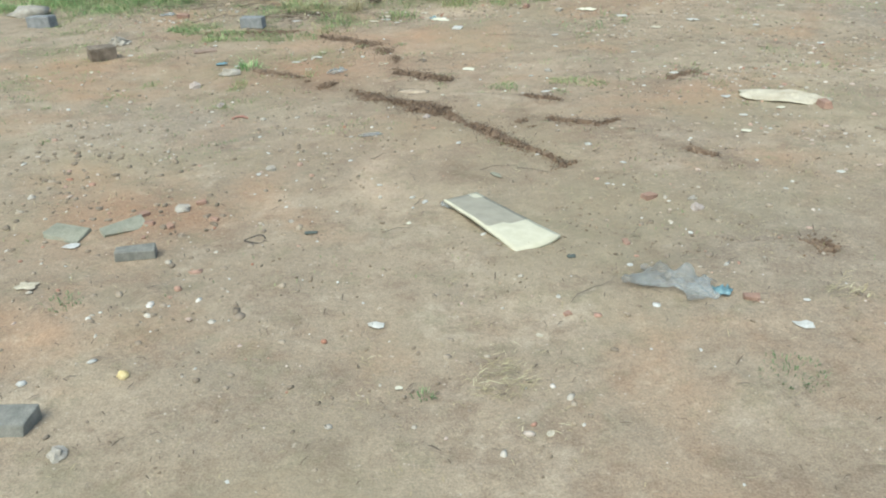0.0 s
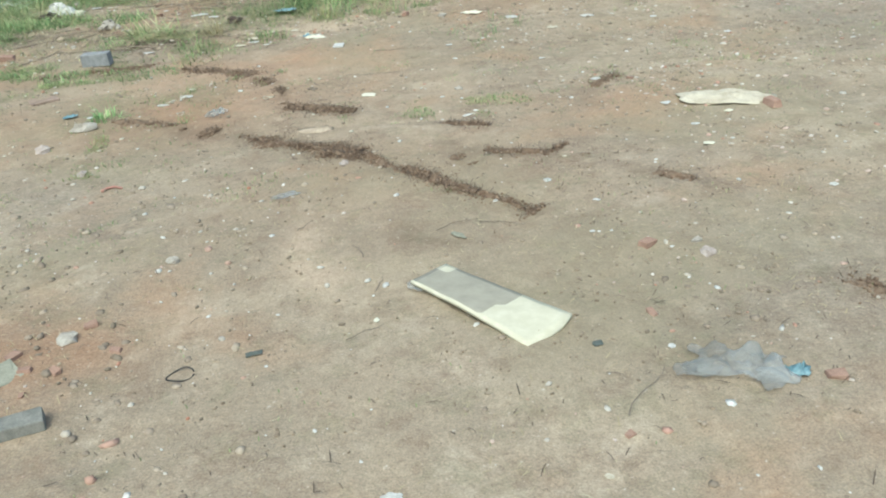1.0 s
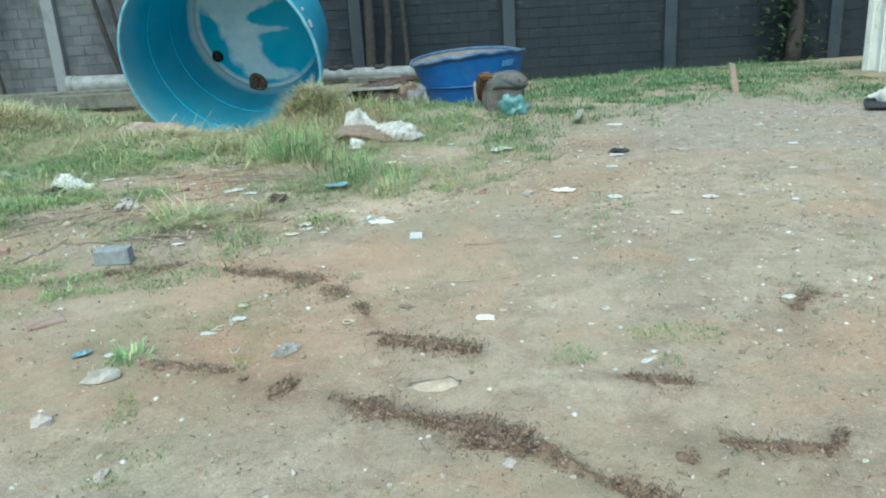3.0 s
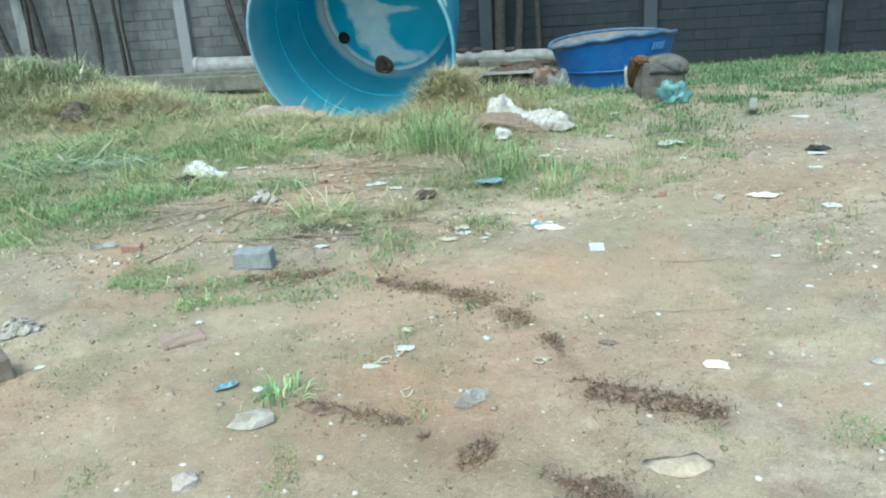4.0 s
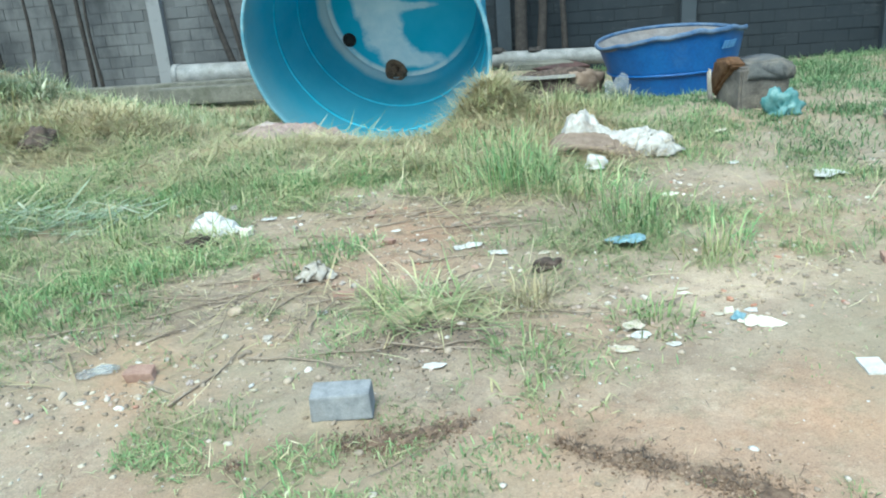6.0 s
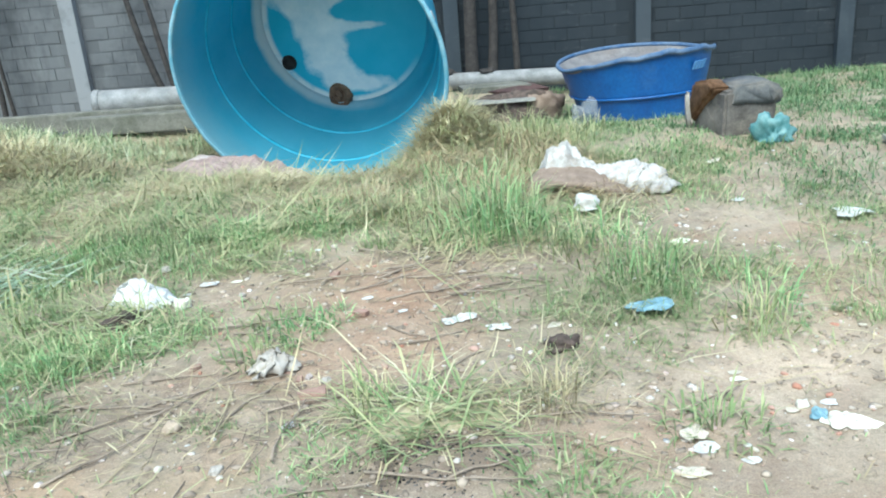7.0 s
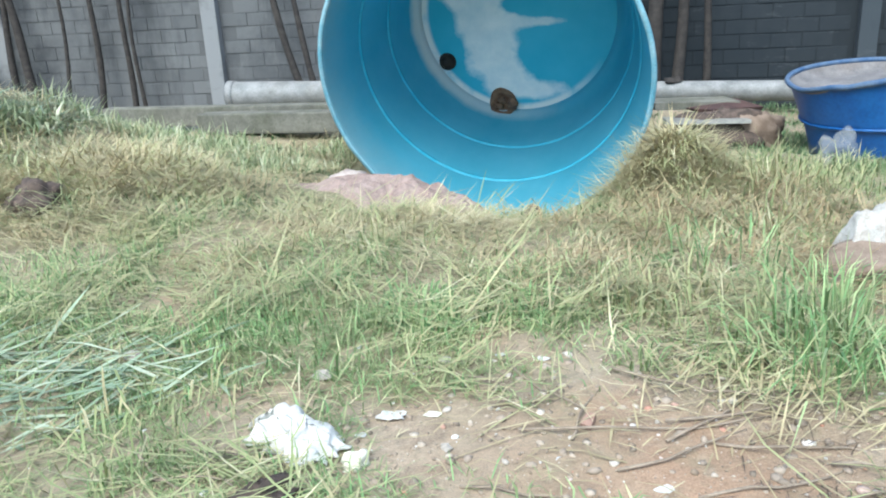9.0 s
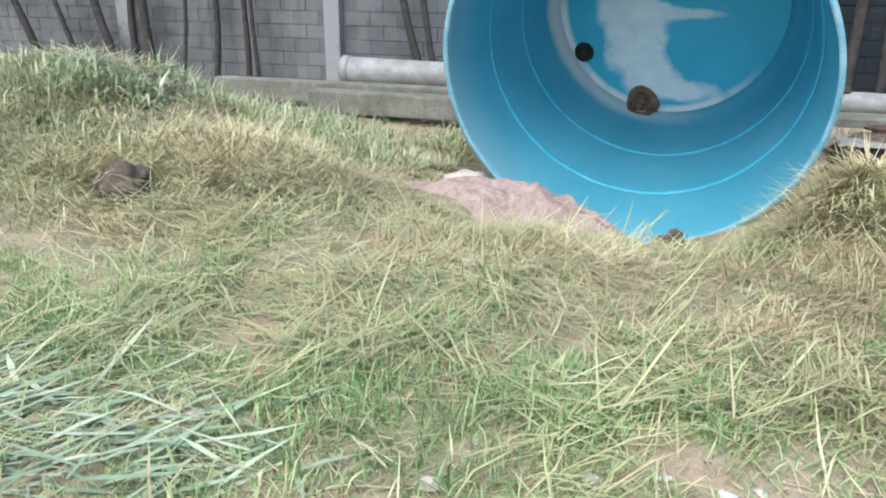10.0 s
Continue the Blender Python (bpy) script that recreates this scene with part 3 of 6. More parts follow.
def lathe_bm(profile, sides=96, centre=None):
    """Turns (radius, height) pairs round z; centre gives each ring its own shift in x, y."""
    bm = bmesh.new()
    rings = []
    for i, (r, z) in enumerate(profile):
        cx, cy = centre[i] if centre else (0, 0)
        rings.append([bm.verts.new((cx + r * math.cos(a), cy + r * math.sin(a), z)) for a in np.linspace(0, 2 * math.pi, sides, endpoint=False)])
    for a, b in zip(rings, rings[1:]):
        for k in range(sides):
            bm.faces.new((a[k], a[(k + 1) % sides], b[(k + 1) % sides], b[k]))
    return bm, rings


# ---- the boundary wall ----
WALL_LONG = math.hypot(1, 0.26)
WALL_TURN = math.degrees(math.atan(-0.26))
POSTS = (-11.2, -7.8, -4.4, -1.4, 1.5, 4.45, 7.55, 10.7, 13.9)


def make_wall():
    wall = base("wall_north", pose(0, wall_y(0), 0, 0, 0, WALL_TURN), "grey concrete block boundary wall with dark stains, darker towards one end", "wall", kind="structure")
    bm = bmesh.new()
    add_box(bm, 30, 0.12, 3.4, Matrix.Translation((1, 0.032, 0.9)))
    part("core", bm, M_MORTAR, wall)
    return wall


def make_wall_blocks(wall):
    """Courses of blocks proud of the mortar; the near ones are pieces of their own."""
    bm = box_bm(0.385, 0.05, 0.182, 0.006)
    shapes = [from_bm("block", bm, M_BLOCK)]
    far = bmesh.new()
    r = random.Random(4)
    for course in range(17):
        z = -0.75 + course * 0.195
        for k in range(-34, 40):
            x = k * 0.4 + (0.2 if course % 2 else 0)
            if any(abs(x - p * WALL_LONG) < 0.20 for p in POSTS):
                continue
            m = pose(x, -0.012 + r.uniform(-0.004, 0.005), z + r.uniform(-0.003, 0.003), r.uniform(-1, 1), r.uniform(-0.4, 0.4), r.uniform(-0.6, 0.6))
            if -6.6 < x < 7.4 and 1 <= course < 10:
                ob = new("block", shapes[0])
                ob.parent = wall
                ob.matrix_basis = m
            else:
                add_box(far, 0.385, 0.05, 0.182, m @ Matrix.Translation((0, 0, 0.091)))
    rest = part("block_courses", far, M_BLOCK, wall)
    tagged(rest, kind="stuff")


WALL = make_wall()


def make_posts():
    for p in POSTS:
        ob = part("concrete_post", box_bm(0.24, 0.16, 3.3, 0.012, -0.75), M_POST, WALL, "pale concrete post between block panels")
        ob.matrix_basis = pose(p * WALL_LONG, -0.085, 0)


make_posts()


# ---- the large tank on its side ----
def make_tank():
    """Local z runs from the mouth (0) into the tank."""
    yaw, pitch = math.radians(21.9), math.radians(14.6)
    axis = Vector((math.sin(yaw) * math.cos(pitch), math.cos(yaw) * math.cos(pitch), math.sin(pitch)))
    u = axis.cross(Vector((0, 0, 1))).normalized()
    v = u.cross(axis)
    m = Matrix((u, v, axis)).transposed().to_4x4()
    m.translation = (-1.153, 15.27, 0.589)
    # local x = right, y = up, z = inwards
    tank = base("water_tank", m, "large light blue fibreglass water tank lying on its side, mouth open", "water tank")
    rad = lambda z: TANK_R + (TANK_R2 - TANK_R) * z / TANK_DEEP
    prof_in = [(rad(0) - 0.012, 0.0)]
    for z in np.linspace(0.06, TANK_DEEP - 0.16, 14):
        prof_in.append((rad(z) - 0.012, z))
    prof_in += [(rad(TANK_DEEP) - 0.02, TANK_DEEP - 0.08), (rad(TANK_DEEP) - 0.07, TANK_DEEP - 0.02), (rad(TANK_DEEP) - 0.13, TANK_DEEP)]
    prof_out = [(r + 0.014, z + (0.012 if z > TANK_DEEP - 0.2 else 0)) for r, z in prof_in[::-1]]
    bm, rings = lathe_bm(prof_in + prof_out)
    for k in range(96):
        bm.faces.new((rings[-1][k], rings[-1][(k + 1) % 96], rings[0][(k + 1) % 96], rings[0][k]))
    part("shell", bm, M_TANK, tank, soft=True)
    # bottom: rings with masks for the pale ring and the worn middle
    r3 = TANK_R2 - 0.125
    rr, aa = np.meshgrid(np.linspace(0, r3, 26), np.linspace(0, 2 * math.pi, 97))
    me = grid_mesh("bottom", rr * np.cos(aa), rr * np.sin(aa), np.full(rr.shape, TANK_DEEP - 0.004))
    X, Y = rr * np.cos(aa), rr * np.sin(aa)
    mask(me, "wear", blobs(X, Y, [(-0.5, 0.35, 0.42, 0.40, 1.0), (-0.30, -0.28, 0.36, 0.42, 1.1), (-0.2, -0.75, 0.25, 0.20, 0.8), (0.3, -0.85, 0.35, 0.14, 0.75), (0.3, -0.06, 0.38, 0.07, 0.8), (0.1, 0.5, 0.9, 0.22, 0.8), (-0.1, 0.85, 0.8, 0.3, 1.0),
                                  (0.15, 0.14, 0.32, 0.09, -1.0), (0.55, -0.35, 0.42, 0.20, -1.1), (-0.92, -0.35, 0.16, 0.40, -0.9), (0.75, 0.2, 0.3, 0.3, -0.5)]))
    mask(me, "ring", np.where(rr > r3 - 0.05, 0.9, 0.0) * smooth(X + 0.5 * Y, 0.75, -0.1))
    me.materials.append(M_TANK_FLOOR)
    ob = new("bottom", me)
    ob.parent = tank
    for z, name in ((0.70, "rib"), (1.30, "rib")):
        bm, _ = lathe_bm([(rad(z) - 0.010, z - 0.03), (rad(z) - 0.027, z - 0.012), (rad(z) - 0.027, z + 0.012), (rad(z) - 0.010, z + 0.03)])
        part(name, bm, M_RIB, tank, "pale moulded rib", True)
    # rolled lip, slightly uneven
    r = random.Random(3)
    wob = [r.uniform(-0.008, 0.008) for _ in range(96)]
    bm, rings = lathe_bm([(TANK_R - 0.016, 0.008), (TANK_R - 0.018, -0.012), (TANK_R + 0.0, -0.018), (TANK_R + 0.026, -0.012), (TANK_R + 0.030, 0.012), (TANK_R + 0.010, 0.022)])
    for ring in rings:
        for k, vert in enumerate(ring):
            vert.co.z += wob[k]
    for k in range(96):
        bm.faces.new((rings[-1][k], rings[-1][(k + 1) % 96], rings[0][(k + 1) % 96], rings[0][k]))
    part("lip", bm, M_RIM, tank, "chalky worn lip", True)
    for x, y, s, mat, label in ((-0.851, -0.492, 0.105, M_HOLE, "round outlet hole"), (-0.235, -1.01, 0.17, M_STAIN, "caked mud round the outlet")):
        bm, rings = lathe_bm([(s * 1.0, -0.004), (s * 0.93, -0.03), (s * 0.70, -0.035), (s * 0.62, -0.010)], 24)
        bm.faces.new(rings[-1])
        for vert in bm.verts:
            vert.co += Vector((x, y, TANK_DEEP - 0.003)) + noise.noise_vector(vert.co * 6) * (0.035 if mat is M_STAIN else 0.004) * Vector((1, 1, 0.3))
        part("outlet", bm, mat, tank, label, True)
    r = random.Random(9)
    bm = bmesh.new()
    for k in range(15):
        a, q = r.uniform(0, 6.28), r.random() ** 0.5 * 0.13
        bmesh.ops.create_icosphere(bm, subdivisions=1, radius=r.uniform(0.025, 0.065), matrix=Matrix.Translation((-0.20 + 1.25 * q * math.cos(a), -1.02 + 0.6 * q * math.sin(a), TANK_DEEP - 0.035)) @ pose(0, 0, 0, r.uniform(0, 90), r.uniform(0, 90), 0))
    part("mud", bm, M_STAIN, tank, "brown dried mud clump", True)
    for z, a, w, h in ((0.30, 18, 0.16, 0.10), (0.34, 27, 0.12, 0.05)):
        bm = box_bm(w, h, 0.008, 0.002)
        ob = part("sticker", bm, M_WHITE, tank, "faded white sticker")
        rr = rad(z) + 0.005
        aa = math.radians(a)
        ob.matrix_basis = Matrix.Translation((rr * math.cos(aa), rr * math.sin(aa), z)) @ Matrix.Rotation(aa, 4, "Z") @ Matrix.Rotation(math.pi / 2 - math.radians(10), 4, "Y")
    return tank


make_tank()


# ---- the smaller blue tank ----
def make_small_tank():
    """A tapered tub, leaning, with a step round its side; the near edge of the rim is pushed up and wavy."""
    t = base("blue_water_tank", pose(2.68, 14.9, -0.20), "deep blue round plastic water tank standing tilted in grass", "water tank")
    H, LEAN_X = 0.64, -0.04

    def ring_at(profile):
        return [(LEAN_X * z / H, 0) for _, z in profile]

    def warp(bm):
        for v in bm.verts:
            f = max(v.co.z, 0) / H
            a = math.atan2(v.co.y, v.co.x - LEAN_X * f)
            near, far = max(0.0, -math.sin(a)), max(0.0, math.sin(a))
            v.co.z += f * (0.055 * v.co.x + f * 0.13 * near ** 1.3 + 0.07 * far) + f ** 3 * near * (0.012 * math.sin(11 * a + 0.6) + 0.007 * math.sin(23 * a))
            v.co.y += f * 0.10 * near

    def turned(name, profile, material, label="", close=""):
        bm, rings = lathe_bm(profile, 96, ring_at(profile))
        n = len(rings[0])
        if close == "foot":
            bm.faces.new(rings[0][::-1])
        if close == "bed":
            bm.faces.new(rings[-1])
        if close == "loop":
            for k in range(n):
                bm.faces.new((rings[-1][k], rings[-1][(k + 1) % n], rings[0][(k + 1) % n], rings[0][k]))
        warp(bm)
        return part(name, bm, material, t, label, True)

    turned("body", [(0.69, -0.10), (0.71, 0.04), (0.745, 0.20), (0.755, 0.245), (0.785, 0.262), (0.79, 0.30), (0.83, 0.42), (0.87, 0.56), (0.88, 0.60), (0.905, 0.615)], M_BOAT, close="foot")
    turned("step", [(0.76, 0.240), (0.797, 0.252), (0.801, 0.264), (0.79, 0.274), (0.76, 0.27)], M_BOAT, "moulded step", "loop")
    bm_lining = turned("lining", [(0.905, 0.618), (0.87, 0.60), (0.85, 0.56), (0.79, 0.525), (0.50, 0.545), (0.2, 0.535)], M_BOAT_IN, "dusty greyish brown lining", "bed")
    for v in bm_lining.data.vertices:
        if v.co.z < 0.60:
            v.co.z += 0.035 * noise.noise(v.co * 2.3)
    turned("lip", [(0.89, 0.605), (0.918, 0.605), (0.930, 0.625), (0.918, 0.648), (0.888, 0.646), (0.878, 0.622)], M_BOAT_RIM, "wavy faded rim", "loop")
    # maker's mark as plain bars
    for a in (-68, -64, -60, -56):
        aa = math.radians(a)
        ob = part("mark", box_bm(0.008, 0.05, 0.10, 0.003), M_MARK, t, "pale raised bar")
        ob.matrix_basis = Matrix.Translation((LEAN_X * 0.72 + 0.862 * math.cos(aa), 0.060 + 0.850 * math.sin(aa), 0.53)) @ Matrix.Rotation(aa, 4, "Z") @ Matrix.Rotation(math.radians(21), 4, "Y")
    return t


make_small_tank()


# ---- pipes and beams along the wall ----
def make_pipe():
    pipe = base("pipe", pose(0, 0, 0), "long pale grey pipe lying along the wall", "pipe")
    line = lambda x: Vector((x, 19.57 - 0.26 * (x + 4.14), 0.10 - 0.02 * (x + 4.14)))
    pts = [line(x) for x in np.linspace(-4.14, -0.9, 9)]
    bm = tube_bm(pts, [0.185] * 9, 24)
    part("tube", bm, M_PIPE, pipe, soft=True)
    way = (pts[1] - pts[0]).normalized()
    bm = tube_bm([pts[0] - way * 0.002, pts[0] + way * 0.10], [0.20, 0.20], 24)
    part("socket", bm, M_PIPE, pipe, "thicker pipe socket", True)
    return pipe


make_pipe()


def make_thin_pipe():
    pts = [(x, 19.50 - 0.26 * (x + 4.14), 0.11 - 0.02 * (x + 4.14)) for x in np.linspace(-0.7, 3.4, 12)]
    ob = new("pipe", from_bm("pipe", tube_bm(pts, [0.13] * 12, 20), M_PIPE, True))
    return tagged(ob, "grimy pale pipe with dead leaves by the wall", "pipe")


make_thin_pipe()


def make_beam(name, x0, y0, z0, x1, y1, z1, w, h, label):
    mid, d = Vector(((x0 + x1) / 2, (y0 + y1) / 2, (z0 + z1) / 2)), Vector((x1 - x0, y1 - y0, z1 - z0))
    ob = new(name, from_bm(name, box_bm(d.length, w, h, 0.018, 0, 0.008, 2), M_CONCRETE))
    ob.matrix_world = Matrix.Translation(mid) @ d.to_track_quat("X", "Z").to_matrix().to_4x4()
    return tagged(ob, label, "concrete beam", "beams by the wall")


make_beam("concrete_beam", -4.22, 17.86, -0.14, -2.35, 17.45, -0.16, 0.30, 0.24, "weathered concrete beam with mossy face lying in grass")
make_beam("concrete_beam", -5.6, 18.75, -0.12, -2.3, 17.95, -0.14, 0.25, 0.24, "grey concrete beam lying behind another beam")


# ---- container, chassis and drum ----
def make_container():
    c = base("shipping_container", pose(7.76, 10.3, -0.22, 0, 0, math.degrees(math.atan2(2.3, 0.24)) - 90), "white shipping container with rust-streaked doors", "container")
    W, H, L = 2.32, 2.55, 6.0
    # local y along the door end, x away from the doors
    bm = bmesh.new()
    for y0, s in ((0.0, -1), (W, 1)):
        n = 44
        col = []
        for k in range(n + 1):
            x = 0.12 + (L - 0.24) * k / n
            d = 0.0 if k % 4 in (0, 1) else 0.035
            col.append((bm.verts.new((x, y0 - s * d, 0.12)), bm.verts.new((x, y0 - s * d, H - 0.1))))
        for a, b in zip(col, col[1:]):
            bm.faces.new((a[0], b[0], b[1], a[1]))
    part("side_panel", bm, M_STEELBLUE, c, "pale bluish white corrugated side")
    bm = bmesh.new()
    add_box(bm, L, W - 0.02, 0.05, Matrix.Translation((L / 2, W / 2, H - 0.06)))
    part("roof", bm, M_STEELWHITE, c)
    for x, y in ((0.06, 0.06), (0.06, W - 0.06), (L - 0.06, 0.06), (L - 0.06, W - 0.06)):
        ob = part("corner_post", box_bm(0.13, 0.13, H, 0.01), M_STEELWHITE, c)
        ob.matrix_basis = pose(x, y, 0)
    for x in (0.06, L - 0.06):
        ob = part("sill", box_bm(0.12, W - 0.27, 0.13, 0.01), M_STEELWHITE, c)
        ob.matrix_basis = pose(x, W / 2, 0.02)
    for y in (0.06, W - 0.06):
        ob = part("bottom_rail", box_bm(L - 0.27, 0.10, 0.12, 0.01), M_RUSTDARK, c, "rusted bottom rail")
        ob.matrix_basis = pose(L / 2, y, 0)
    for y in (0.13, W / 2 + 0.005):
        wide = W / 2 - 0.135
        bm = bmesh.new()
        n, col = 15, []
        for k in range(n + 1):
            d = 0.0 if k % 3 == 0 else 0.03
            col.append((bm.verts.new((d, wide * k / n, 0.16)), bm.verts.new((d, wide * k / n, H - 0.12))))
        for a, b in zip(col, col[1:]):
            bm.faces.new((a[0], a[1], b[1], b[0]))
        door = part("door", bm, M_DOOR, c, "corrugated steel door with rust streaks")
        door.matrix_basis = pose(0.03, y, 0)
        for f in (0.28, 0.74):
            rod = part("locking_rod", tube_bm([(0, 0, 0.14), (0, 0, H - 0.12)], [0.02, 0.02], 8), M_STEELWHITE, door, "vertical locking rod")
            rod.matrix_basis = pose(-0.035, wide * f, 0)
        bar = part("handle", box_bm(0.02, wide * 0.3, 0.03, 0.004), M_RUSTMID, door, "rusted handle bar")
        bar.matrix_basis = pose(-0.05, wide * 0.5, 1.0)
    return c


make_container()


def make_chassis():
    """A rusted trailer frame in front of the container; local x runs along it."""
    t = base("trailer_frame", pose(6.58, 9.66, -0.20, 0, 0, -47), "dark rusted steel trailer frame on short legs", "trailer frame")
    for y in (0.0, 0.9):
        bm = bmesh.new()
        add_box(bm, 4.4, 0.10, 0.03, Matrix.Translation((2.2, y, 0.36)))
        add_box(bm, 4.4, 0.03, 0.13, Matrix.Translation((2.2, y + 0.02, 0.44)))
        add_box(bm, 4.4, 0.10, 0.03, Matrix.Translation((2.2, y, 0.52)))
        part("beam", bm, M_RUSTDARK, t, "dark rusted channel beam")
        ob = part("side_plate", box_bm(4.3, 0.05, 0.19, 0.008, 0, 0.01, 5), M_RUSTMID, t, "brown rusted side plate")
        ob.matrix_basis = pose(2.2, y - 0.01, 0.537)
    for x in (0.1, 1.4, 2.8, 4.1):
        ob = part("crossbar", box_bm(0.09, 0.80, 0.10, 0.006), M_RUSTDARK, t)
        ob.matrix_basis = pose(x, 0.45, 0.40)
    for x, y in ((0.02, 0.0), (0.02, 0.9), (3.6, 0.0), (3.6, 0.9)):
        ob = part("leg", box_bm(0.10, 0.08, 0.44, 0.006, -0.10), M_RUSTDARK, t)
        ob.matrix_basis = pose(x, y, 0)
    ob = part("upright_plate", box_bm(0.32, 0.06, 0.55, 0.01, 0, 0.01, 6), M_RUST, t, "faded red upright plate")
    ob.matrix_basis = pose(0.22, 0.08, 0.73)
    ob = part("hub", tube_bm([(0, 0, 0), (0, 0.06, 0), (0, 0.18, 0)], [0.10, 0.14, 0.11], 16), M_RUSTDARK, t, "rusted round hub", True)
    ob.matrix_basis = pose(0.56, 0.02, 0.80)
    return t


make_chassis()


def make_drum():
    d = base("drum", pose(6.50, 9.26, land_at(6.6, 9.1) + 0.12, 0, 0, -78), "rusty red steel drum lying open on its side", "drum")
    prof = [(0.19, 0.0), (0.205, 0.012), (0.20, 0.03), (0.20, 0.20), (0.212, 0.215), (0.20, 0.23), (0.20, 0.42), (0.212, 0.435), (0.20, 0.45), (0.20, 0.62), (0.205, 0.64)]
    bm, rings = lathe_bm(prof + [(r - 0.012, z) for r, z in prof[::-1][:-1]], 40)
    bm.faces.new(rings[0][::-1])
    bmesh.ops.transform(bm, matrix=Matrix.Rotation(math.pi / 2, 4, "Y"), verts=bm.verts)
    part("barrel", bm, M_RUST, d, soft=True)
    # the inner face is plain black, unlike the rusty outside
    bm, rings = lathe_bm([(0.187, 0.61), (0.187, 0.05)], 40)
    bm.faces.new(rings[-1])
    bmesh.ops.transform(bm, matrix=Matrix.Rotation(math.pi / 2, 4, "Y"), verts=bm.verts)
    part("lining", bm, M_BLACK, d, "black inside of the open drum", True)
    return d


make_drum()


# ---- grass, straw and grit ----
def blades_mesh(name, P, L, W, az, lean, curl, material):
    """One mesh of many bent, tapering blades: foot, length, width, heading, lean from upright, and further bend."""
    n = len(P)
    out = np.stack([np.cos(az), np.sin(az), np.zeros(n)], -1)
    side = np.stack([-np.sin(az), np.cos(az), np.zeros(n)], -1) * (W / 2)[:, None]
    up = np.array([0, 0, 1.0])
    mid = P + (0.55 * L)[:, None] * (np.sin(lean)[:, None] * out + np.cos(lean)[:, None] * up)
    tip = mid + (0.45 * L)[:, None] * (np.sin(lean + curl)[:, None] * out + np.cos(lean + curl)[:, None] * up)
    for q, lift in ((mid, 0.012), (tip, 0.006)):
        q[:, 2] = np.maximum(q[:, 2], land(q[:, 0], q[:, 1]) + lift)
    V = np.stack([P - side * 0.8, P + side * 0.8, mid + side, mid - side, tip], 1).reshape(-1, 3)
    k = np.arange(n)[:, None] * 5
    loops = np.concatenate([k + np.array([[0, 1, 2, 3]]), k + np.array([[3, 2, 4]])], 1)
    me = bpy.data.meshes.new(name)
    me.vertices.add(len(V))
    me.vertices.foreach_set("co", V.astype(np.float32).ravel())
    me.loops.add(loops.size)
    me.loops.foreach_set("vertex_index", loops.astype(np.int32).ravel())
    me.polygons.add(2 * n)
    me.polygons.foreach_set("loop_start", (np.arange(n)[:, None] * 7 + np.array([[0, 4]])).astype(np.int32).ravel())
    me.update(calc_edges=True)
    me.materials.append(material)
    return me


def scatter(n, x0, x1, y0, y1, dense, seed):
    """Random feet in a stretch of the plan, kept as often as dense(x, y) says."""
    r = np.random.default_rng(seed)
    x, y = r.uniform(x0, x1, n), r.uniform(y0, y1, n)
    keep = (r.random(n) < dense(x, y)) & (y < wall_y(x) - 0.2)
    return x[keep], y[keep], r


def on_land(x, y, lift=0.0):
    return np.stack([x, y, land(x, y) + lift], -1)


def off_tank(x, y):
    """Clear of the two tanks, the container and the beams."""
    ax, ay = 0.373, 0.928
    s, t = (x + 1.153) * ax + (y - 15.27) * ay, (x + 1.153) * ay - (y - 15.27) * ax
    inside = (s > -0.45 - 0.35 * (np.abs(t) < 0.8)) & (s < 2.2) & (np.abs(t) < 1.6)
    small = np.hypot(x - 2.67, y - 14.9) < 0.76
    box = (x > 7.5) & (y > 10.0) & (y < 13.0)
    mx, my = 0.906 * (x + 2.05) - 0.423 * (y - 14.50), 0.423 * (x + 2.05) + 0.906 * (y - 14.50)
    mound = (mx / 1.12) ** 2 + ((my + 0.10) / 0.50) ** 2 < 1
    return ~(inside | small | box | mound)


M_DRYGREEN = leafy("pale green grass", [(0.0, (0.186, 0.250, 0.121)), (0.5, (0.298, 0.355, 0.193)), (0.85, (0.419, 0.450, 0.286)), (1.0, (0.558, 0.570, 0.429))], glow=0.15)


def lawn(name, n, area, dense, seed, length, width, lean, material, label):
    x, y, r = scatter(n, *area, lambda x, y: dense(x, y) * off_tank(x, y) * (0.30 + 0.70 * smooth(lattice_noise(x, y, 2.8, 82) * 0.6 + lattice_noise(x, y, 8.0, 84) * 0.4, 0.36, 0.58)), seed)
    k = len(x)
    tall = length * (0.45 + 0.9 * r.random(k)) * (0.6 + 0.8 * lattice_noise(x, y, 1.9, 12)) * (0.5 + 0.5 * smooth(y + 1.2 * np.maximum(x, 0), 8.0, 9.8))
    me = blades_mesh(name, on_land(x, y, -0.008), tall, width * (0.7 + 0.6 * r.random(k)), r.uniform(0, 6.283, k), np.abs(r.normal(0.72 * lean, 0.38 * lean, k)) + 0.05, r.uniform(0.1, 1.1, k), material)
    return tagged(new(name, me), label, "grass", kind="stuff")


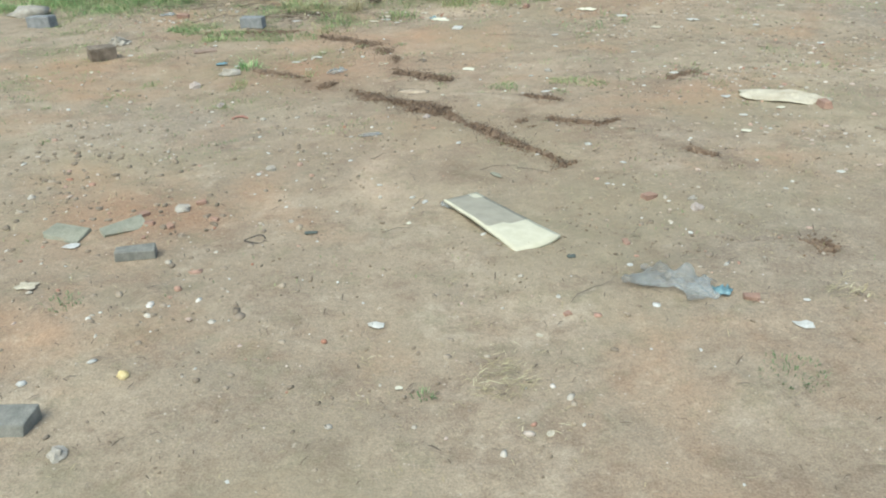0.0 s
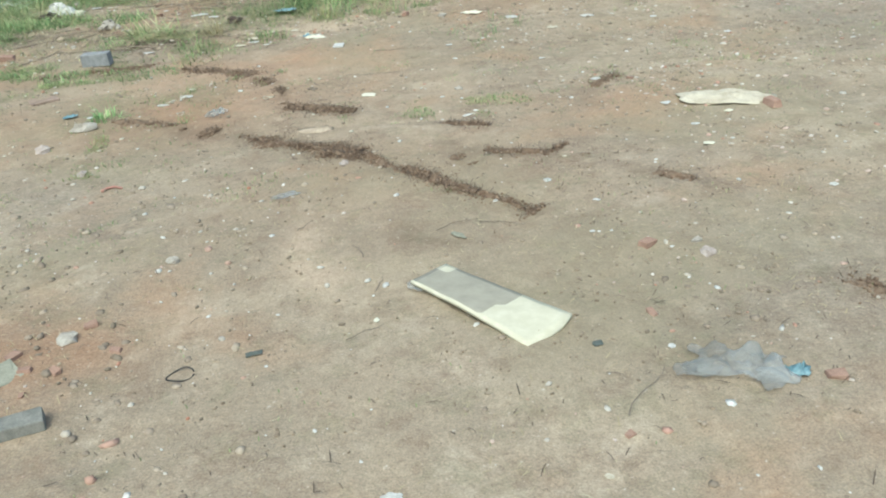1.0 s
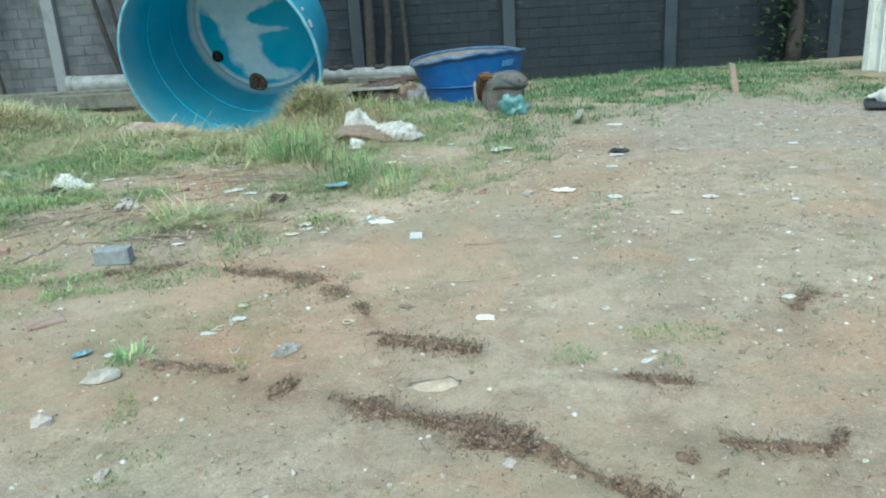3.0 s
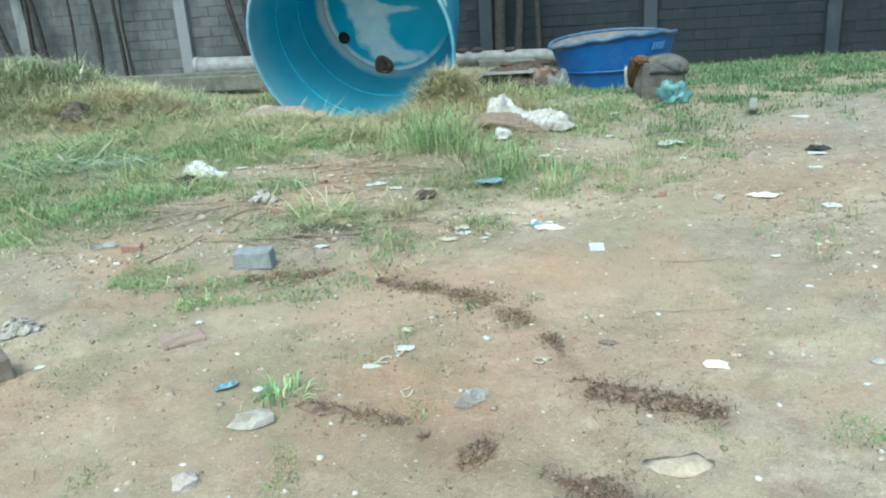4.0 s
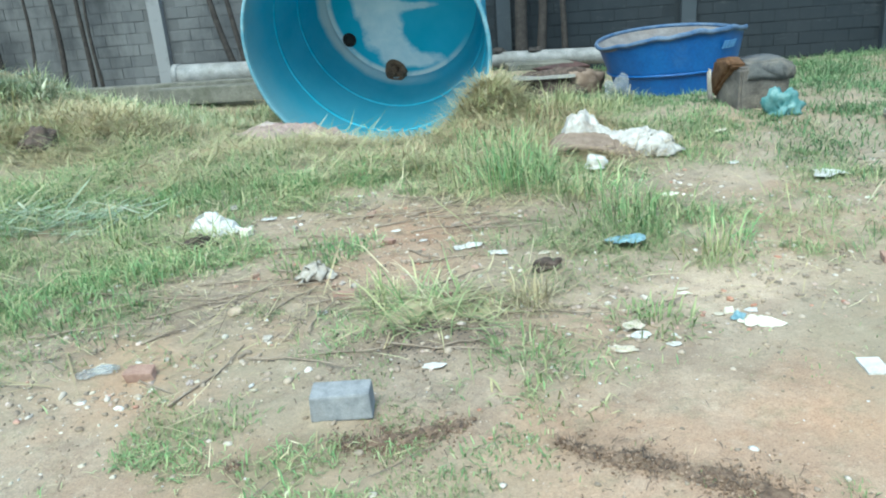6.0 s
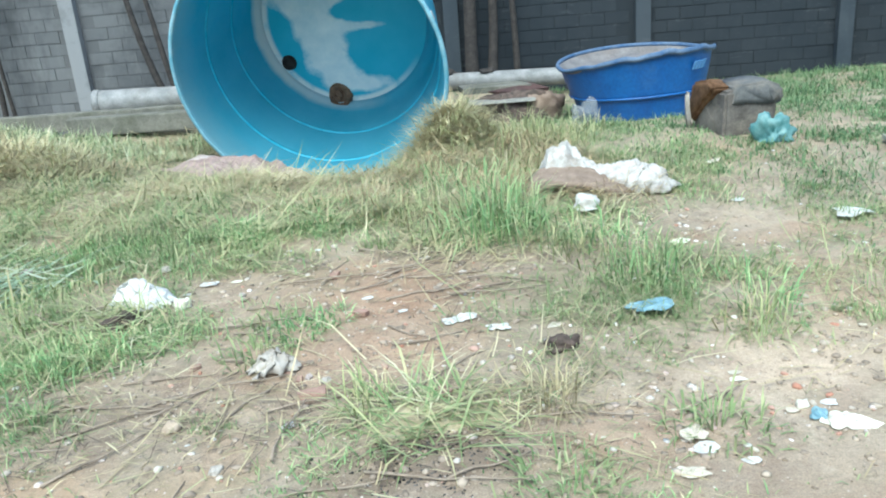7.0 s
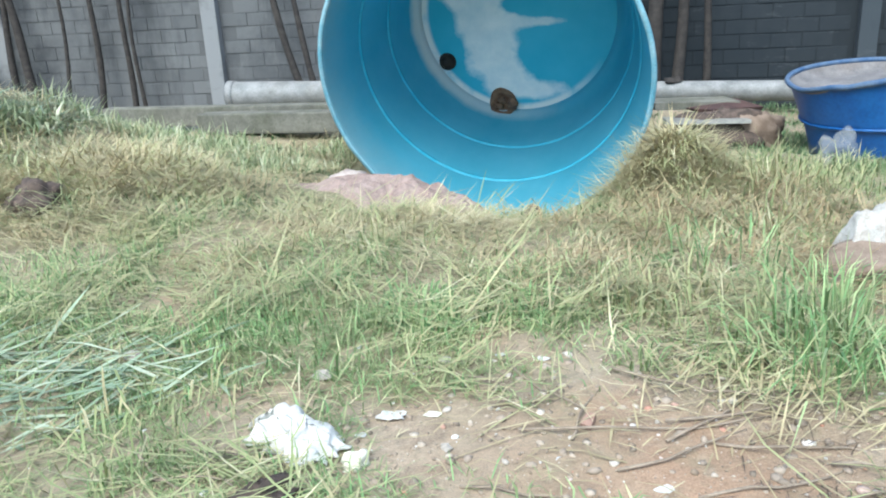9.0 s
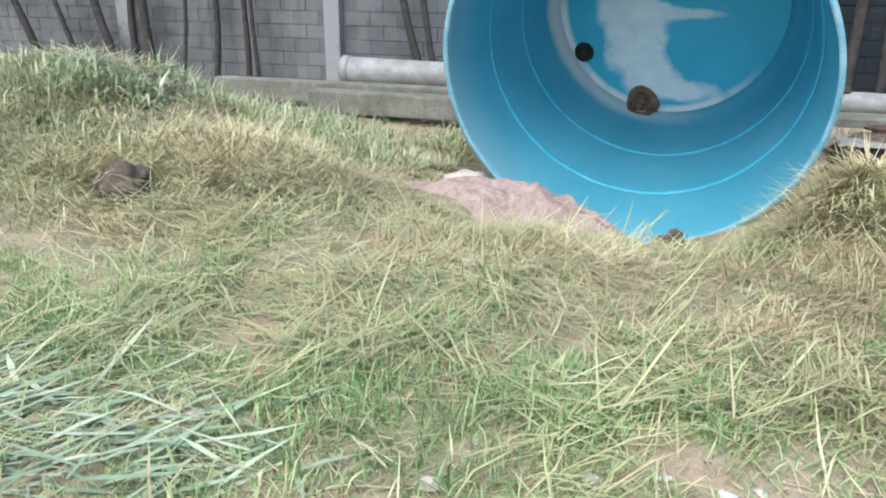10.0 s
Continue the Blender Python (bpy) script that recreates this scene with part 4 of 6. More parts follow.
lawn("grass", 340000, (-6.0, 1.9, 7.3, 13.6), lambda x, y: 0.95 * turf(x, y) * (1 - 0.78 * hay(x, y)), 21, 0.105, 0.0042, 1.3, M_GREEN, "short green grass, patchy and trodden")
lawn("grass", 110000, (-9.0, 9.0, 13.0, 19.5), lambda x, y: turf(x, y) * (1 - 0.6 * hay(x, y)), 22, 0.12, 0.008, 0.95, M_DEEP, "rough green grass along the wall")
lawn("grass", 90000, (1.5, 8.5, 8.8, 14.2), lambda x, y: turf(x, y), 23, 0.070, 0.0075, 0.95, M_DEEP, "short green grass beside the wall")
lawn("grass", 70000, (-6.0, 3.5, 4.4, 8.6), lambda x, y: 0.6 * turf(x, y) ** 1.3, 24, 0.065, 0.0042, 1.0, M_GREEN, "thin sprouts of grass in bare earth")
lawn("fresh_grass", 170000, (-5.5, 2.2, 7.4, 12.5), lambda x, y: 0.7 * turf(x, y) * smooth(lattice_noise(x, y, 1.5, 13), 0.38, 0.60), 25, 0.115, 0.0052, 0.95, M_BRIGHT, "fresh bright green grass in patches")
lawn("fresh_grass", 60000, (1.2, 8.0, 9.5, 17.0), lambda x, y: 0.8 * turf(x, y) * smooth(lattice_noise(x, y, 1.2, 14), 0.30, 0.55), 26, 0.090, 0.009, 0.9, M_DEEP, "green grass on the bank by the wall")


lawn("tall_grass", 7000, (-5.2, -2.3, 15.5, 17.2), lambda x, y: 0.35 + 0.6 * smooth(lattice_noise(x, y, 1.5, 43), 0.35, 0.6), 29, 0.22, 0.009, 0.95, M_DRYGREEN, "tall pale grass before the concrete beams")
lawn("tall_grass", 16000, (-8.0, -4.2, 13.6, 17.0), lambda x, y: 0.8 * smooth(lattice_noise(x, y, 1.3, 44), 0.38, 0.6), 30, 0.20, 0.009, 1.15, M_DRYGREEN, "tall pale grass on the bank below the wall")


def straw_cover(name, n, area, dense, seed, length, width, label, lift=0.05, material=None, wild=0.75):
    x, y, r = scatter(n, *area, lambda x, y: dense(x, y) * off_tank(x, y) * (0.30 + 0.70 * smooth(lattice_noise(x, y, 2.4, 81) * 0.6 + lattice_noise(x, y, 7.0, 83) * 0.4, 0.34, 0.58)), seed)
    k = len(x)
    swath = 0.1 + 1.8 * (lattice_noise(x, y, 1.4, 61) - 0.5) + 2.2 * (lattice_noise(x, y, 3.6, 62) - 0.5)
    heading = swath + r.normal(0, wild, k) + np.where(r.random(k) < 0.5, math.pi, 0)
    me = blades_mesh(name, on_land(x, y, 0.004) + np.array([0, 0, 1.0]) * (lift * r.random(k) ** 1.5)[:, None], length * (0.4 + 1.1 * r.random(k) ** 1.6), width * (0.6 + 0.8 * r.random(k)),
                     heading, np.clip(r.normal(1.42, 0.22, k), 0.3, 1.75), r.normal(0.08, 0.3, k), material or M_STRAW)
    return tagged(new(name, me), label, "straw", kind="stuff")


straw_cover("straw", 170000, (-6.5, 1.6, 8.6, 13.8), lambda x, y: (0.30 + 0.60 * smooth(y + 0.25 * x, 10.6, 12.2)) * hay(x, y), 31, 0.17, 0.0050, "cut dry straw strewn over the grass")
straw_cover("straw", 60000, (-8.0, 1.2, 13.4, 17.5), lambda x, y: hay(x, y), 32, 0.20, 0.0075, "cut dry straw below the tank and the wall")
straw_cover("straw", 26000, (-4.5, 2.4, 7.6, 11.6), lambda x, y: 0.45 * turf(x, y) + 0.10 * (y > 8.2), 33, 0.14, 0.0045, "loose dry stalks on trodden earth", 0.03)
straw_cover("straw", 2400, (-5.0, 1.2, 8.3, 14.2), lambda x, y: 0.14 + 0.6 * hay(x, y), 34, 0.40, 0.0070, "long pale cut stalks", 0.05)


M_BROWNSTRAW = leafy("brown damp straw", [(0.0, (0.184, 0.130, 0.072)), (0.5, (0.313, 0.237, 0.130)), (1.0, (0.508, 0.418, 0.250))], glow=0.1)
straw_cover("brown_straw", 32000, (-4.8, 0.8, 10.8, 14.4), lambda x, y: smooth(y + 0.3 * x, 10.6, 11.6) * smooth(lattice_noise(x, y, 1.3, 46) * 0.7 + lattice_noise(x, y, 4.0, 47) * 0.3, 0.46, 0.66), 39, 0.20, 0.0052, "brown damp straw matted over the grass", 0.09, M_BROWNSTRAW)
M_SWATH = leafy("pale cut grass", [(0.0, (0.260, 0.295, 0.140)), (0.5, (0.350, 0.370, 0.185)), (0.85, (0.450, 0.440, 0.250)), (1.0, (0.56, 0.53, 0.36))], glow=0.15, clump=(0.400, 0.360, 0.215))
M_HAYGREEN = leafy("wilting cut grass", [(0.0, (0.212, 0.260, 0.117)), (0.35, (0.286, 0.330, 0.154)), (0.65, (0.370, 0.385, 0.203)), (0.88, (0.374, 0.330, 0.194)), (1.0, (0.532, 0.510, 0.347))], glow=0.15, clump=(0.365, 0.375, 0.203))
straw_cover("cut_grass", 44000, (-6.5, 1.2, 9.6, 14.6), lambda x, y: 0.9 * turf(x, y) * smooth(lattice_noise(x, y, 1.2, 41), 0.30, 0.62), 36, 0.28, 0.0066, "long wilting cut grass lying tangled", 0.11, M_HAYGREEN)
straw_cover("cut_grass", 12000, (-6.0, 1.5, 8.2, 10.4), lambda x, y: 0.8 * turf(x, y), 37, 0.22, 0.0050, "wilting cut grass lying thinly", 0.05, M_HAYGREEN)


straw_cover("cut_grass", 7500, (-7.0, -1.6, 10.8, 15.0), lambda x, y: (0.8 - 0.45 * smooth(x, -3.0, -2.2)) * smooth(lattice_noise(x, y, 1.1, 71) * 0.6 + lattice_noise(x, y, 3.0, 72) * 0.4, 0.42, 0.62), 43, 0.46, 0.0070, "long combed swaths of cut grass", 0.10, M_SWATH, 0.32)


def tuft(x, y, n, tall, spread, lean, material, seed, label, width=0.008, heading=None, flat=False):
    r = np.random.default_rng(seed)
    a, q = r.uniform(0, 6.283, n), spread * r.random(n) ** 0.6
    fx, fy = x + q * np.cos(a), y + q * np.sin(a)
    az = r.normal(0.25, 0.55, n) + np.where(r.random(n) < 0.45, math.pi, 0) if flat else a + r.normal(0, 0.7, n) if heading is None else r.normal(heading, 0.5, n)
    me = blades_mesh("grass_tuft", on_land(fx, fy, -0.01) + np.array([0, 0, 1.0]) * ((0.13 * r.random(n) ** 1.6 * (1 - q / spread)) if flat else np.zeros(n))[:, None], tall * (0.4 + 0.7 * r.random(n)), width * (0.6 + 0.7 * r.random(n)), az, r.uniform(1.15, 1.75, n) if flat else np.abs(r.normal(lean * 0.5, lean, n)), r.uniform(-0.1, 0.25, n) if flat else r.uniform(0.3, 1.8, n), material)
    ob = new("grass_tuft", me)
    return tagged(ob, label, "grass tuft", "grass tufts", "stuff")


TALL_TUFTS = [(-0.1, 12.7, 30, 0.26, 0.3, 0.9), (0.15, 12.95, 30, 0.26, 0.28, 0.9), (0.15, 12.2, 80, 0.44, 0.3, 0.8), (-0.35, 11.7, 80, 0.42, 0.3, 0.8), (-0.65, 11.4, 70, 0.36, 0.3, 0.9), (0.55, 12.8, 60, 0.46, 0.3, 0.7), (-0.35, 13.0, 20, 0.22, 0.3, 0.9), (-0.25, 10.25, 60, 0.4, 0.25, 0.8), (-0.78, 10.75, 50, 0.34, 0.28, 0.8), (0.05, 10.15, 60, 0.32, 0.26, 0.8), (0.18, 9.7, 60, 0.3, 0.26, 0.9), (-0.95, 11.2, 90, 0.3, 0.3, 0.9), (-0.1, 11.2, 90, 0.3, 0.3, 0.8), (-0.3, 12.4, 80, 0.24, 0.4, 1.0), (1.0, 13.0, 120, 0.3, 0.4, 0.7), (1.5, 13.6, 120, 0.26, 0.4, 0.7)]
LOW_TUFTS = [(-2.4, 11.2, 120, 0.26, 0.5, 1.0), (-3.1, 10.3, 120, 0.24, 0.5, 1.0), (-2.2, 12.6, 120, 0.3, 0.5, 1.0), (-3.9, 9.6, 120, 0.26, 0.5, 1.0), (-5.0, 11.0, 140, 0.36, 0.5, 1.0), (-0.55, 10.45, 130, 0.48, 0.28, 0.6), (-0.42, 10.75, 90, 0.4, 0.32, 0.8), (0.2, 8.98, 75, 0.28, 0.17, 0.7), (0.34, 9.12, 55, 0.26, 0.15, 0.6), (0.02, 9.66, 80, 0.28, 0.24, 0.85), (-0.18, 9.95, 60, 0.24, 0.22, 0.9), (-1.52, 6.29, 60, 0.13, 0.09, 0.8), (-2.25, 7.8, 30, 0.10, 0.25, 0.95), (-1.01, 7.85, 50, 0.12, 0.26, 0.8), (-0.02, 9.62, 50, 0.28, 0.18, 0.95), (-0.35, 10.7, 160, 0.46, 0.24, 0.6), (0.62, 13.35, 220, 0.46, 0.30, 0.6), (0.75, 13.4, 200, 0.38, 0.4, 0.6)]
for i, (x, y, n, tall, spread, lean) in enumerate(TALL_TUFTS + LOW_TUFTS):
    tuft(x, y, n, tall, spread, lean, M_HAYGREEN if y > 12.3 else (M_BRIGHT, M_GREEN, M_HAYGREEN)[i % 3], 40 + i, "tall tuft of fresh green grass" if tall > 0.3 else "low green tuft of grass in bare earth")
SPROUTS = [(-2.0, 11.45, 150, 0.15, 0.16), (-2.45, 11.75, 160, 0.15, 0.2), (-1.45, 11.35, 120, 0.16, 0.13), (-2.0, 11.15, 110, 0.14, 0.16), (-3.0, 11.4, 150, 0.15, 0.28), (-2.9, 10.9, 150, 0.14, 0.3), (-1.95, 9.45, 120, 0.13, 0.16), (-1.75, 9.62, 120, 0.13, 0.16), (-1.85, 9.75, 90, 0.12, 0.15), (-1.6, 9.75, 80, 0.12, 0.14), (-0.38, 8.34, 130, 0.15, 0.2), (-2.6, 9.7, 120, 0.15, 0.25), (-1.2, 10.65, 70, 0.16, 0.1), (-1.64, 11.27, 80, 0.17, 0.1), (-1.0, 8.15, 90, 0.14, 0.2), (-1.42, 2.55, 120, 0.035, 0.07), (-0.07, 1.94, 70, 0.030, 0.03), (1.08, 2.0, 200, 0.035, 0.10)]
for i, (x, y, n, tall, spread) in enumerate(SPROUTS):
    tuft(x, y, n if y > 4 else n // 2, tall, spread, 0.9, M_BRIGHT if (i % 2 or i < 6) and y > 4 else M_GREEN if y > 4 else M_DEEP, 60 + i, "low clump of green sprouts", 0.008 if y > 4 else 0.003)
for i, (x, y, n, tall, spread) in enumerate([(-0.87, 8.68, 130, 0.22, 0.10), (-1.55, 8.82, 90, 0.20, 0.12), (-1.1, 11.9, 140, 0.2, 0.22), (-0.55, 12.2, 200, 0.24, 0.3)]):
    tuft(x, y, n, tall, spread, 0.95, (M_STRAW, M_HAYGREEN)[i % 2], 80 + i, "yellowed dry grass tuft", 0.006)
for i, (x, y, n, tall, spread) in enumerate([(-3.90, 11.05, 130, 0.40, 0.42), (-3.50, 10.75, 70, 0.34, 0.36), (-4.25, 11.25, 80, 0.38, 0.42), (-5.35, 15.1, 260, 0.50, 0.50), (-3.2, 10.95, 60, 0.36, 0.35)]):
    tuft(x, y, n, tall, spread, 1.45, M_BLUEGREEN, 90 + i, "cut bluish green cane leaves lying in a heap", 0.019, flat=True)


for i, (x, y, n, tall, spread) in enumerate([(-5.25, 14.75, 150, 0.38, 0.24), (-4.95, 14.85, 100, 0.34, 0.24), (-5.6, 14.7, 100, 0.34, 0.28)]):
    tuft(x, y, n, tall, spread, 2.0, M_DRYGREEN, 160 + i, "heap of pale drooping cane leaves on the bank", 0.024)


def make_hay_heap(x, y, wide, tall, n, seed, label, material=None):
    """A dome of straw: a matted core and loose stalks over it."""
    heap = base("hay_heap", pose(0, 0, 0), label, "hay heap")
    r = np.random.default_rng(seed)
    a, q = np.meshgrid(np.linspace(0, 2 * math.pi, 33), np.linspace(0, 1, 9))
    X, Y = x + wide * q * np.cos(a), y + wide * 0.8 * q * np.sin(a)
    me = grid_mesh("core", X, Y, land(X, Y) - 0.03 + tall * 0.8 * np.cos(q * math.pi / 2) ** 1.3 + 0.03 * lattice_noise(X, Y, 7, 3))
    me.materials.append(M_THATCH)
    ob = new("core", me)
    ob.parent = heap
    tagged(ob, "matted damp straw")
    q, a = r.random(n) ** 0.6, r.uniform(0, 6.283, n)
    fx, fy = x + wide * q * np.cos(a), y + wide * 0.8 * q * np.sin(a)
    P = np.stack([fx, fy, land(fx, fy) - 0.02 + tall * 0.8 * np.cos(q * math.pi / 2) ** 1.3 * r.uniform(0.75, 1.05, n)], -1)
    me = blades_mesh("straw", P, 0.30 * (0.35 + r.random(n)), 0.008 * (0.6 + 0.7 * r.random(n)), r.uniform(0, 6.283, n), r.uniform(0.9, 1.8, n), r.uniform(-0.4, 0.6, n), material or M_STRAW)
    ob = new("straw", me)
    ob.parent = heap
    tagged(ob, "loose dry stalks")
    k = n // 3
    me = blades_mesh("loose_hay", P[:k] + np.array([0, 0, 0.02]), 0.32 * (0.4 + r.random(k)), 0.008 * (0.6 + 0.7 * r.random(k)), a[:k] + r.normal(0, 1.5, k), r.uniform(0.95, 1.75, k), r.uniform(0.2, 0.9, k), M_SWATH)
    ob = new("loose_hay", me)
    ob.parent = heap
    return tagged(ob, "long pale drooping stalks")


M_THATCH = speckled("matted straw", (0.27, 0.235, 0.145), (0.40, 0.355, 0.235), 14, 0.95, 0.9, 0.1)
make_hay_heap(0.02, 13.5, 0.48, 0.37, 4200, 5, "heap of cut dry grass beside the tank mouth")
make_hay_heap(-1.33, 8.68, 0.28, 0.04, 170, 6, "small pile of cut grass on trodden earth", M_GREEN)
make_hay_heap(-3.9, 14.0, 0.80, 0.17, 2600, 8, "low heap of dry cut grass below the wall")


M_TWIGBIT = leafy("dark twig bits", [(0.0, (0.05, 0.04, 0.032)), (0.7, (0.12, 0.09, 0.07)), (1.0, (0.19, 0.15, 0.11))], glow=0.05)
ICO = bmesh.new()
bmesh.ops.create_icosphere(ICO, subdivisions=1, radius=1.0)
ICO.verts.ensure_lookup_table()
ICO_V = np.array([v.co[:] for v in ICO.verts])
ICO_F = np.array([[v.index for v in f.verts] for f in ICO.faces])
ICO.free()


def lumps_mesh(name, P, R, flat, material, seed):
    """One mesh of many small uneven lumps."""
    r = np.random.default_rng(seed)
    n, k = len(P), len(ICO_V)
    a = r.uniform(0, 6.283, n)
    S = np.stack([r.uniform(0.6, 1.5, n), r.uniform(0.6, 1.2, n), flat * r.uniform(0.7, 1.3, n)], -1)
    V = ICO_V[None] * (1 + r.uniform(-0.28, 0.28, (n, k, 1))) * S[:, None] * np.asarray(R)[:, None, None]
    c, s = np.cos(a)[:, None], np.sin(a)[:, None]
    V = np.stack([V[..., 0] * c - V[..., 1] * s, V[..., 0] * s + V[..., 1] * c, V[..., 2]], -1) + P[:, None]
    F = (np.arange(n)[:, None, None] * k + ICO_F[None]).reshape(-1, 3)
    me = bpy.data.meshes.new(name)
    me.vertices.add(n * k)
    me.vertices.foreach_set("co", V.astype(np.float32).ravel())
    me.loops.add(F.size)
    me.loops.foreach_set("vertex_index", F.astype(np.int32).ravel())
    me.polygons.add(len(F))
    me.polygons.foreach_set("loop_start", (np.arange(len(F)) * 3).astype(np.int32))
    me.update(calc_edges=True)
    me.materials.append(material)
    return me


def grit(name, n, area, dense, seed, lo, hi, flat, material, label):
    x, y, r = scatter(n, *area, dense, seed)
    R = lo + (hi - lo) * r.random(len(x)) ** 4.5
    return tagged(new(name, lumps_mesh(name, on_land(x, y, 0.001), R, flat, material, seed)), label, "grit", kind="stuff")


def clumpy(x, y, k=0):
    return smooth(lattice_noise(x, y, 1.4, 20 + k) * 0.6 + lattice_noise(x, y, 5.0, 22 + k) * 0.4, 0.42, 0.70)


grit("pebbles", 20000, (-4.0, 3.2, 1.0, 9.8), lambda x, y: 0.07 + 0.6 * clumpy(x, y), 51, 0.003, 0.017, 0.55, M_PEBBLE, "small mixed pebbles and chips on bare earth")
grit("pebbles", 20000, (1.2, 6.8, 4.0, 10.6), lambda x, y: 0.25 + 0.7 * clumpy(x, y, 1), 52, 0.004, 0.022, 0.5, M_PEBBLE, "grey gravel and rubble chips")
grit("pebbles", 2400, (-2.4, -0.6, 2.4, 5.0), lambda x, y: 0.2 + 0.8 * clumpy(x, y, 2), 55, 0.003, 0.022, 0.6, M_PEBBLE, "rubble chips beside broken bricks")
grit("soil_crumbs", 60000, (-3.6, 3.0, 1.0, 9.6), lambda x, y: 0.05 + 0.9 * clumpy(x, y, 3) ** 2, 53, 0.0020, 0.008, 0.6, M_CRUMB, "loose brown soil crumbs")
grit("soil_crumbs", 5000, (-3.2, 1.8, 7.6, 11.8), lambda x, y: (1 - turf(x, y)) * 0.8, 54, 0.003, 0.014, 0.6, M_CRUMB, "loose soil crumbs between grass")


grit("pebbles", 9000, (-3.3, 0.9, 8.1, 10.9), lambda x, y: 0.75 * (1 - turf(x, y)) ** 2, 60, 0.003, 0.022, 0.6, M_PEBBLE, "mixed rubble chips between the grass")
straw_cover("stubble", 9000, (-3.3, 0.3, 8.2, 10.9), lambda x, y: 0.8 * (1 - turf(x, y)) * (1 - smooth(x, -0.9, -0.2)) * clumpy(x, y, 6), 38, 0.10, 0.0035, "broken dark stalks on trodden earth", 0.02, M_TWIGBIT)
straw_cover("chaff", 30000, (-4.0, 4.0, 1.0, 9.5), lambda x, y: 0.08 + 0.8 * clumpy(x, y, 4), 35, 0.030, 0.0022, "short bits of dry chaff on bare earth", 0.006)
lawn("sprouts", 150000, (-4.0, 5.0, 1.2, 9.0), lambda x, y: 0.6 * smooth(y, 2.0, 5.0) * smooth(lattice_noise(x, y, 2.2, 31) * 0.5 + lattice_noise(x, y, 9.0, 32) * 0.5, 0.66, 0.76), 27, 0.034, 0.0032, 1.1, M_GREEN, "tiny green sprouts in small clumps on bare earth")


tuft(0.18, 2.01, 150, 0.060, 0.10, 0.9, M_STRAW, 99, "flat dry pale plant on bare earth", 0.0022, flat=True)
tuft(1.45, 2.45, 60, 0.06, 0.08, 0.9, M_STRAW, 98, "flat dry pale plant on bare earth", 0.0022, flat=True)
lawn("sprouts", 190000, (-4.0, 2.5, 5.2, 9.0), lambda x, y: 0.75 * smooth(lattice_noise(x, y, 1.6, 33) * 0.6 + lattice_noise(x, y, 6.0, 34) * 0.4 - 0.07 * np.maximum(x + 0.6, 0), 0.63, 0.73), 28, 0.060, 0.0036, 1.1, M_GREEN, "small green weeds in clumps on bare earth")
grit("litter_bits", 900, (-3.5, 0.8, 5.4, 9.0), lambda x, y: 0.2 + 0.6 * clumpy(x, y, 5), 59, 0.004, 0.020, 0.4, M_SHEET, "tiny pale bits of plaster and paper")
grit("litter_bits", 2800, (-3.5, 5.5, 2.0, 12.0), lambda x, y: 0.15 + 0.6 * clumpy(x, y, 5), 56, 0.004, 0.019, 0.4, M_WHITE, "tiny pale bits of paper and plastic")
x_, y_, r_ = scatter(16000, -4.0, 5.0, 1.0, 10.0, lambda x, y: 0.1 + 0.8 * clumpy(x, y, 6), 57)
k_ = len(x_)
tagged(new("twig_bits", blades_mesh("twig_bits", on_land(x_, y_, 0.004), 0.034 * (0.4 + 1.4 * r_.random(k_) ** 3), 0.003 * (0.6 + 0.8 * r_.random(k_)), r_.uniform(0, 6.283, k_), np.full(k_, 1.5), r_.normal(0, 0.2, k_), M_TWIGBIT)), "tiny dark twig bits on bare earth", "grit", kind="stuff")


M_CLOD = chips_material("damp brown clods", [(0.0, (0.140, 0.094, 0.066)), (0.6, (0.220, 0.157, 0.113)), (1.0, (0.330, 0.248, 0.182))])
M_ASH = chips_material("burnt ash", [(0.0, (0.02, 0.02, 0.02)), (0.7, (0.06, 0.056, 0.052)), (1.0, (0.14, 0.13, 0.12))])
grit("ash", 14000, (-2.0, -0.8, 8.0, 8.9), lambda x, y: blobs(x, y, [(-1.40, 8.40, 0.26, 0.15, 1.0)]), 58, 0.0015, 0.007, 0.5, M_ASH, "black burnt ash under cut grass")


# ---- ridges of churned clods ----
def ridge_bank(pts, along, wide, fill, seed):
    """The low crumbled bank under the clods; it dips under the ground where the ridge is broken."""
    s = np.arange(0, along[-1] + 0.012, 0.012)
    S, V = np.meshgrid(s, np.linspace(-1, 1, 15))
    way = (pts[-1] - pts[0]) / np.hypot(*(pts[-1] - pts[0]))
    w = wide * 1.25 * (0.30 + 0.95 * lattice_noise(S, S * 0 + 3, 6.0, seed + 1))
    off = V * w + wide * 0.9 * (lattice_noise(S, S * 0, 4.0, seed + 2) - 0.5)
    X = np.interp(S, along, pts[:, 0]) - way[1] * off
    Y = np.interp(S, along, pts[:, 1]) + way[0] * off
    ends = smooth(S, 0, 0.06) * smooth(S, along[-1], along[-1] - 0.06)
    k = lattice_noise(S, S * 0 + seed, 6.0, seed)
    body = (1 - V ** 2) * ends * smooth(k, 0.35 + 0.75 * fill, 0.05 + 0.55 * fill)
    body = body * smooth(lattice_noise(X, Y, 17, seed + 9) * 0.6 + lattice_noise(X, Y, 45, seed + 8) * 0.4 + 0.25 * (1 - np.abs(V)), 0.46, 0.68)
    Z = land(X, Y) - 0.010 + (0.014 + 0.018 * fill) * body * (0.35 + 1.1 * lattice_noise(X, Y, 26, seed)) + 0.014 * (lattice_noise(X, Y, 60, seed + 5) - 0.4) * body
    me = grid_mesh("soil_ridge", X, Y, Z)
    me.materials.append(M_BANK)
    return me


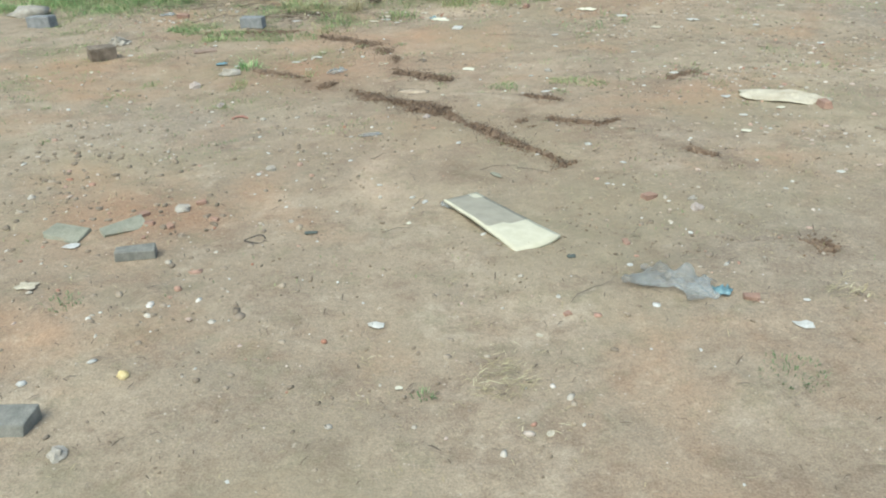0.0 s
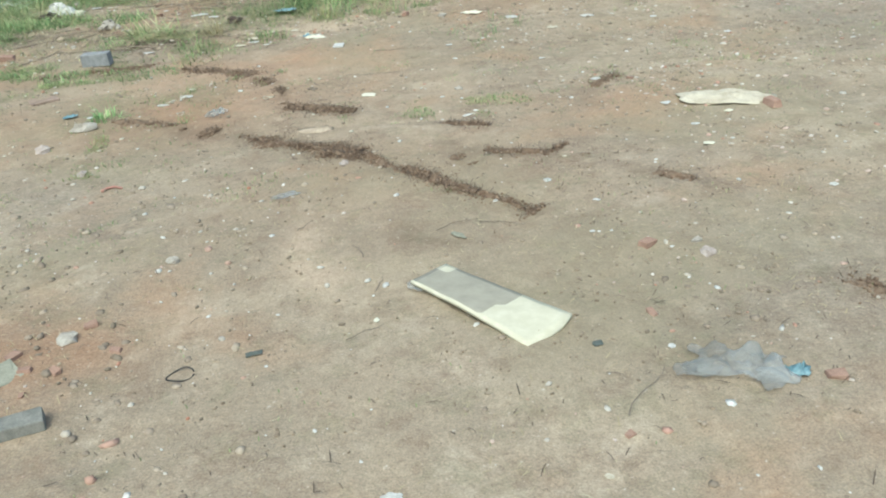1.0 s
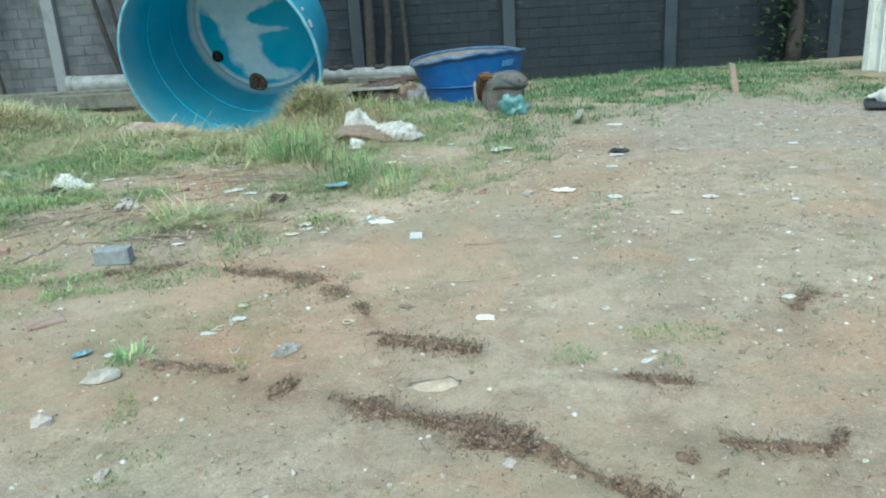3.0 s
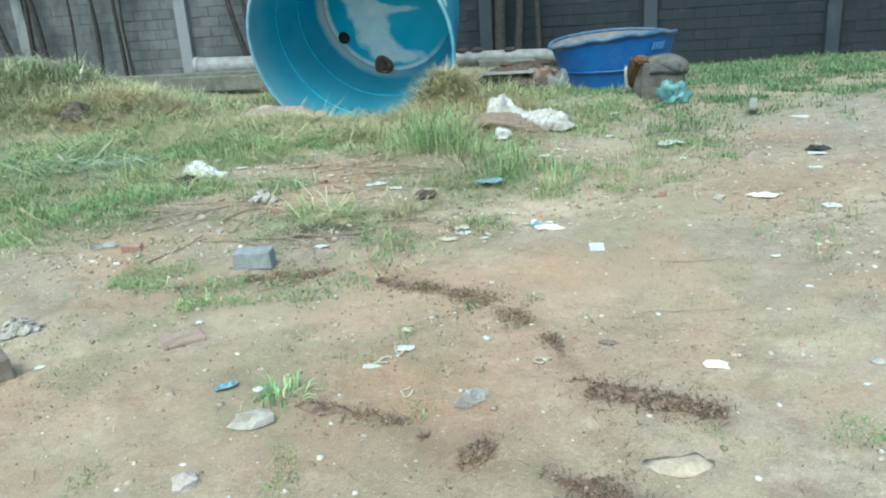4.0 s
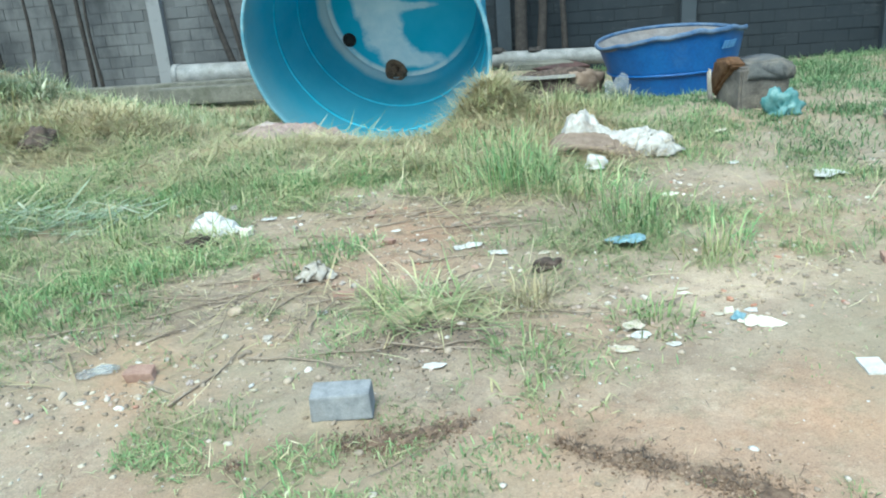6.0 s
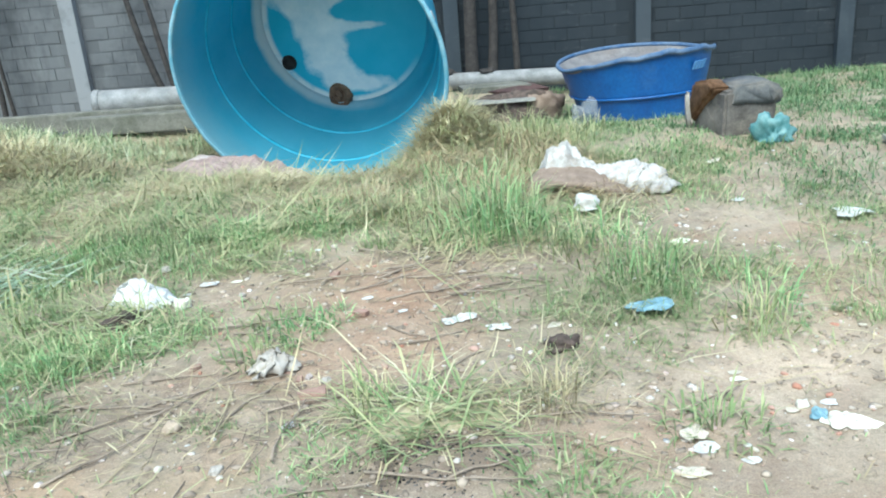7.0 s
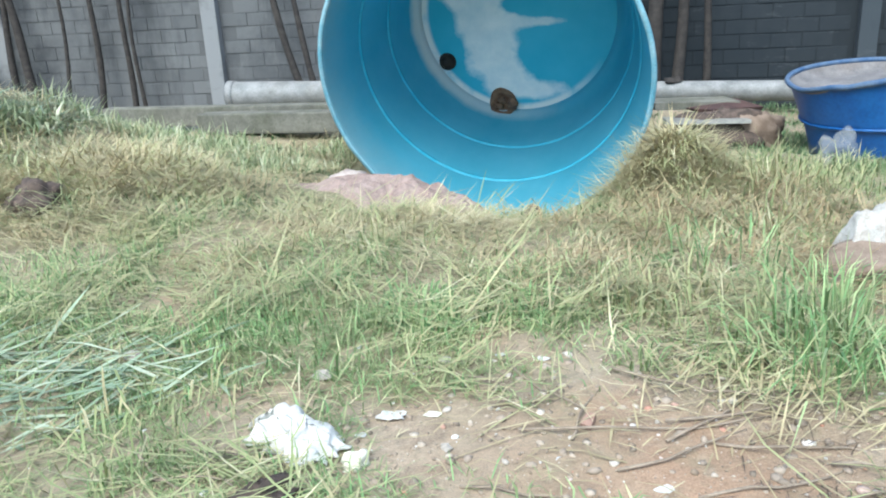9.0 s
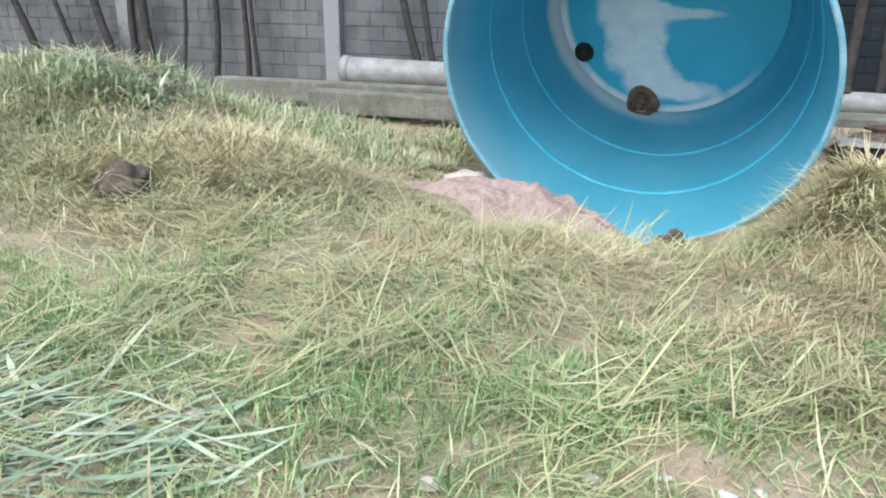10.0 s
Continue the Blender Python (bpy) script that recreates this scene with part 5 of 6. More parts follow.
def ridge(points, wide, n, fill, seed):
    pts = np.array(points, float)
    seg = np.hypot(*(pts[1:] - pts[:-1]).T)
    along = np.concatenate([[0], np.cumsum(seg)])
    r = np.random.default_rng(seed)
    n = int(n * 2.6)
    s = r.uniform(0, along[-1], n)
    s = s[lattice_noise(s, s * 0 + seed, 6.0, seed) < 0.18 + 0.60 * fill * r.uniform(0.5, 1.2, n)]
    x, y = np.interp(s, along, pts[:, 0]), np.interp(s, along, pts[:, 1])
    swing = wide * 0.9 * (lattice_noise(s, s * 0, 4.0, seed + 2) - 0.5)
    off = r.normal(0, 0.85, len(s)) * wide * (0.25 + 1.15 * lattice_noise(s, s * 0 + 3, 6.0, seed + 1) ** 1.3)
    stray = r.random(len(s)) < 0.36
    off = np.where(stray, off * 3.0, off)
    way = (pts[-1] - pts[0]) / np.hypot(*(pts[-1] - pts[0]))
    x, y = x - way[1] * (off + swing), y + way[0] * (off + swing)
    R = np.where(stray, 0.6, 1.0) * (0.0018 + 0.0075 * r.random(len(s)) ** 4)
    lift = 0.030 * fill * np.exp(-(off / (0.8 * wide)) ** 2) * r.random(len(s)) * (0.3 + lattice_noise(s, s * 0 + 7, 9.0, seed))
    P = on_land(x, y, 0.001) + np.array([0, 0, 1.0]) * lift[:, None]
    thing = tagged(new("soil_ridge", ridge_bank(pts, along, wide, fill, seed)), "ridge of dark churned soil clods pushed up by a wheel", "soil ridge", "soil ridges", "stuff")
    clods = new("clods", lumps_mesh("clods", P, R, 0.75, M_CLOD, seed))
    clods.parent = thing
    m = len(x) // 6
    bits = new("root_bits", blades_mesh("root_bits", P[:m] + np.array([0, 0, 0.004]), 0.032 * (0.4 + r.random(m)), 0.003 * (0.6 + 0.8 * r.random(m)), r.uniform(0, 6.283, m), r.uniform(0.8, 1.7, m), r.normal(0, 0.4, m), M_TWIGBIT))
    bits.parent = thing
    return thing


M_BANK = speckled("churned damp soil", (0.165, 0.115, 0.083), (0.255, 0.190, 0.140), 34, 0.95, 0.9, 0.1, 0, (0.125, 0.080, 0.054), 0.012)
for i, (pts, wide, n, fill) in enumerate(RIDGES_A + RIDGES_B):
    ridge(pts, wide, n, fill, 101 + i)


# ---- loose things ----
M_ROOT = speckled("dark root mat", (0.060, 0.050, 0.045), (0.13, 0.10, 0.085), 18, 0.95, 0.9, 0.1)
M_SANDSTONE = speckled("sand-coloured stone", (0.36, 0.29, 0.22), (0.47, 0.39, 0.30), 12, 0.95, 0.6, 0.1)
M_PINKSTONE = speckled("pinkish grey stone", (0.34, 0.29, 0.265), (0.44, 0.39, 0.36), 16, 0.95, 0.7, 0.1)

M_TILE = speckled("dusty brown tile", (0.245, 0.180, 0.145), (0.335, 0.255, 0.21), 14, 0.9, 0.5, 0.2, 0, (0.20, 0.16, 0.12))
M_DARKSCRAP = speckled("dark greenish plastic", (0.075, 0.090, 0.086), (0.13, 0.15, 0.14), 22, 0.7, 0.4)
M_BROWNBLOCK = speckled("earthy brown block", (0.15, 0.125, 0.10), (0.26, 0.22, 0.18), 14, 0.95, 0.8, 0.15, 0, (0.10, 0.08, 0.065))


def lay(name, bm, material, x, y, turn, label, category, group="", lift=0.0, soft=True, kind=""):
    """A thing of one mesh, set down on the ground at x, y."""
    ob = new(name, from_bm(name, bm, material, soft))
    ob.matrix_world = pose(x, y, land_at(x, y) + lift, 0, 0, turn)
    return tagged(ob, label, category, group, kind)


def crumpled_bm(w, d, h, seed, nx=9, ny=7, thick=0.003):
    """A creased sheet with a ragged outline, lying flat."""
    r = random.Random(seed)
    bm = bmesh.new()
    rows = []
    off = Vector((r.uniform(0, 50), r.uniform(0, 50), 0))
    for j in range(ny):
        row = []
        for i in range(nx):
            u, v = i / (nx - 1) * 2 - 1, j / (ny - 1) * 2 - 1
            k = 1 - 0.22 * (u * u * v * v)
            edge = 1 + 0.45 * noise.noise(Vector((u, v, 0)) * 1.3 + off)
            p = Vector((u * w / 2 * k * edge, v * d / 2 * k * edge, 0))
            fold = abs(noise.noise(Vector((u * 1.6, v * 1.6, 1)) + off)) + 0.5 * abs(noise.noise(Vector((u * 4, v * 4, 2)) + off))
            p.z = 0.004 + h * fold * (1 - 0.6 * max(abs(u), abs(v)) ** 2)
            row.append(bm.verts.new(p))
        rows.append(row)
    for a, b in zip(rows, rows[1:]):
        for i in range(nx - 1):
            bm.faces.new((a[i], a[i + 1], b[i + 1], b[i]))
    ret = bmesh.ops.extrude_face_region(bm, geom=list(bm.faces))
    for v in ret["geom"]:
        if isinstance(v, bmesh.types.BMVert):
            v.co.z += thick
    return bm


def bag_bm(w, d, h, seed, sub=3, crease=0.35):
    """A slumped bag: a flattened lump with creases."""
    bm = bmesh.new()
    bmesh.ops.create_icosphere(bm, subdivisions=sub, radius=1.0)
    r = random.Random(seed)
    off = Vector((r.uniform(0, 50), r.uniform(0, 50), r.uniform(0, 50)))
    for v in bm.verts:
        n = v.co.normalized()
        k = 1 + crease * (noise.noise(n * 1.6 + off) * 0.8 + abs(noise.noise(n * 4 + off)) * 0.55 - 0.2)
        v.co = Vector((n.x * w / 2 * k, n.y * d / 2 * k, max(n.z, -0.25) * h * 0.8 * k + h * 0.2))
    return bm


def drape_bm(w, d, h, seed, nx=26, ny=18, lean=0.0, calm=1.0):
    """Thin plastic fallen in folds: sharp creases over a low dome, with torn edges."""
    r = random.Random(seed)
    off = Vector((r.uniform(0, 50), r.uniform(0, 50), 0))
    bm = bmesh.new()
    rows = []
    for j in range(ny):
        row = []
        for i in range(nx):
            u, v = i / (nx - 1) * 2 - 1, j / (ny - 1) * 2 - 1
            q = Vector((u, v, 0))
            edge = 1 + 0.42 * noise.noise(q * 1.3 + off) + 0.10 * calm * noise.noise(q * 3.5 + off)
            k = 1 - 0.25 * u * u * v * v
            fold = 1 - abs(noise.noise(Vector((u * 2.0 * calm, v * 3.4 * calm, 3)) + off)) * 2.2
            fine = 1 - abs(noise.noise(Vector((u * 4.5 * calm, v * 4.5 * calm, 7)) + off)) * 2
            dome = max(0.0, 1 - (u * u + v * v) * 0.75)
            z = 0.006 + h * dome ** 0.8 * (0.38 + 0.62 * fold + 0.14 * fine) * (1 + lean * u)
            row.append(bm.verts.new((u * w / 2 * k * edge, v * d / 2 * k * edge, max(z, 0.004))))
        rows.append(row)
    for a, b in zip(rows, rows[1:]):
        for i in range(nx - 1):
            bm.faces.new((a[i], a[i + 1], b[i + 1], b[i]))
    ret = bmesh.ops.extrude_face_region(bm, geom=list(bm.faces))
    for v in ret["geom"]:
        if isinstance(v, bmesh.types.BMVert):
            v.co.z += 0.003
    return bm


def draped_bm(length, deep, ridge_at, seed, thick=0.008, nx=56, ny=26, crease=0.30, ragged=0.18):
    """Cloth over lumps along its length: ridge_at gives (place, height) pairs; creased, with a torn outline."""
    r = random.Random(seed)
    off = Vector((r.uniform(0, 50), r.uniform(0, 50), 0))
    at, high = [p for p, _ in ridge_at], [h for _, h in ridge_at]
    bm = bmesh.new()
    rows = []
    for j in range(ny):
        row = []
        for i in range(nx):
            u, v = i / (nx - 1), j / (ny - 1) * 2 - 1
            q = Vector((u * 3, v, 0))
            h = float(np.interp(u, at, high))
            fold = 1 - 2 * abs(noise.noise(Vector((u * 7, v * 2.2, 3)) + off))
            fine = 1 - 2 * abs(noise.noise(Vector((u * 17, v * 6, 7)) + off))
            dome = max(0.0, 1 - abs(v) ** 2.4)
            wide = deep / 2 * (0.75 + 0.25 * min(1.0, h / max(high)) + ragged * noise.noise(q * 1.6 + off))
            z = h * dome * (1 - crease * 0.5 + crease * (0.7 * fold + 0.4 * fine)) + 0.006
            row.append(bm.verts.new(((u - 0.5) * length + 0.04 * noise.noise(q * 2.2 + off), v * wide + 0.03 * noise.noise(q * 3 + off), max(z, 0.004))))
        rows.append(row)
    for a, b in zip(rows, rows[1:]):
        for i in range(nx - 1):
            bm.faces.new((a[i], a[i + 1], b[i + 1], b[i]))
    ret = bmesh.ops.extrude_face_region(bm, geom=list(bm.faces))
    for v in ret["geom"]:
        if isinstance(v, bmesh.types.BMVert):
            v.co.z += thick
    return bm


def stone_bm(size, flat, seed, sub=2):
    bm = bmesh.new()
    bmesh.ops.create_icosphere(bm, subdivisions=sub, radius=0.5)
    r = random.Random(seed)
    off = Vector((r.uniform(0, 50), r.uniform(0, 50), 0))
    sx, sy = r.uniform(0.85, 1.1), r.uniform(0.6, 0.9)
    for v in bm.verts:
        n = v.co.normalized()
        k = 0.5 * (1 + 0.5 * noise.noise(n * 1.5 + off) + 0.3 * noise.noise(n * 3.5 + off))
        v.co = Vector((n.x * sx, n.y * sy, n.z * flat)) * k * size
    return bm


def shard_bm(w, d, seed, thick=0.002, curl=0.05):
    """A torn flat piece with a few uneven corners, bent a little."""
    r = random.Random(seed)
    n = r.randint(5, 8)
    bm = bmesh.new()
    ring = []
    for k in range(n):
        a = 6.283 * (k + r.uniform(-0.3, 0.3)) / n
        q = r.uniform(0.6, 1.1)
        ring.append(bm.verts.new((w / 2 * q * math.cos(a), d / 2 * q * math.sin(a), 0.003 + curl * w * r.random() ** 2)))
    mid = bm.verts.new((r.uniform(-0.1, 0.1) * w, r.uniform(-0.1, 0.1) * d, 0.003 + curl * w * r.uniform(0, 0.5)))
    for k in range(n):
        bm.faces.new((ring[k], ring[(k + 1) % n], mid))
    ret = bmesh.ops.extrude_face_region(bm, geom=list(bm.faces))
    for v in ret["geom"]:
        if isinstance(v, bmesh.types.BMVert):
            v.co.z += thick
    return bm


# scraps: x, y, size
WHITE_A = [(-0.24, 2.35, 0.056), (0.29, 1.75, 0.03), (1.23, 2.27, 0.072), (1.77, 4.34, 0.056), (0.82, 3.60, 0.034), (0.74, 2.75, 0.037), (-1.62, 2.69, 0.085), (-1.60, 3.06, 0.075), (-0.15, 1.98, 0.032), (0.76, 1.53, 0.014), (-0.59, 1.59, 0.019), (0.32, 2.28, 0.034), (2.00, 3.67, 0.045), (-0.15, 3.22, 0.034), (-0.30, 2.51, 0.016), (1.30, 2.42, 0.03)]
WHITE_B = [(1.59, 11.52, 0.16), (1.59, 10.05, 0.225), (1.55, 8.33, 0.175), (1.84, 8.01, 0.15), (2.43, 9.18, 0.165), (2.02, 7.40, 0.10), (2.44, 7.63, 0.13), (0.07, 8.17, 0.16), (1.76, 5.82, 0.066), (1.61, 6.51, 0.05), (2.15, 6.39, 0.037), (1.86, 4.65, 0.049), (2.14, 4.78, 0.06), (1.89, 5.06, 0.08), (3.16, 6.53, 0.059), (1.01, 4.43, 0.032), (0.75, 5.43, 0.076), (2.53, 5.70, 0.042), (0.96, 3.89, 0.036)]
WHITE_C = [(3.06, 10.54, 0.18), (-0.97, 6.82, 0.06), (-1.62, 6.38, 0.057), (-0.42, 6.39, 0.038), (-1.06, 9.44, 0.10), (-1.42, 8.18, 0.10), (-2.78, 8.51, 0.12), (1.07, 7.27, 0.05), (1.46, 9.47, 0.07), (-1.85, 8.79, 0.056), (-0.99, 9.46, 0.115), (-0.64, 9.25, 0.079), (-0.37, 9.00, 0.027), (0.02, 8.23, 0.13), (-0.51, 8.22, 0.12), (-0.40, 8.12, 0.07), (-0.62, 8.10, 0.09), (0.08, 8.36, 0.07), (-0.12, 8.62, 0.07), (-0.88, 9.30, 0.10), (1.23, 10.67, 0.098), (-0.10, 8.67, 0.073), (-2.17, 10.44, 0.10), (-2.03, 10.44, 0.07), (-2.28, 10.33, 0.046)]
WHITE_D = [(0.22, 10.84, 0.126), (-0.80, 8.38, 0.025), (-1.38, 9.88, 0.06), (0.46, 10.07, 0.113), (-1.25, 9.67, 0.05), (-1.71, 10.88, 0.05), (-1.85, 11.48, 0.022), (-1.54, 10.80, 0.055), (0.25, 6.20, 0.10), (-1.00, 6.61, 0.08), (-1.16, 6.48, 0.09), (-0.08, 8.35, 0.05), (2.20, 8.80, 0.09), (3.40, 8.00, 0.08), (2.91, 7.31, 0.06), (4.00, 8.80, 0.09), (3.71, 7.21, 0.05)]


def make_scraps():
    kinds = (M_WHITE, M_CREAM, M_SHEET, M_WHITE, M_WHITE)
    for i, (x, y, s) in enumerate((x, y, s * (1.12 if y > 6 else 1.05)) for x, y, s in WHITE_A + WHITE_B + WHITE_C + WHITE_D):
        grassy = y > 8.9 and float(turf(x, y)) > 0.35
        lift = 0.022 if grassy else 0.0
        mat = kinds[(i * 7) % 5]
        if s < 0.04:
            lay("paper_chip", shard_bm(s, s * 0.7, 300 + i), mat, x, y, i * 47, "small pale paper chip on bare earth", "litter", "pale chips", lift, False)
        elif i % 3 == 0:
            lay("plastic_scrap", crumpled_bm(s * 0.9, s * 0.6, s * 0.20, 300 + i, 9, 7, 0.002), mat, x, y, (i * 53) % 50 - 25, "crumpled pale plastic scrap in grass" if grassy else "crumpled pale plastic scrap on bare earth", "litter", "pale scraps", lift, False)
        else:
            d = s * (0.5 + 0.3 * ((i * 37) % 10) / 10)
            lay("paper_scrap", shard_bm(s * 1.05, d * 1.1, 300 + i), mat, x, y, (i * 53) % 50 - 25, "torn pale paper scrap in grass" if grassy else "torn pale paper scrap on bare earth", "litter", "pale scraps", lift, False)


make_scraps()

STONES = [(-1.61, 6.11, 0.165), (-1.79, 5.76, 0.10), (-0.69, 3.28, 0.03), (-0.90, 3.94, 0.06), (1.16, 3.27, 0.073), (-1.23, 3.45, 0.088), (1.27, 8.40, 0.09), (-1.49, 5.28, 0.063), (-2.00, 10.22, 0.056), (-1.68, 9.11, 0.054), (-1.74, 9.17, 0.046), (-2.43, 10.78, 0.077), (-1.94, 10.85, 0.065), (-3.25, 11.11, 0.082), (-1.09, 1.71, 0.072), (1.17, 3.38, 0.05), (-0.08, 4.84, 0.06), (0.85, 6.06, 0.06), (-2.10, 8.60, 0.06), (-2.40, 8.30, 0.05), (3.00, 9.00, 0.1), (4.20, 9.60, 0.12)]
for i, (x, y, s) in enumerate(STONES):
    lay("stone", stone_bm(s, 0.55, 500 + i, 2), (M_STONE, M_PINKSTONE, M_STONE)[i % 3], x, y, i * 61, "pale grey broken stone half sunk in earth", "stone", "loose stones", s * 0.06, False)
lay("stone", stone_bm(0.085, 0.6, 540), M_SANDSTONE, -2.26, 8.92, 20, "sandy broken stone beside dry stalks", "stone", "loose stones", 0.01)
lay("foam_lump", stone_bm(0.042, 0.8, 541), M_YELLOW, -1.03, 2.07, 0, "small yellow foam lump on bare earth", "litter", "", 0.006)
lay("foam_lump", stone_bm(0.06, 0.7, 542), M_CREAM, -0.02, 8.37, 0, "small cream foam lump on bare earth", "litter", "", 0.008)
BRICKS = [(-1.74, 9.01, 0.10), (-1.78, 9.16, 0.042), (-1.82, 9.24, 0.039), (-2.20, 9.42, 0.045), (-1.25, 8.84, 0.07), (-2.61, 8.40, 0.12), (0.96, 8.62, 0.10), (1.97, 5.73, 0.04), (0.98, 3.42, 0.065), (0.77, 2.95, 0.04), (-1.33, 3.27, 0.045), (-1.50, 10.29, 0.07), (-1.44, 9.71, 0.07), (0.44, 2.41, 0.03), (2.40, 4.76, 0.10), (1.11, 2.45, 0.056), (-1.39, 3.37, 0.05), (-1.23, 3.24, 0.04), (-1.16, 3.52, 0.05), (-1.31, 3.13, 0.03), (-1.05, 3.32, 0.04)]
for i, (x, y, s) in enumerate(BRICKS):
    bm = box_bm(s, s * 0.6, s * 0.38, s * 0.05, 0, s * 0.10, 560 + i)
    lay("brick_fragment", bm, M_BRICK, x, y, i * 71, "broken red brick fragment on earth", "brick", "brick fragments", -0.002, False)

# blocks and slabs
lay("concrete_block", box_bm(0.225, 0.115, 0.105, 0.009, 0, 0.005, 3), M_PAVER, -1.79, 7.91, -10, "grey concrete paving block lying on churned earth", "block", "", -0.006, False)
lay("concrete_block", box_bm(0.21, 0.10, 0.045, 0.008, 0, 0.006, 4), M_DARKBLOCK, -1.32, 1.85, -4, "dark grey flat concrete block on bare earth", "block", "", -0.004, False)
lay("concrete_block", box_bm(0.165, 0.075, 0.045, 0.006, 0, 0.005, 5), M_DARKBLOCK, -1.28, 2.94, 12, "dark grey small block on bare earth", "block", "", -0.002, False)
lay("concrete_block", box_bm(0.21, 0.15, 0.12, 0.012, 0, 0.014, 6), M_BROWNBLOCK, -2.82, 6.70, 33, "rough brown block half sunk in earth", "block", "", -0.015, False)
lay("concrete_block", box_bm(0.24, 0.15, 0.13, 0.012, 0, 0.008, 7), M_PAVER, -3.95, 8.15, -8, "grey concrete block in thin grass", "block", "", -0.02, False)
lay("stone_slab", stone_bm(0.46, 0.3, 8), M_STONE, -4.35, 8.72, 10, "wide pale stone lying in thin grass", "stone", "", 0.03)
lay("stone_slab", box_bm(0.19, 0.10, 0.022, 0.004, 0, 0.020, 9), M_GREENSTONE, -1.45, 3.24, 32, "greenish slab piece on rubble", "slab", "", -0.008, False)
lay("stone_slab", box_bm(0.16, 0.12, 0.02, 0.004, 0, 0.022, 10), M_GREENSTONE, -1.67, 3.19, -15, "greenish grey slab piece on bare earth", "slab", "", -0.012, False)
lay("stone_slab", box_bm(0.20, 0.17, 0.016, 0.003, 0, 0.008, 11), M_TILE, -2.03, 6.97, 22, "thin brown tile slab tilted in earth", "slab", "", -0.010, False)
lay("stone_slab", stone_bm(0.22, 0.05, 12), M_SANDSTONE, -0.17, 5.55, 0, "pale flat stone sunk in bare earth", "stone", "", 0.003)
lay("glass_shard", crumpled_bm(0.13, 0.06, 0.008, 13), M_FILM, -0.41, 4.48, 15, "pale greenish glass shard on bare earth", "litter", "", 0.002, False)
lay("glass_shard", crumpled_bm(0.08, 0.028, 0.01, 14), M_GREENSTONE, 0.28, 3.75, -55, "greenish plastic strip on bare earth", "litter", "", 0.002, False)
lay("tile_piece", box_bm(0.085, 0.125, 0.010, 0.002), M_WHITE, 0.20, 7.69, -14, "clean white tile lying on bare earth", "tile", "", 0.004, False)


def board_material():
    m = Mat("two-toned foam board", 0.75, 0, 0.3)
    f = m.math("ADD", m.attr("soak"), m.math("MULTIPLY", m.math("SUBTRACT", m.noise(9, 4), 0.5), 0.25))
    wet = m.ramp(m.noise(14, 5), [(0.3, (0.285, 0.270, 0.222)), (0.7, (0.365, 0.345, 0.288))])
    dry = m.ramp(m.noise(20, 5), [(0.3, (0.50, 0.48, 0.37)), (0.7, (0.60, 0.58, 0.47))])
    m.color(m.mix(m.band(f, 0.48, 0.53), dry, wet))
    m.bump(m.noise(40, 4), 0.3, 0.004)
    return m.m


def make_board():
    """A foam board on the earth, its long side lifted a little."""
    a, b, c, d = (Vector(p) for p in ((0.01, 3.40, 0), (0.30, 2.885, 0), (0.50, 3.01, 0), (0.17, 3.51, 0)))
    n, k = 25, 10
    X, Y, Z, S = (np.zeros((k, n)) for _ in range(4))
    for j in range(k):
        for i in range(n):
            s, t = i / (n - 1), j / (k - 1)
            p = (a * (1 - s) + b * s) * (1 - t) + (d * (1 - s) + c * s) * t
            p += Vector((0.2, -0.12, 0)).normalized() * 0.022 * math.sin(math.pi * t) * (1 if s > 0.98 else 0)
            X[j, i], Y[j, i] = p.x, p.y
            Z[j, i] = 0.012 + 0.012 * (1 - t) * math.sin(math.pi * s) + 0.016 * (1 - s) * (1 - t) + 0.006 * t * s + 0.003 * noise.noise(p * 9)
            S[j, i] = (1 if s < 0.60 + 0.05 * t else 0) * (1 if t > 0.07 else 0) * (0 if (s < 0.12 and t > 0.72) else 1)
    zz = float(land(X, Y).mean())
    me = grid_mesh("foam_board", X, Y, Z + zz)
    mask(me, "soak", S)
    me.materials.append(board_material())
    ob = tagged(new("foam_board", me), "cream foam board, partly soaked grey, on bare earth", "board")
    solid = ob.modifiers.new("thick", "SOLIDIFY")
    solid.thickness, solid.offset = 0.013, -1
    return ob


make_board()
lay("plastic_scrap", crumpled_bm(0.09, 0.05, 0.03, 21), M_FILM, 0.03, 3.39, -50, "dark bluish plastic scrap under a board corner", "litter", "", 0.002, False)
lay("cloth", drape_bm(0.50, 0.27, 0.035, 22), M_SHEET, 2.24, 4.99, -22, "dusty cream cloth crumpled flat on bare earth", "cloth", "", 0.0)
lay("plastic_film", crumpled_bm(0.30, 0.15, 0.10, 23, 30, 18, 0.001), M_FILM, 0.87, 2.58, -32, "crumpled bluish grey plastic film on bare earth", "plastic film", "", 0.0)
lay("plastic_scrap", crumpled_bm(0.15, 0.06, 0.05, 123, 14, 9, 0.001), M_FILM, 0.74, 2.60, -10, "crumpled torn plastic film edge on bare earth", "litter", "", 0.004)
lay("plastic_scrap", crumpled_bm(0.12, 0.07, 0.05, 124, 14, 9, 0.001), M_FILM, 0.93, 2.49, 35, "crumpled torn plastic film edge on bare earth", "litter", "", 0.004)
lay("plastic_scrap", crumpled_bm(0.07, 0.045, 0.05, 24), M_BLUEBAG, 1.02, 2.50, -10, "pale blue knotted plastic end on earth", "litter")
lay("plastic_scrap", crumpled_bm(0.09, 0.045, 0.02, 25), M_BLUEBAG, -1.75, 6.41, 20, "teal plastic scrap on bare earth", "litter", "coloured scraps", 0.004, False)
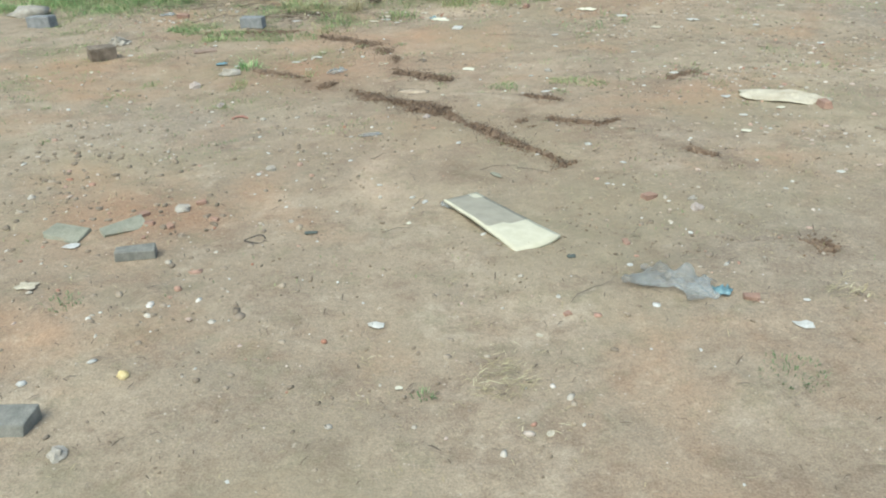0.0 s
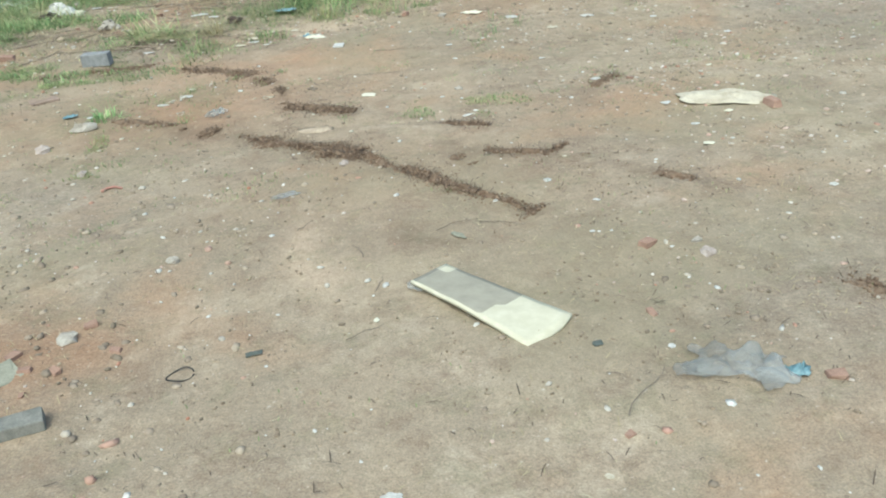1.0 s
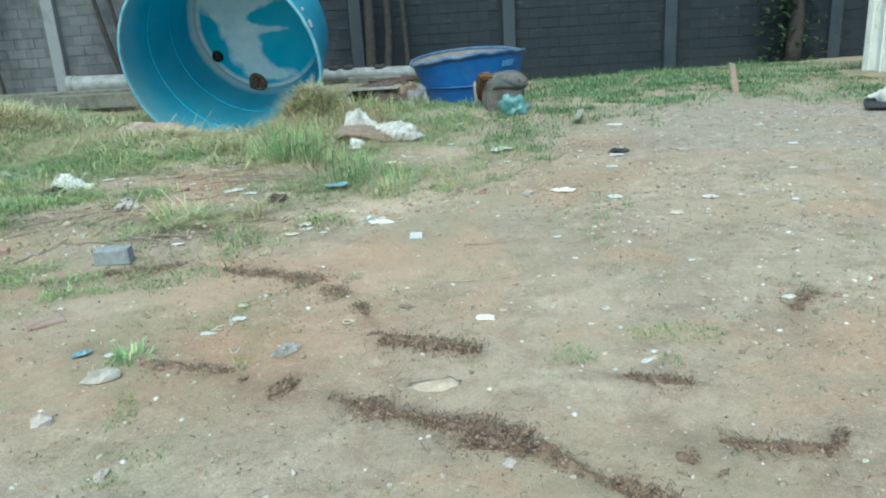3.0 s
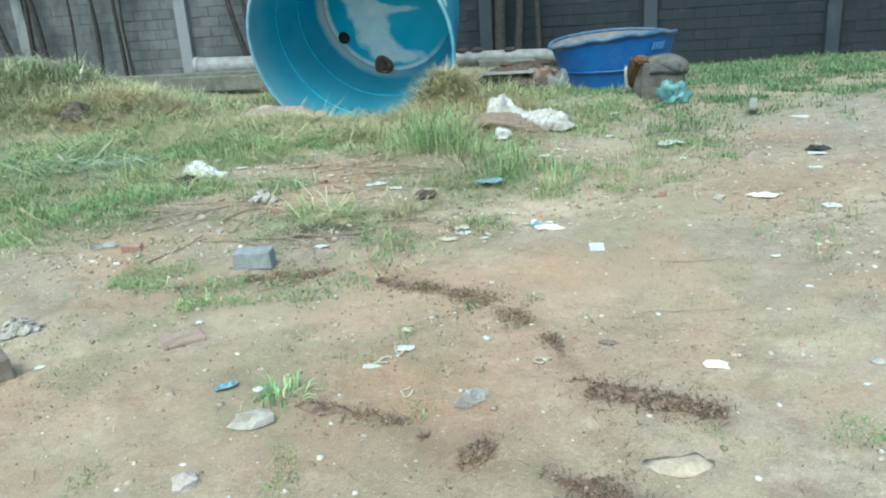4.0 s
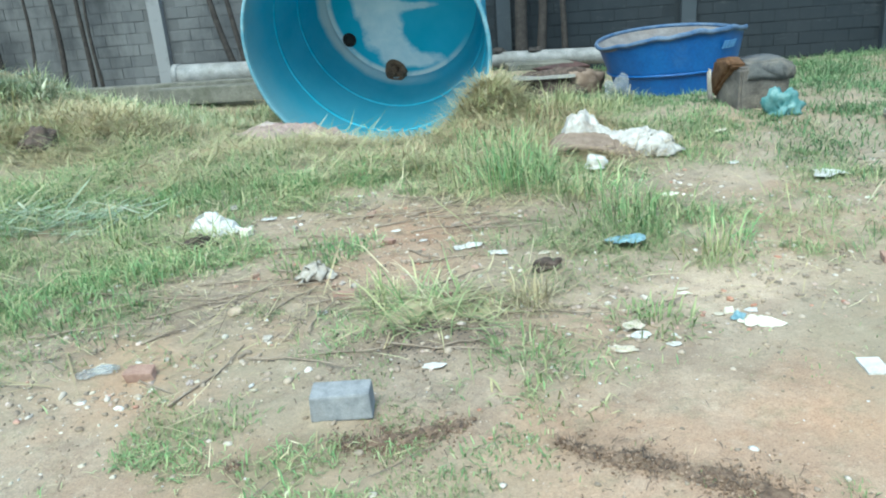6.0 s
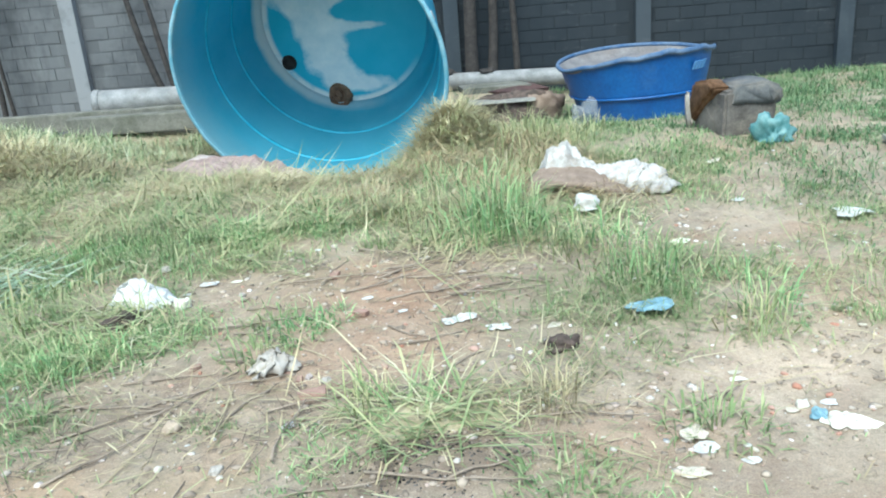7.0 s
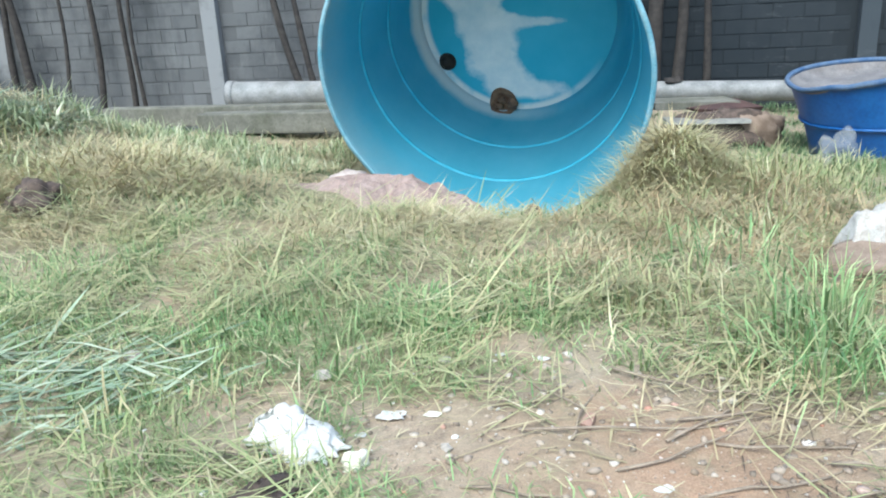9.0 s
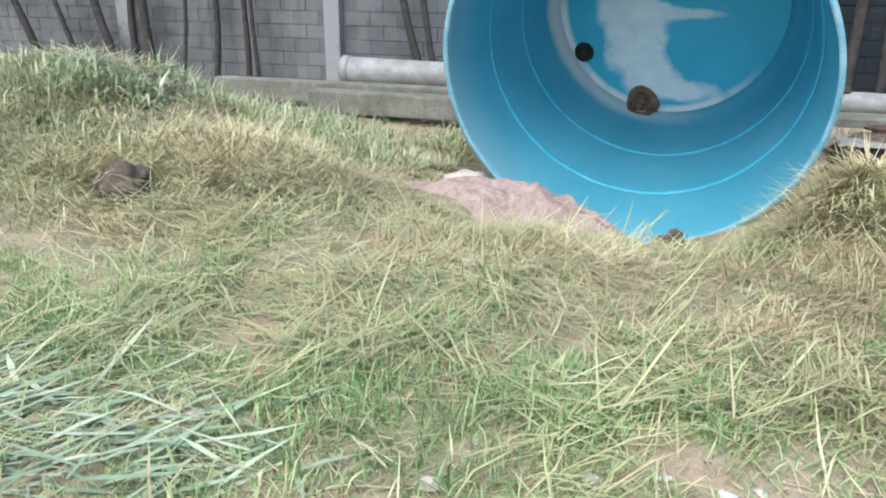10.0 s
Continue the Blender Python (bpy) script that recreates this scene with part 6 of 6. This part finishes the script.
lay("plastic_scrap", crumpled_bm(0.21, 0.13, 0.035, 26, 11, 9), M_BLUEBAG, -0.17, 9.23, -8, "pale blue plastic sheet lying in grass", "litter", "coloured scraps", 0.03, False)
lay("plastic_scrap", crumpled_bm(0.10, 0.07, 0.03, 27), M_SHEET, -0.51, 8.29, 20, "pale cream plastic scrap in grass", "litter", "coloured scraps", 0.012, False)
lay("plastic_scrap", crumpled_bm(0.08, 0.06, 0.03, 28), M_BLUEBAG, -0.02, 8.28, 50, "pale blue plastic scrap on bare earth", "litter", "coloured scraps", 0.004, False)
lay("plastic_scrap", crumpled_bm(0.16, 0.09, 0.05, 29), M_FILM, -2.80, 8.47, 15, "greyish plastic scrap on bare earth", "litter", "coloured scraps", 0.004, False)
lay("plastic_scrap", draped_bm(0.19, 0.14, [(0.0, 0.01), (0.3, 0.06), (0.7, 0.07), (1.0, 0.01)], 30, 0.003, 26, 18, 0.7, 0.5), M_STONE, -1.88, 9.28, 15, "grey crumpled plastic bag on earth", "litter", "coloured scraps")
lay("plastic_net", crumpled_bm(0.16, 0.10, 0.06, 31, 12, 9), M_FILM, -0.78, 6.10, 40, "bluish grey net scrap on bare earth", "litter", "coloured scraps", 0.0, False)
lay("plastic_strap", tube_bm([(-0.05, 0, 0.006), (-0.02, 0.02, 0.01), (0.02, 0.012, 0.012), (0.05, -0.02, 0.006)], [0.007] * 4, 6), M_RED, -1.29, 4.96, 15, "faded red plastic strap on earth", "litter")
lay("plastic_scrap", crumpled_bm(0.06, 0.025, 0.012, 32), M_DARKSCRAP, -0.58, 3.14, 5, "dark plastic scrap on bare earth", "litter", "dark scraps", 0.002, False)
lay("plastic_scrap", crumpled_bm(0.035, 0.025, 0.010, 33), M_DARKSCRAP, 0.52, 2.83, 5, "dark plastic scrap on bare earth", "litter", "dark scraps", 0.002, False)
lay("tin_can", bag_bm(0.15, 0.10, 0.06, 34, 3, 0.8), M_ROOT, -0.68, 9.05, 0, "blackened crushed can in grass", "can", "", 0.01)
lay("rubber_lump", bag_bm(0.19, 0.12, 0.07, 35, 4, 0.8), M_ROOT, -2.57, 10.00, 20, "dark rubber lump at the edge of grass", "litter", "", 0.01)
lay("plastic_bag", draped_bm(0.36, 0.20, [(0.0, 0.01), (0.18, 0.08), (0.36, 0.10), (0.55, 0.075), (0.8, 0.06), (1.0, 0.005)], 37, 0.004, 40, 22, 0.4, 0.5), M_WHITE, -2.50, 10.33, -40, "crumpled white plastic bag at the edge of grass", "bag", "", 0.0)
lay("plastic_bag", bag_bm(0.10, 0.06, 0.05, 38, 3, 0.6), M_CREAM, -2.30, 10.16, 30, "yellowish plastic bag end beside grass", "bag", "", 0.0)
lay("plastic_bag", bag_bm(0.28, 0.24, 0.22, 39, 4, 1.0), M_TEAL, 2.38, 11.93, 0, "crumpled teal plastic bag beside a torn seat", "bag", "", 0.0)
lay("plastic_bag", bag_bm(0.32, 0.24, 0.24, 40, 4, 0.8), M_FILM, 1.62, 14.0, 0, "clear plastic bag in grass before a tank", "bag", "", 0.02)
lay("plastic_bag", bag_bm(0.17, 0.13, 0.10, 41, 3, 0.7), M_WHITE, 0.26, 10.91, 0, "small white plastic bag in grass", "bag", "", 0.01)
lay("wire_ring", tube_bm([(0.045 * math.cos(a), 0.035 * math.sin(a), 0.008 + 0.006 * math.sin(2 * a)) for a in np.linspace(0, 6.0, 18)], [0.0025] * 18, 5), M_BLACK, -0.82, 3.10, 10, "thin rusty wire ring on bare earth", "wire", "", 0.0)


lay("plastic_scrap", draped_bm(0.17, 0.13, [(0.0, 0.01), (0.4, 0.06), (0.7, 0.045), (1.0, 0.005)], 171, 0.003, 24, 16, 0.7, 0.5), M_STONE, -2.86, 7.22, 15, "crumpled grey foil scrap on bare earth", "litter", "grey scraps", 0.0, False)
lay("paper_chip", shard_bm(0.06, 0.045, 172), M_WHITE, -2.61, 6.78, 10, "small pale paper chip on bare earth", "litter", "pale chips", 0.002, False)
for i, (x, y, turn) in enumerate([(-1.10, 6.50, 20), (-1.02, 6.58, 110), (-0.44, 6.38, -15), (-1.02, 6.22, 60)]):
    loop = [(0.034 * math.cos(a) * (1 + 0.3 * math.sin(3 * a + i)), 0.022 * math.sin(a), 0.005 + 0.006 * (1 + math.sin(2 * a + i))) for a in np.linspace(0, 5.2, 14)]
    lay("plastic_strap", tube_bm(loop, [0.0035] * 14, 5), M_SHEET, x, y, turn, "pale curled plastic strap on bare earth", "litter", "pale straps", 0.0)
lay("dead_leaf", crumpled_bm(0.075, 0.03, 0.02, 173), M_BROWNBLOCK, -0.12, 6.49, -20, "dark curled dead leaf on bare earth", "leaf", "", 0.002, False)


# twigs: x, y, length, heading
TWIGS_NEAR = [(0.56, 2.56, 0.27, 42), (-0.1, 3.46, 0.14, 70), (-0.14, 3.74, 0.12, 100), (-0.34, 4.08, 0.1, 40), (-0.2, 3.15, 0.15, 20), (0.3, 3.85, 0.2, 12), (0.5, 3.8, 0.22, -20), (0.35, 6.75, 0.4, -8), (0.65, 7.3, 0.38, -4), (1.9, 7.75, 0.5, 12), (-2.2, 9.15, 0.45, 35), (-2.45, 9.05, 0.5, 12), (-2.0, 9.0, 0.4, 50), (-1.7, 8.95, 0.45, 5), (-1.3, 10.22, 0.9, -4), (-0.9, 10.25, 0.7, 6), (-1.6, 7.55, 0.3, 25)]
TWIGS_FAR = [(-2.75, 9.2, 0.6, 0), (-2.0, 7.55, 0.3, 40), (-0.3, 8.5, 0.3, 20), (-2.6, 9.55, 0.5, 20), (-1.1, 10.45, 0.55, -35), (-1.25, 10.05, 0.5, 15), (-0.85, 10.0, 0.6, -20), (-1.5, 10.35, 0.35, 60), (-0.65, 9.8, 0.45, -30), (-1.05, 9.85, 0.5, 8), (-1.6, 10.55, 0.4, -60), (-0.9, 10.6, 0.4, 40), (-1.9, 10.7, 0.45, -40), (-2.3, 9.35, 0.4, -10), (-1.85, 8.75, 0.4, 70), (-2.5, 8.8, 0.4, 40), (-2.9, 9.35, 0.5, -15)]
STALK_DICE = random.Random(77)
TWIGS_MORE = [(STALK_DICE.uniform(-3.0, -0.7), STALK_DICE.uniform(8.15, 10.3), STALK_DICE.uniform(0.25, 0.6), STALK_DICE.gauss(-12, 38)) for _ in range(26)]
for i, (x, y, length, head) in enumerate(TWIGS_NEAR + TWIGS_FAR + TWIGS_MORE):
    r = random.Random(700 + i)
    pts = [(length * (k / 6 - 0.5), 0.03 * length * math.sin(k * 0.9 + i) + r.uniform(-0.004, 0.004), 0.008 + r.uniform(0, 0.012)) for k in range(7)]
    thick = 0.0022 if y < 8 else 0.006
    lay("twig", tube_bm(pts, [thick * (1 - 0.09 * k) for k in range(7)], 6), M_BROWNBLOCK if y < 8 else M_WOOD_PALE, x, y, head, "thin dark twig on bare earth" if y < 8 else "dry brown stalk lying on earth", "twig", "twigs")


# ---- the sacking, the torn seat and other larger litter ----
M_SACK = speckled("white woven sacking", (0.33, 0.32, 0.295), (0.50, 0.49, 0.465), 17, 0.8, 0.8, 0.2, 0, (0.20, 0.155, 0.12))


def arch_bm(length, deep, tall, seed):
    """A thick mat bent up into a lopsided arch, hollow beneath."""
    bm = bmesh.new()
    rows = []
    for j in range(13):
        row = []
        for i in range(31):
            u, v = i / 30, j / 12 * 2 - 1
            z = tall * math.sin(math.pi * u ** 0.6) ** 1.2 * (1 - 0.25 * u) + 0.02 + 0.012 * noise.noise(Vector((u * 5, v * 2, seed)))
            row.append(bm.verts.new(((u - 0.5) * length, v * deep / 2 * (1 + 0.12 * noise.noise(Vector((u * 3, v, seed + 4)))), z + 0.03 * v)))
        rows.append(row)
    for a, b in zip(rows, rows[1:]):
        for i in range(30):
            bm.faces.new((a[i], a[i + 1], b[i + 1], b[i]))
    ret = bmesh.ops.extrude_face_region(bm, geom=list(bm.faces))
    for v in ret["geom"]:
        if isinstance(v, bmesh.types.BMVert):
            v.co.z -= 0.045
    return bm


def make_sacking():
    s = base("sacking", pose(0.56, 11.38, land_at(0.56, 11.38), 0, 0, -24), "white sack draped over a brown soaked cushion in grass", "sack")
    ob = part("cushion", arch_bm(0.84, 0.28, 0.135, 61), M_BROWNCLOTH, s, "brown soaked cushion bent into an arch", True)
    ob.matrix_basis = pose(-0.10, -0.10, 0.0, 0, 0, 4)
    ob = part("sack", draped_bm(0.90, 0.36, [(0.0, 0.06), (0.10, 0.24), (0.24, 0.27), (0.36, 0.18), (0.48, 0.12), (0.62, 0.13), (0.80, 0.15), (0.92, 0.09), (1.0, 0.02)], 62, crease=0.42), M_SACK, s, "crumpled dirty white sack", True)
    ob.matrix_basis = pose(0.0, 0.08, 0.0, 0, 0, -8)
    ob = part("sack_end", draped_bm(0.34, 0.34, [(0.0, 0.05), (0.25, 0.14), (0.6, 0.13), (1.0, 0.01)], 63, nx=30, crease=0.42), M_SACK, s, "crumpled white sack end", True)
    ob.matrix_basis = pose(0.36, -0.06, 0.0, 0, 0, -30)
    return s


make_sacking()


def slab_bm(outline, deep, seed, rough=0.015):
    """An upright outline (x, z) given depth, then rounded and roughened."""
    bm = bmesh.new()
    face = bm.faces.new([bm.verts.new((x, -deep / 2, z)) for x, z in outline])
    ret = bmesh.ops.extrude_face_region(bm, geom=[face])
    for v in ret["geom"]:
        if isinstance(v, bmesh.types.BMVert):
            v.co.y += deep
    bmesh.ops.bevel(bm, geom=list(bm.edges), offset=0.025, segments=3, affect="EDGES")
    bmesh.ops.triangulate(bm, faces=list(bm.faces))
    bmesh.ops.subdivide_edges(bm, edges=[e for e in bm.edges if e.calc_length() > 0.06], cuts=2)
    for v in bm.verts:
        v.co += noise.noise_vector(v.co * 6 + Vector((seed, 0, 0))) * rough
    return bm


M_SEATFACE = speckled("brown-grey worn vinyl", (0.068, 0.061, 0.054), (0.122, 0.111, 0.100), 6, 0.75, 0.5, 0.3, 0, (0.26, 0.23, 0.19))


def make_seat():
    """A seat block: grey cover on the front, the cover torn off one side along a slant."""
    s = base("torn_seat", pose(2.44, 12.55, land_at(2.44, 12.45) - 0.04, 0, 0, -8), "torn grey vinyl seat with ginger stuffing showing", "seat")
    part("cover", slab_bm([(-0.26, 0.0), (0.20, 0.0), (0.23, 0.28), (0.19, 0.42), (0.0, 0.45), (-0.25, 0.41)], 0.64, 1, 0.014), M_SEATFACE, s, "brownish grey vinyl cover")
    ob = part("stuffing", slab_bm([(0.31, 0.07), (0.31, 0.44), (-0.06, 0.49), (-0.22, 0.45), (-0.12, 0.36)], 0.16, 2, 0.026), M_FUR, s, "ginger stuffing", True)
    ob.matrix_basis = pose(-0.22, 0, 0, 0, 0, 90)
    ob = part("flap", slab_bm([(-0.24, 0.30), (0.14, 0.26), (0.25, 0.32), (0.23, 0.45), (0.10, 0.50), (-0.18, 0.46)], 0.42, 4, 0.022), M_GREYCLOTH, s, "dark grey folded cover flap", True)
    ob.matrix_basis = pose(0.02, -0.13, 0)
    ob = part("side_board", slab_bm([(-0.015, 0.0), (0.015, 0.0), (-0.015, 0.36), (-0.05, 0.33)], 0.09, 3, 0.010), M_STONE, s, "worn pale side panel", True)
    ob.matrix_basis = pose(-0.30, 0.32, 0.01)
    return s


make_seat()


def make_pink_heap():
    """A low crusted heap, steep towards the yard, its top sloping down along its length."""
    a, q = np.meshgrid(np.linspace(0, 2 * math.pi, 97), np.linspace(0, 1, 34))
    c, s = math.cos(math.radians(-25)), math.sin(math.radians(-25))
    k = 1 + 0.16 * (lattice_noise(3 + 1.5 * np.cos(a), 3 + 1.5 * np.sin(a), 1.6, 4) - 0.5)
    U, V = 1.30 * q * k * np.cos(a), 0.60 * q * k * np.sin(a)
    X, Y = -2.05 + U * c - V * s, 14.50 + U * s + V * c
    Z = -0.165 - 0.125 * U - 0.42 * q ** 3.2 + 0.12 * (lattice_noise(X, Y, 3.5, 2) - 0.5) + 0.09 * (lattice_noise(X, Y, 9, 3) - 0.5) + 0.035 * (lattice_noise(X, Y, 30, 5) - 0.5)
    me = grid_mesh("earth_mound", X, Y, Z)
    me.materials.append(M_PINK)
    return tagged(new("earth_mound", me), "low heap of pinkish rubble earth against a tank", "earth heap")


make_pink_heap()
lay("stone", stone_bm(0.34, 0.35, 81), M_PINKSTONE, -2.42, 15.02, 10, "grey stone wedged beside a tank mouth", "stone", "", 0.10)
lay("rubber_lump", bag_bm(0.28, 0.14, 0.12, 182, 4, 0.7), M_ROOT, -0.85, 14.55, 10, "dark rubber lump under a tank mouth", "litter", "", 0.10)
lay("stone", stone_bm(0.13, 1.0, 183), M_TILE, -1.66, 14.62, 30, "small brown upright stone before a tank mouth", "stone", "", 0.16)
lay("root_clump", bag_bm(0.40, 0.30, 0.20, 82, 4, 0.6), M_ROOT, -4.42, 13.3, 0, "dark earthy root clump lying in cut grass", "root clump", "", 0.03)
tuft(-4.40, 13.28, 260, 0.24, 0.16, 0.9, M_TWIGBIT, 171, "dark root fibres of an earthy clump", 0.006)
lay("plank", box_bm(0.55, 0.07, 0.025, 0.004, 0, 0.006, 83), M_GREENSTONE, 2.90, 11.15, 62, "greenish weathered plank leaning in grass", "plank", "", 0.05, False)
leaning = new("plank", from_bm("plank", box_bm(0.10, 0.03, 0.46, 0.004, -0.03, 0.006, 84), M_TILE))
leaning.matrix_world = pose(5.33, 11.72, land_at(5.33, 11.72), -30, 22, 15)
tagged(leaning, "short pale weathered plank leaning in grass", "plank")
lay("sack", drape_bm(0.55, 0.34, 0.22, 85), M_WHITE, 6.20, 9.950, -30, "dirty white sack slumped at a container foot", "sack", "", 0.0)
lay("metal_sheet", box_bm(0.80, 0.35, 0.008, 0.002, 0, 0.012, 86), M_BLACK, 6.05, 9.68, -35, "dark flat metal sheet lying in grass", "sheet", "", 0.03, False)
lay("rubber_scrap", crumpled_bm(0.20, 0.10, 0.06, 87), M_BLACK, 2.50, 9.30, 10, "dark rubber scrap beside a white scrap", "litter", "", 0.0, False)
for i, (x, y, w, turn, mat) in enumerate([(1.25, 15.8, 0.8, -15, M_DARKBLOCK), (1.6, 16.1, 0.7, 20, M_RUSTDARK), (1.35, 16.4, 0.9, -5, M_CONCRETE)]):
    lay("broken_board", box_bm(w, 0.4, 0.05, 0.006, 0, 0.03, 90 + i), mat, x, y, turn, "broken dark board on rubble by the wall", "board", "broken boards", 0.30 + 0.04 * i, False)
for i, (x, z) in enumerate([(0.9, 0.17), (1.15, 0.17), (1.75, 0.16)]):
    ob = new("leaf_litter", from_bm("leaf_litter", bag_bm(0.26, 0.2, 0.07, 95 + i, 3, 0.6), M_WOOD, True))
    ob.matrix_world = pose(x, 19.50 - 0.26 * (x + 4.14), 0.11 - 0.02 * (x + 4.14) + 0.115)
    tagged(ob, "dark dead leaves lying on a pipe", "leaf litter", "leaf litter")


# ---- poles leaning on the wall: foot along the wall, lean sideways, radius ----
POLES = [(-9.2, -0.30, 0.07), (-8.55, -0.20, 0.045), (-7.78, -0.22, 0.075), (-7.5, -0.04, 0.06), (-7.15, -0.16, 0.08), (-6.77, 0.02, 0.035), (-6.3, 0.05, 0.055), (-5.8, 0.05, 0.05), (-5.6, 0.02, 0.035), (-2.95, -0.24, 0.06), (-2.75, -0.22, 0.05), (1.72, -0.03, 0.11), (1.98, 0.03, 0.08), (9.7, 0.05, 0.16)]
for i, (x, lean, rad) in enumerate(POLES):
    r = random.Random(800 + i)
    foot = Vector((x, wall_y(x) - 0.42, land_at(x, wall_y(x) - 0.42) - 0.05))
    pts = [(lean * z + 0.05 * math.sin(z * 1.7 + i), 0.13 * z / 2.6 + 0.02 * math.sin(z * 2 + i), z) for z in np.linspace(0, 2.7, 10)]
    ob = new("wooden_pole", from_bm("wooden_pole", tube_bm(pts, [rad * (1.05 - 0.045 * k + r.uniform(-0.05, 0.05)) for k in range(10)], 9), M_WOOD, True))
    ob.matrix_world = Matrix.Translation(foot)
    tagged(ob, "dark weathered wooden pole leaning on the wall", "pole", "poles by the wall")
foot = Vector((2.36, wall_y(2.36) - 0.4, -0.55))
ob = new("wooden_pole", from_bm("wooden_pole", tube_bm([(0.02 * math.sin(z * 2), 0.12 * z / 2.6, z) for z in np.linspace(0, 2.8, 9)], [0.06 - 0.003 * k for k in range(9)], 9), M_WOOD, True))
ob.matrix_world = Matrix.Translation(foot)
tagged(ob, "dark wooden pole leaning on the wall", "pole", "poles by the wall")


def make_creeper(x, n, seed):
    """Dark leaves climbing over the wall."""
    r = np.random.default_rng(seed)
    fx = x + r.normal(0, 0.35, n)
    z = r.uniform(-0.5, 2.2, n)
    P = np.stack([fx, wall_y(fx) - 0.16 - 0.3 * r.random(n), z], -1)
    me = blades_mesh("creeper", P, 0.13 * (0.5 + r.random(n)), 0.07 * (0.5 + r.random(n)), r.uniform(3.6, 5.8, n), r.uniform(0.6, 2.2, n), r.uniform(0, 0.8, n), M_CREEPER)
    return tagged(new("creeper", me), "dark green creeper hanging on the wall", "creeper", kind="stuff")


M_CREEPER = leafy("dark creeper leaves", [(0.0, (0.025, 0.045, 0.022)), (0.7, (0.045, 0.075, 0.035)), (1.0, (0.075, 0.12, 0.05))])
make_creeper(9.6, 500, 5)

for i, (x, y, n, tall, spread) in enumerate([(7.35, 8.55, 260, 0.5, 0.45), (7.05, 8.0, 220, 0.42, 0.4), (7.6, 7.9, 220, 0.5, 0.5), (6.3, 9.55, 120, 0.22, 0.3), (6.35, 8.85, 120, 0.18, 0.25)]):
    tuft(x, y, n, tall, spread, 0.5, M_BRIGHT, 130 + i, "rank green weeds beside rusted scrap", 0.018)
for i, (x, y, w, turn, tilt) in enumerate([(6.55, 8.25, 0.9, -62, 14), (6.45, 8.0, 0.6, -20, -10), (6.6, 7.8, 0.8, 40, 6)]):
    ob = new("plank", from_bm("plank", box_bm(w, 0.10, 0.035, 0.004, 0, 0.008, 140 + i), M_WOOD_PALE))
    ob.matrix_world = pose(x, y, land_at(x, y) + 0.08, 0, tilt, turn)
    tagged(ob, "broken brown plank leaning on scrap wood", "plank", "scrap planks")

lay("debris_mound", bag_bm(1.1, 0.8, 0.40, 150, 4, 0.5), M_ROOT, 1.45, 15.9, -12, "dark rubble heap between tank and pipe", "rubble")
lay("debris_mound", bag_bm(0.7, 0.5, 0.34, 151, 4, 0.5), M_BROWNCLOTH, 1.75, 15.75, 10, "brown earth and rubble heap beside a blue tank", "rubble")

# ---- the wall's pieces ----
make_wall_blocks(WALL)
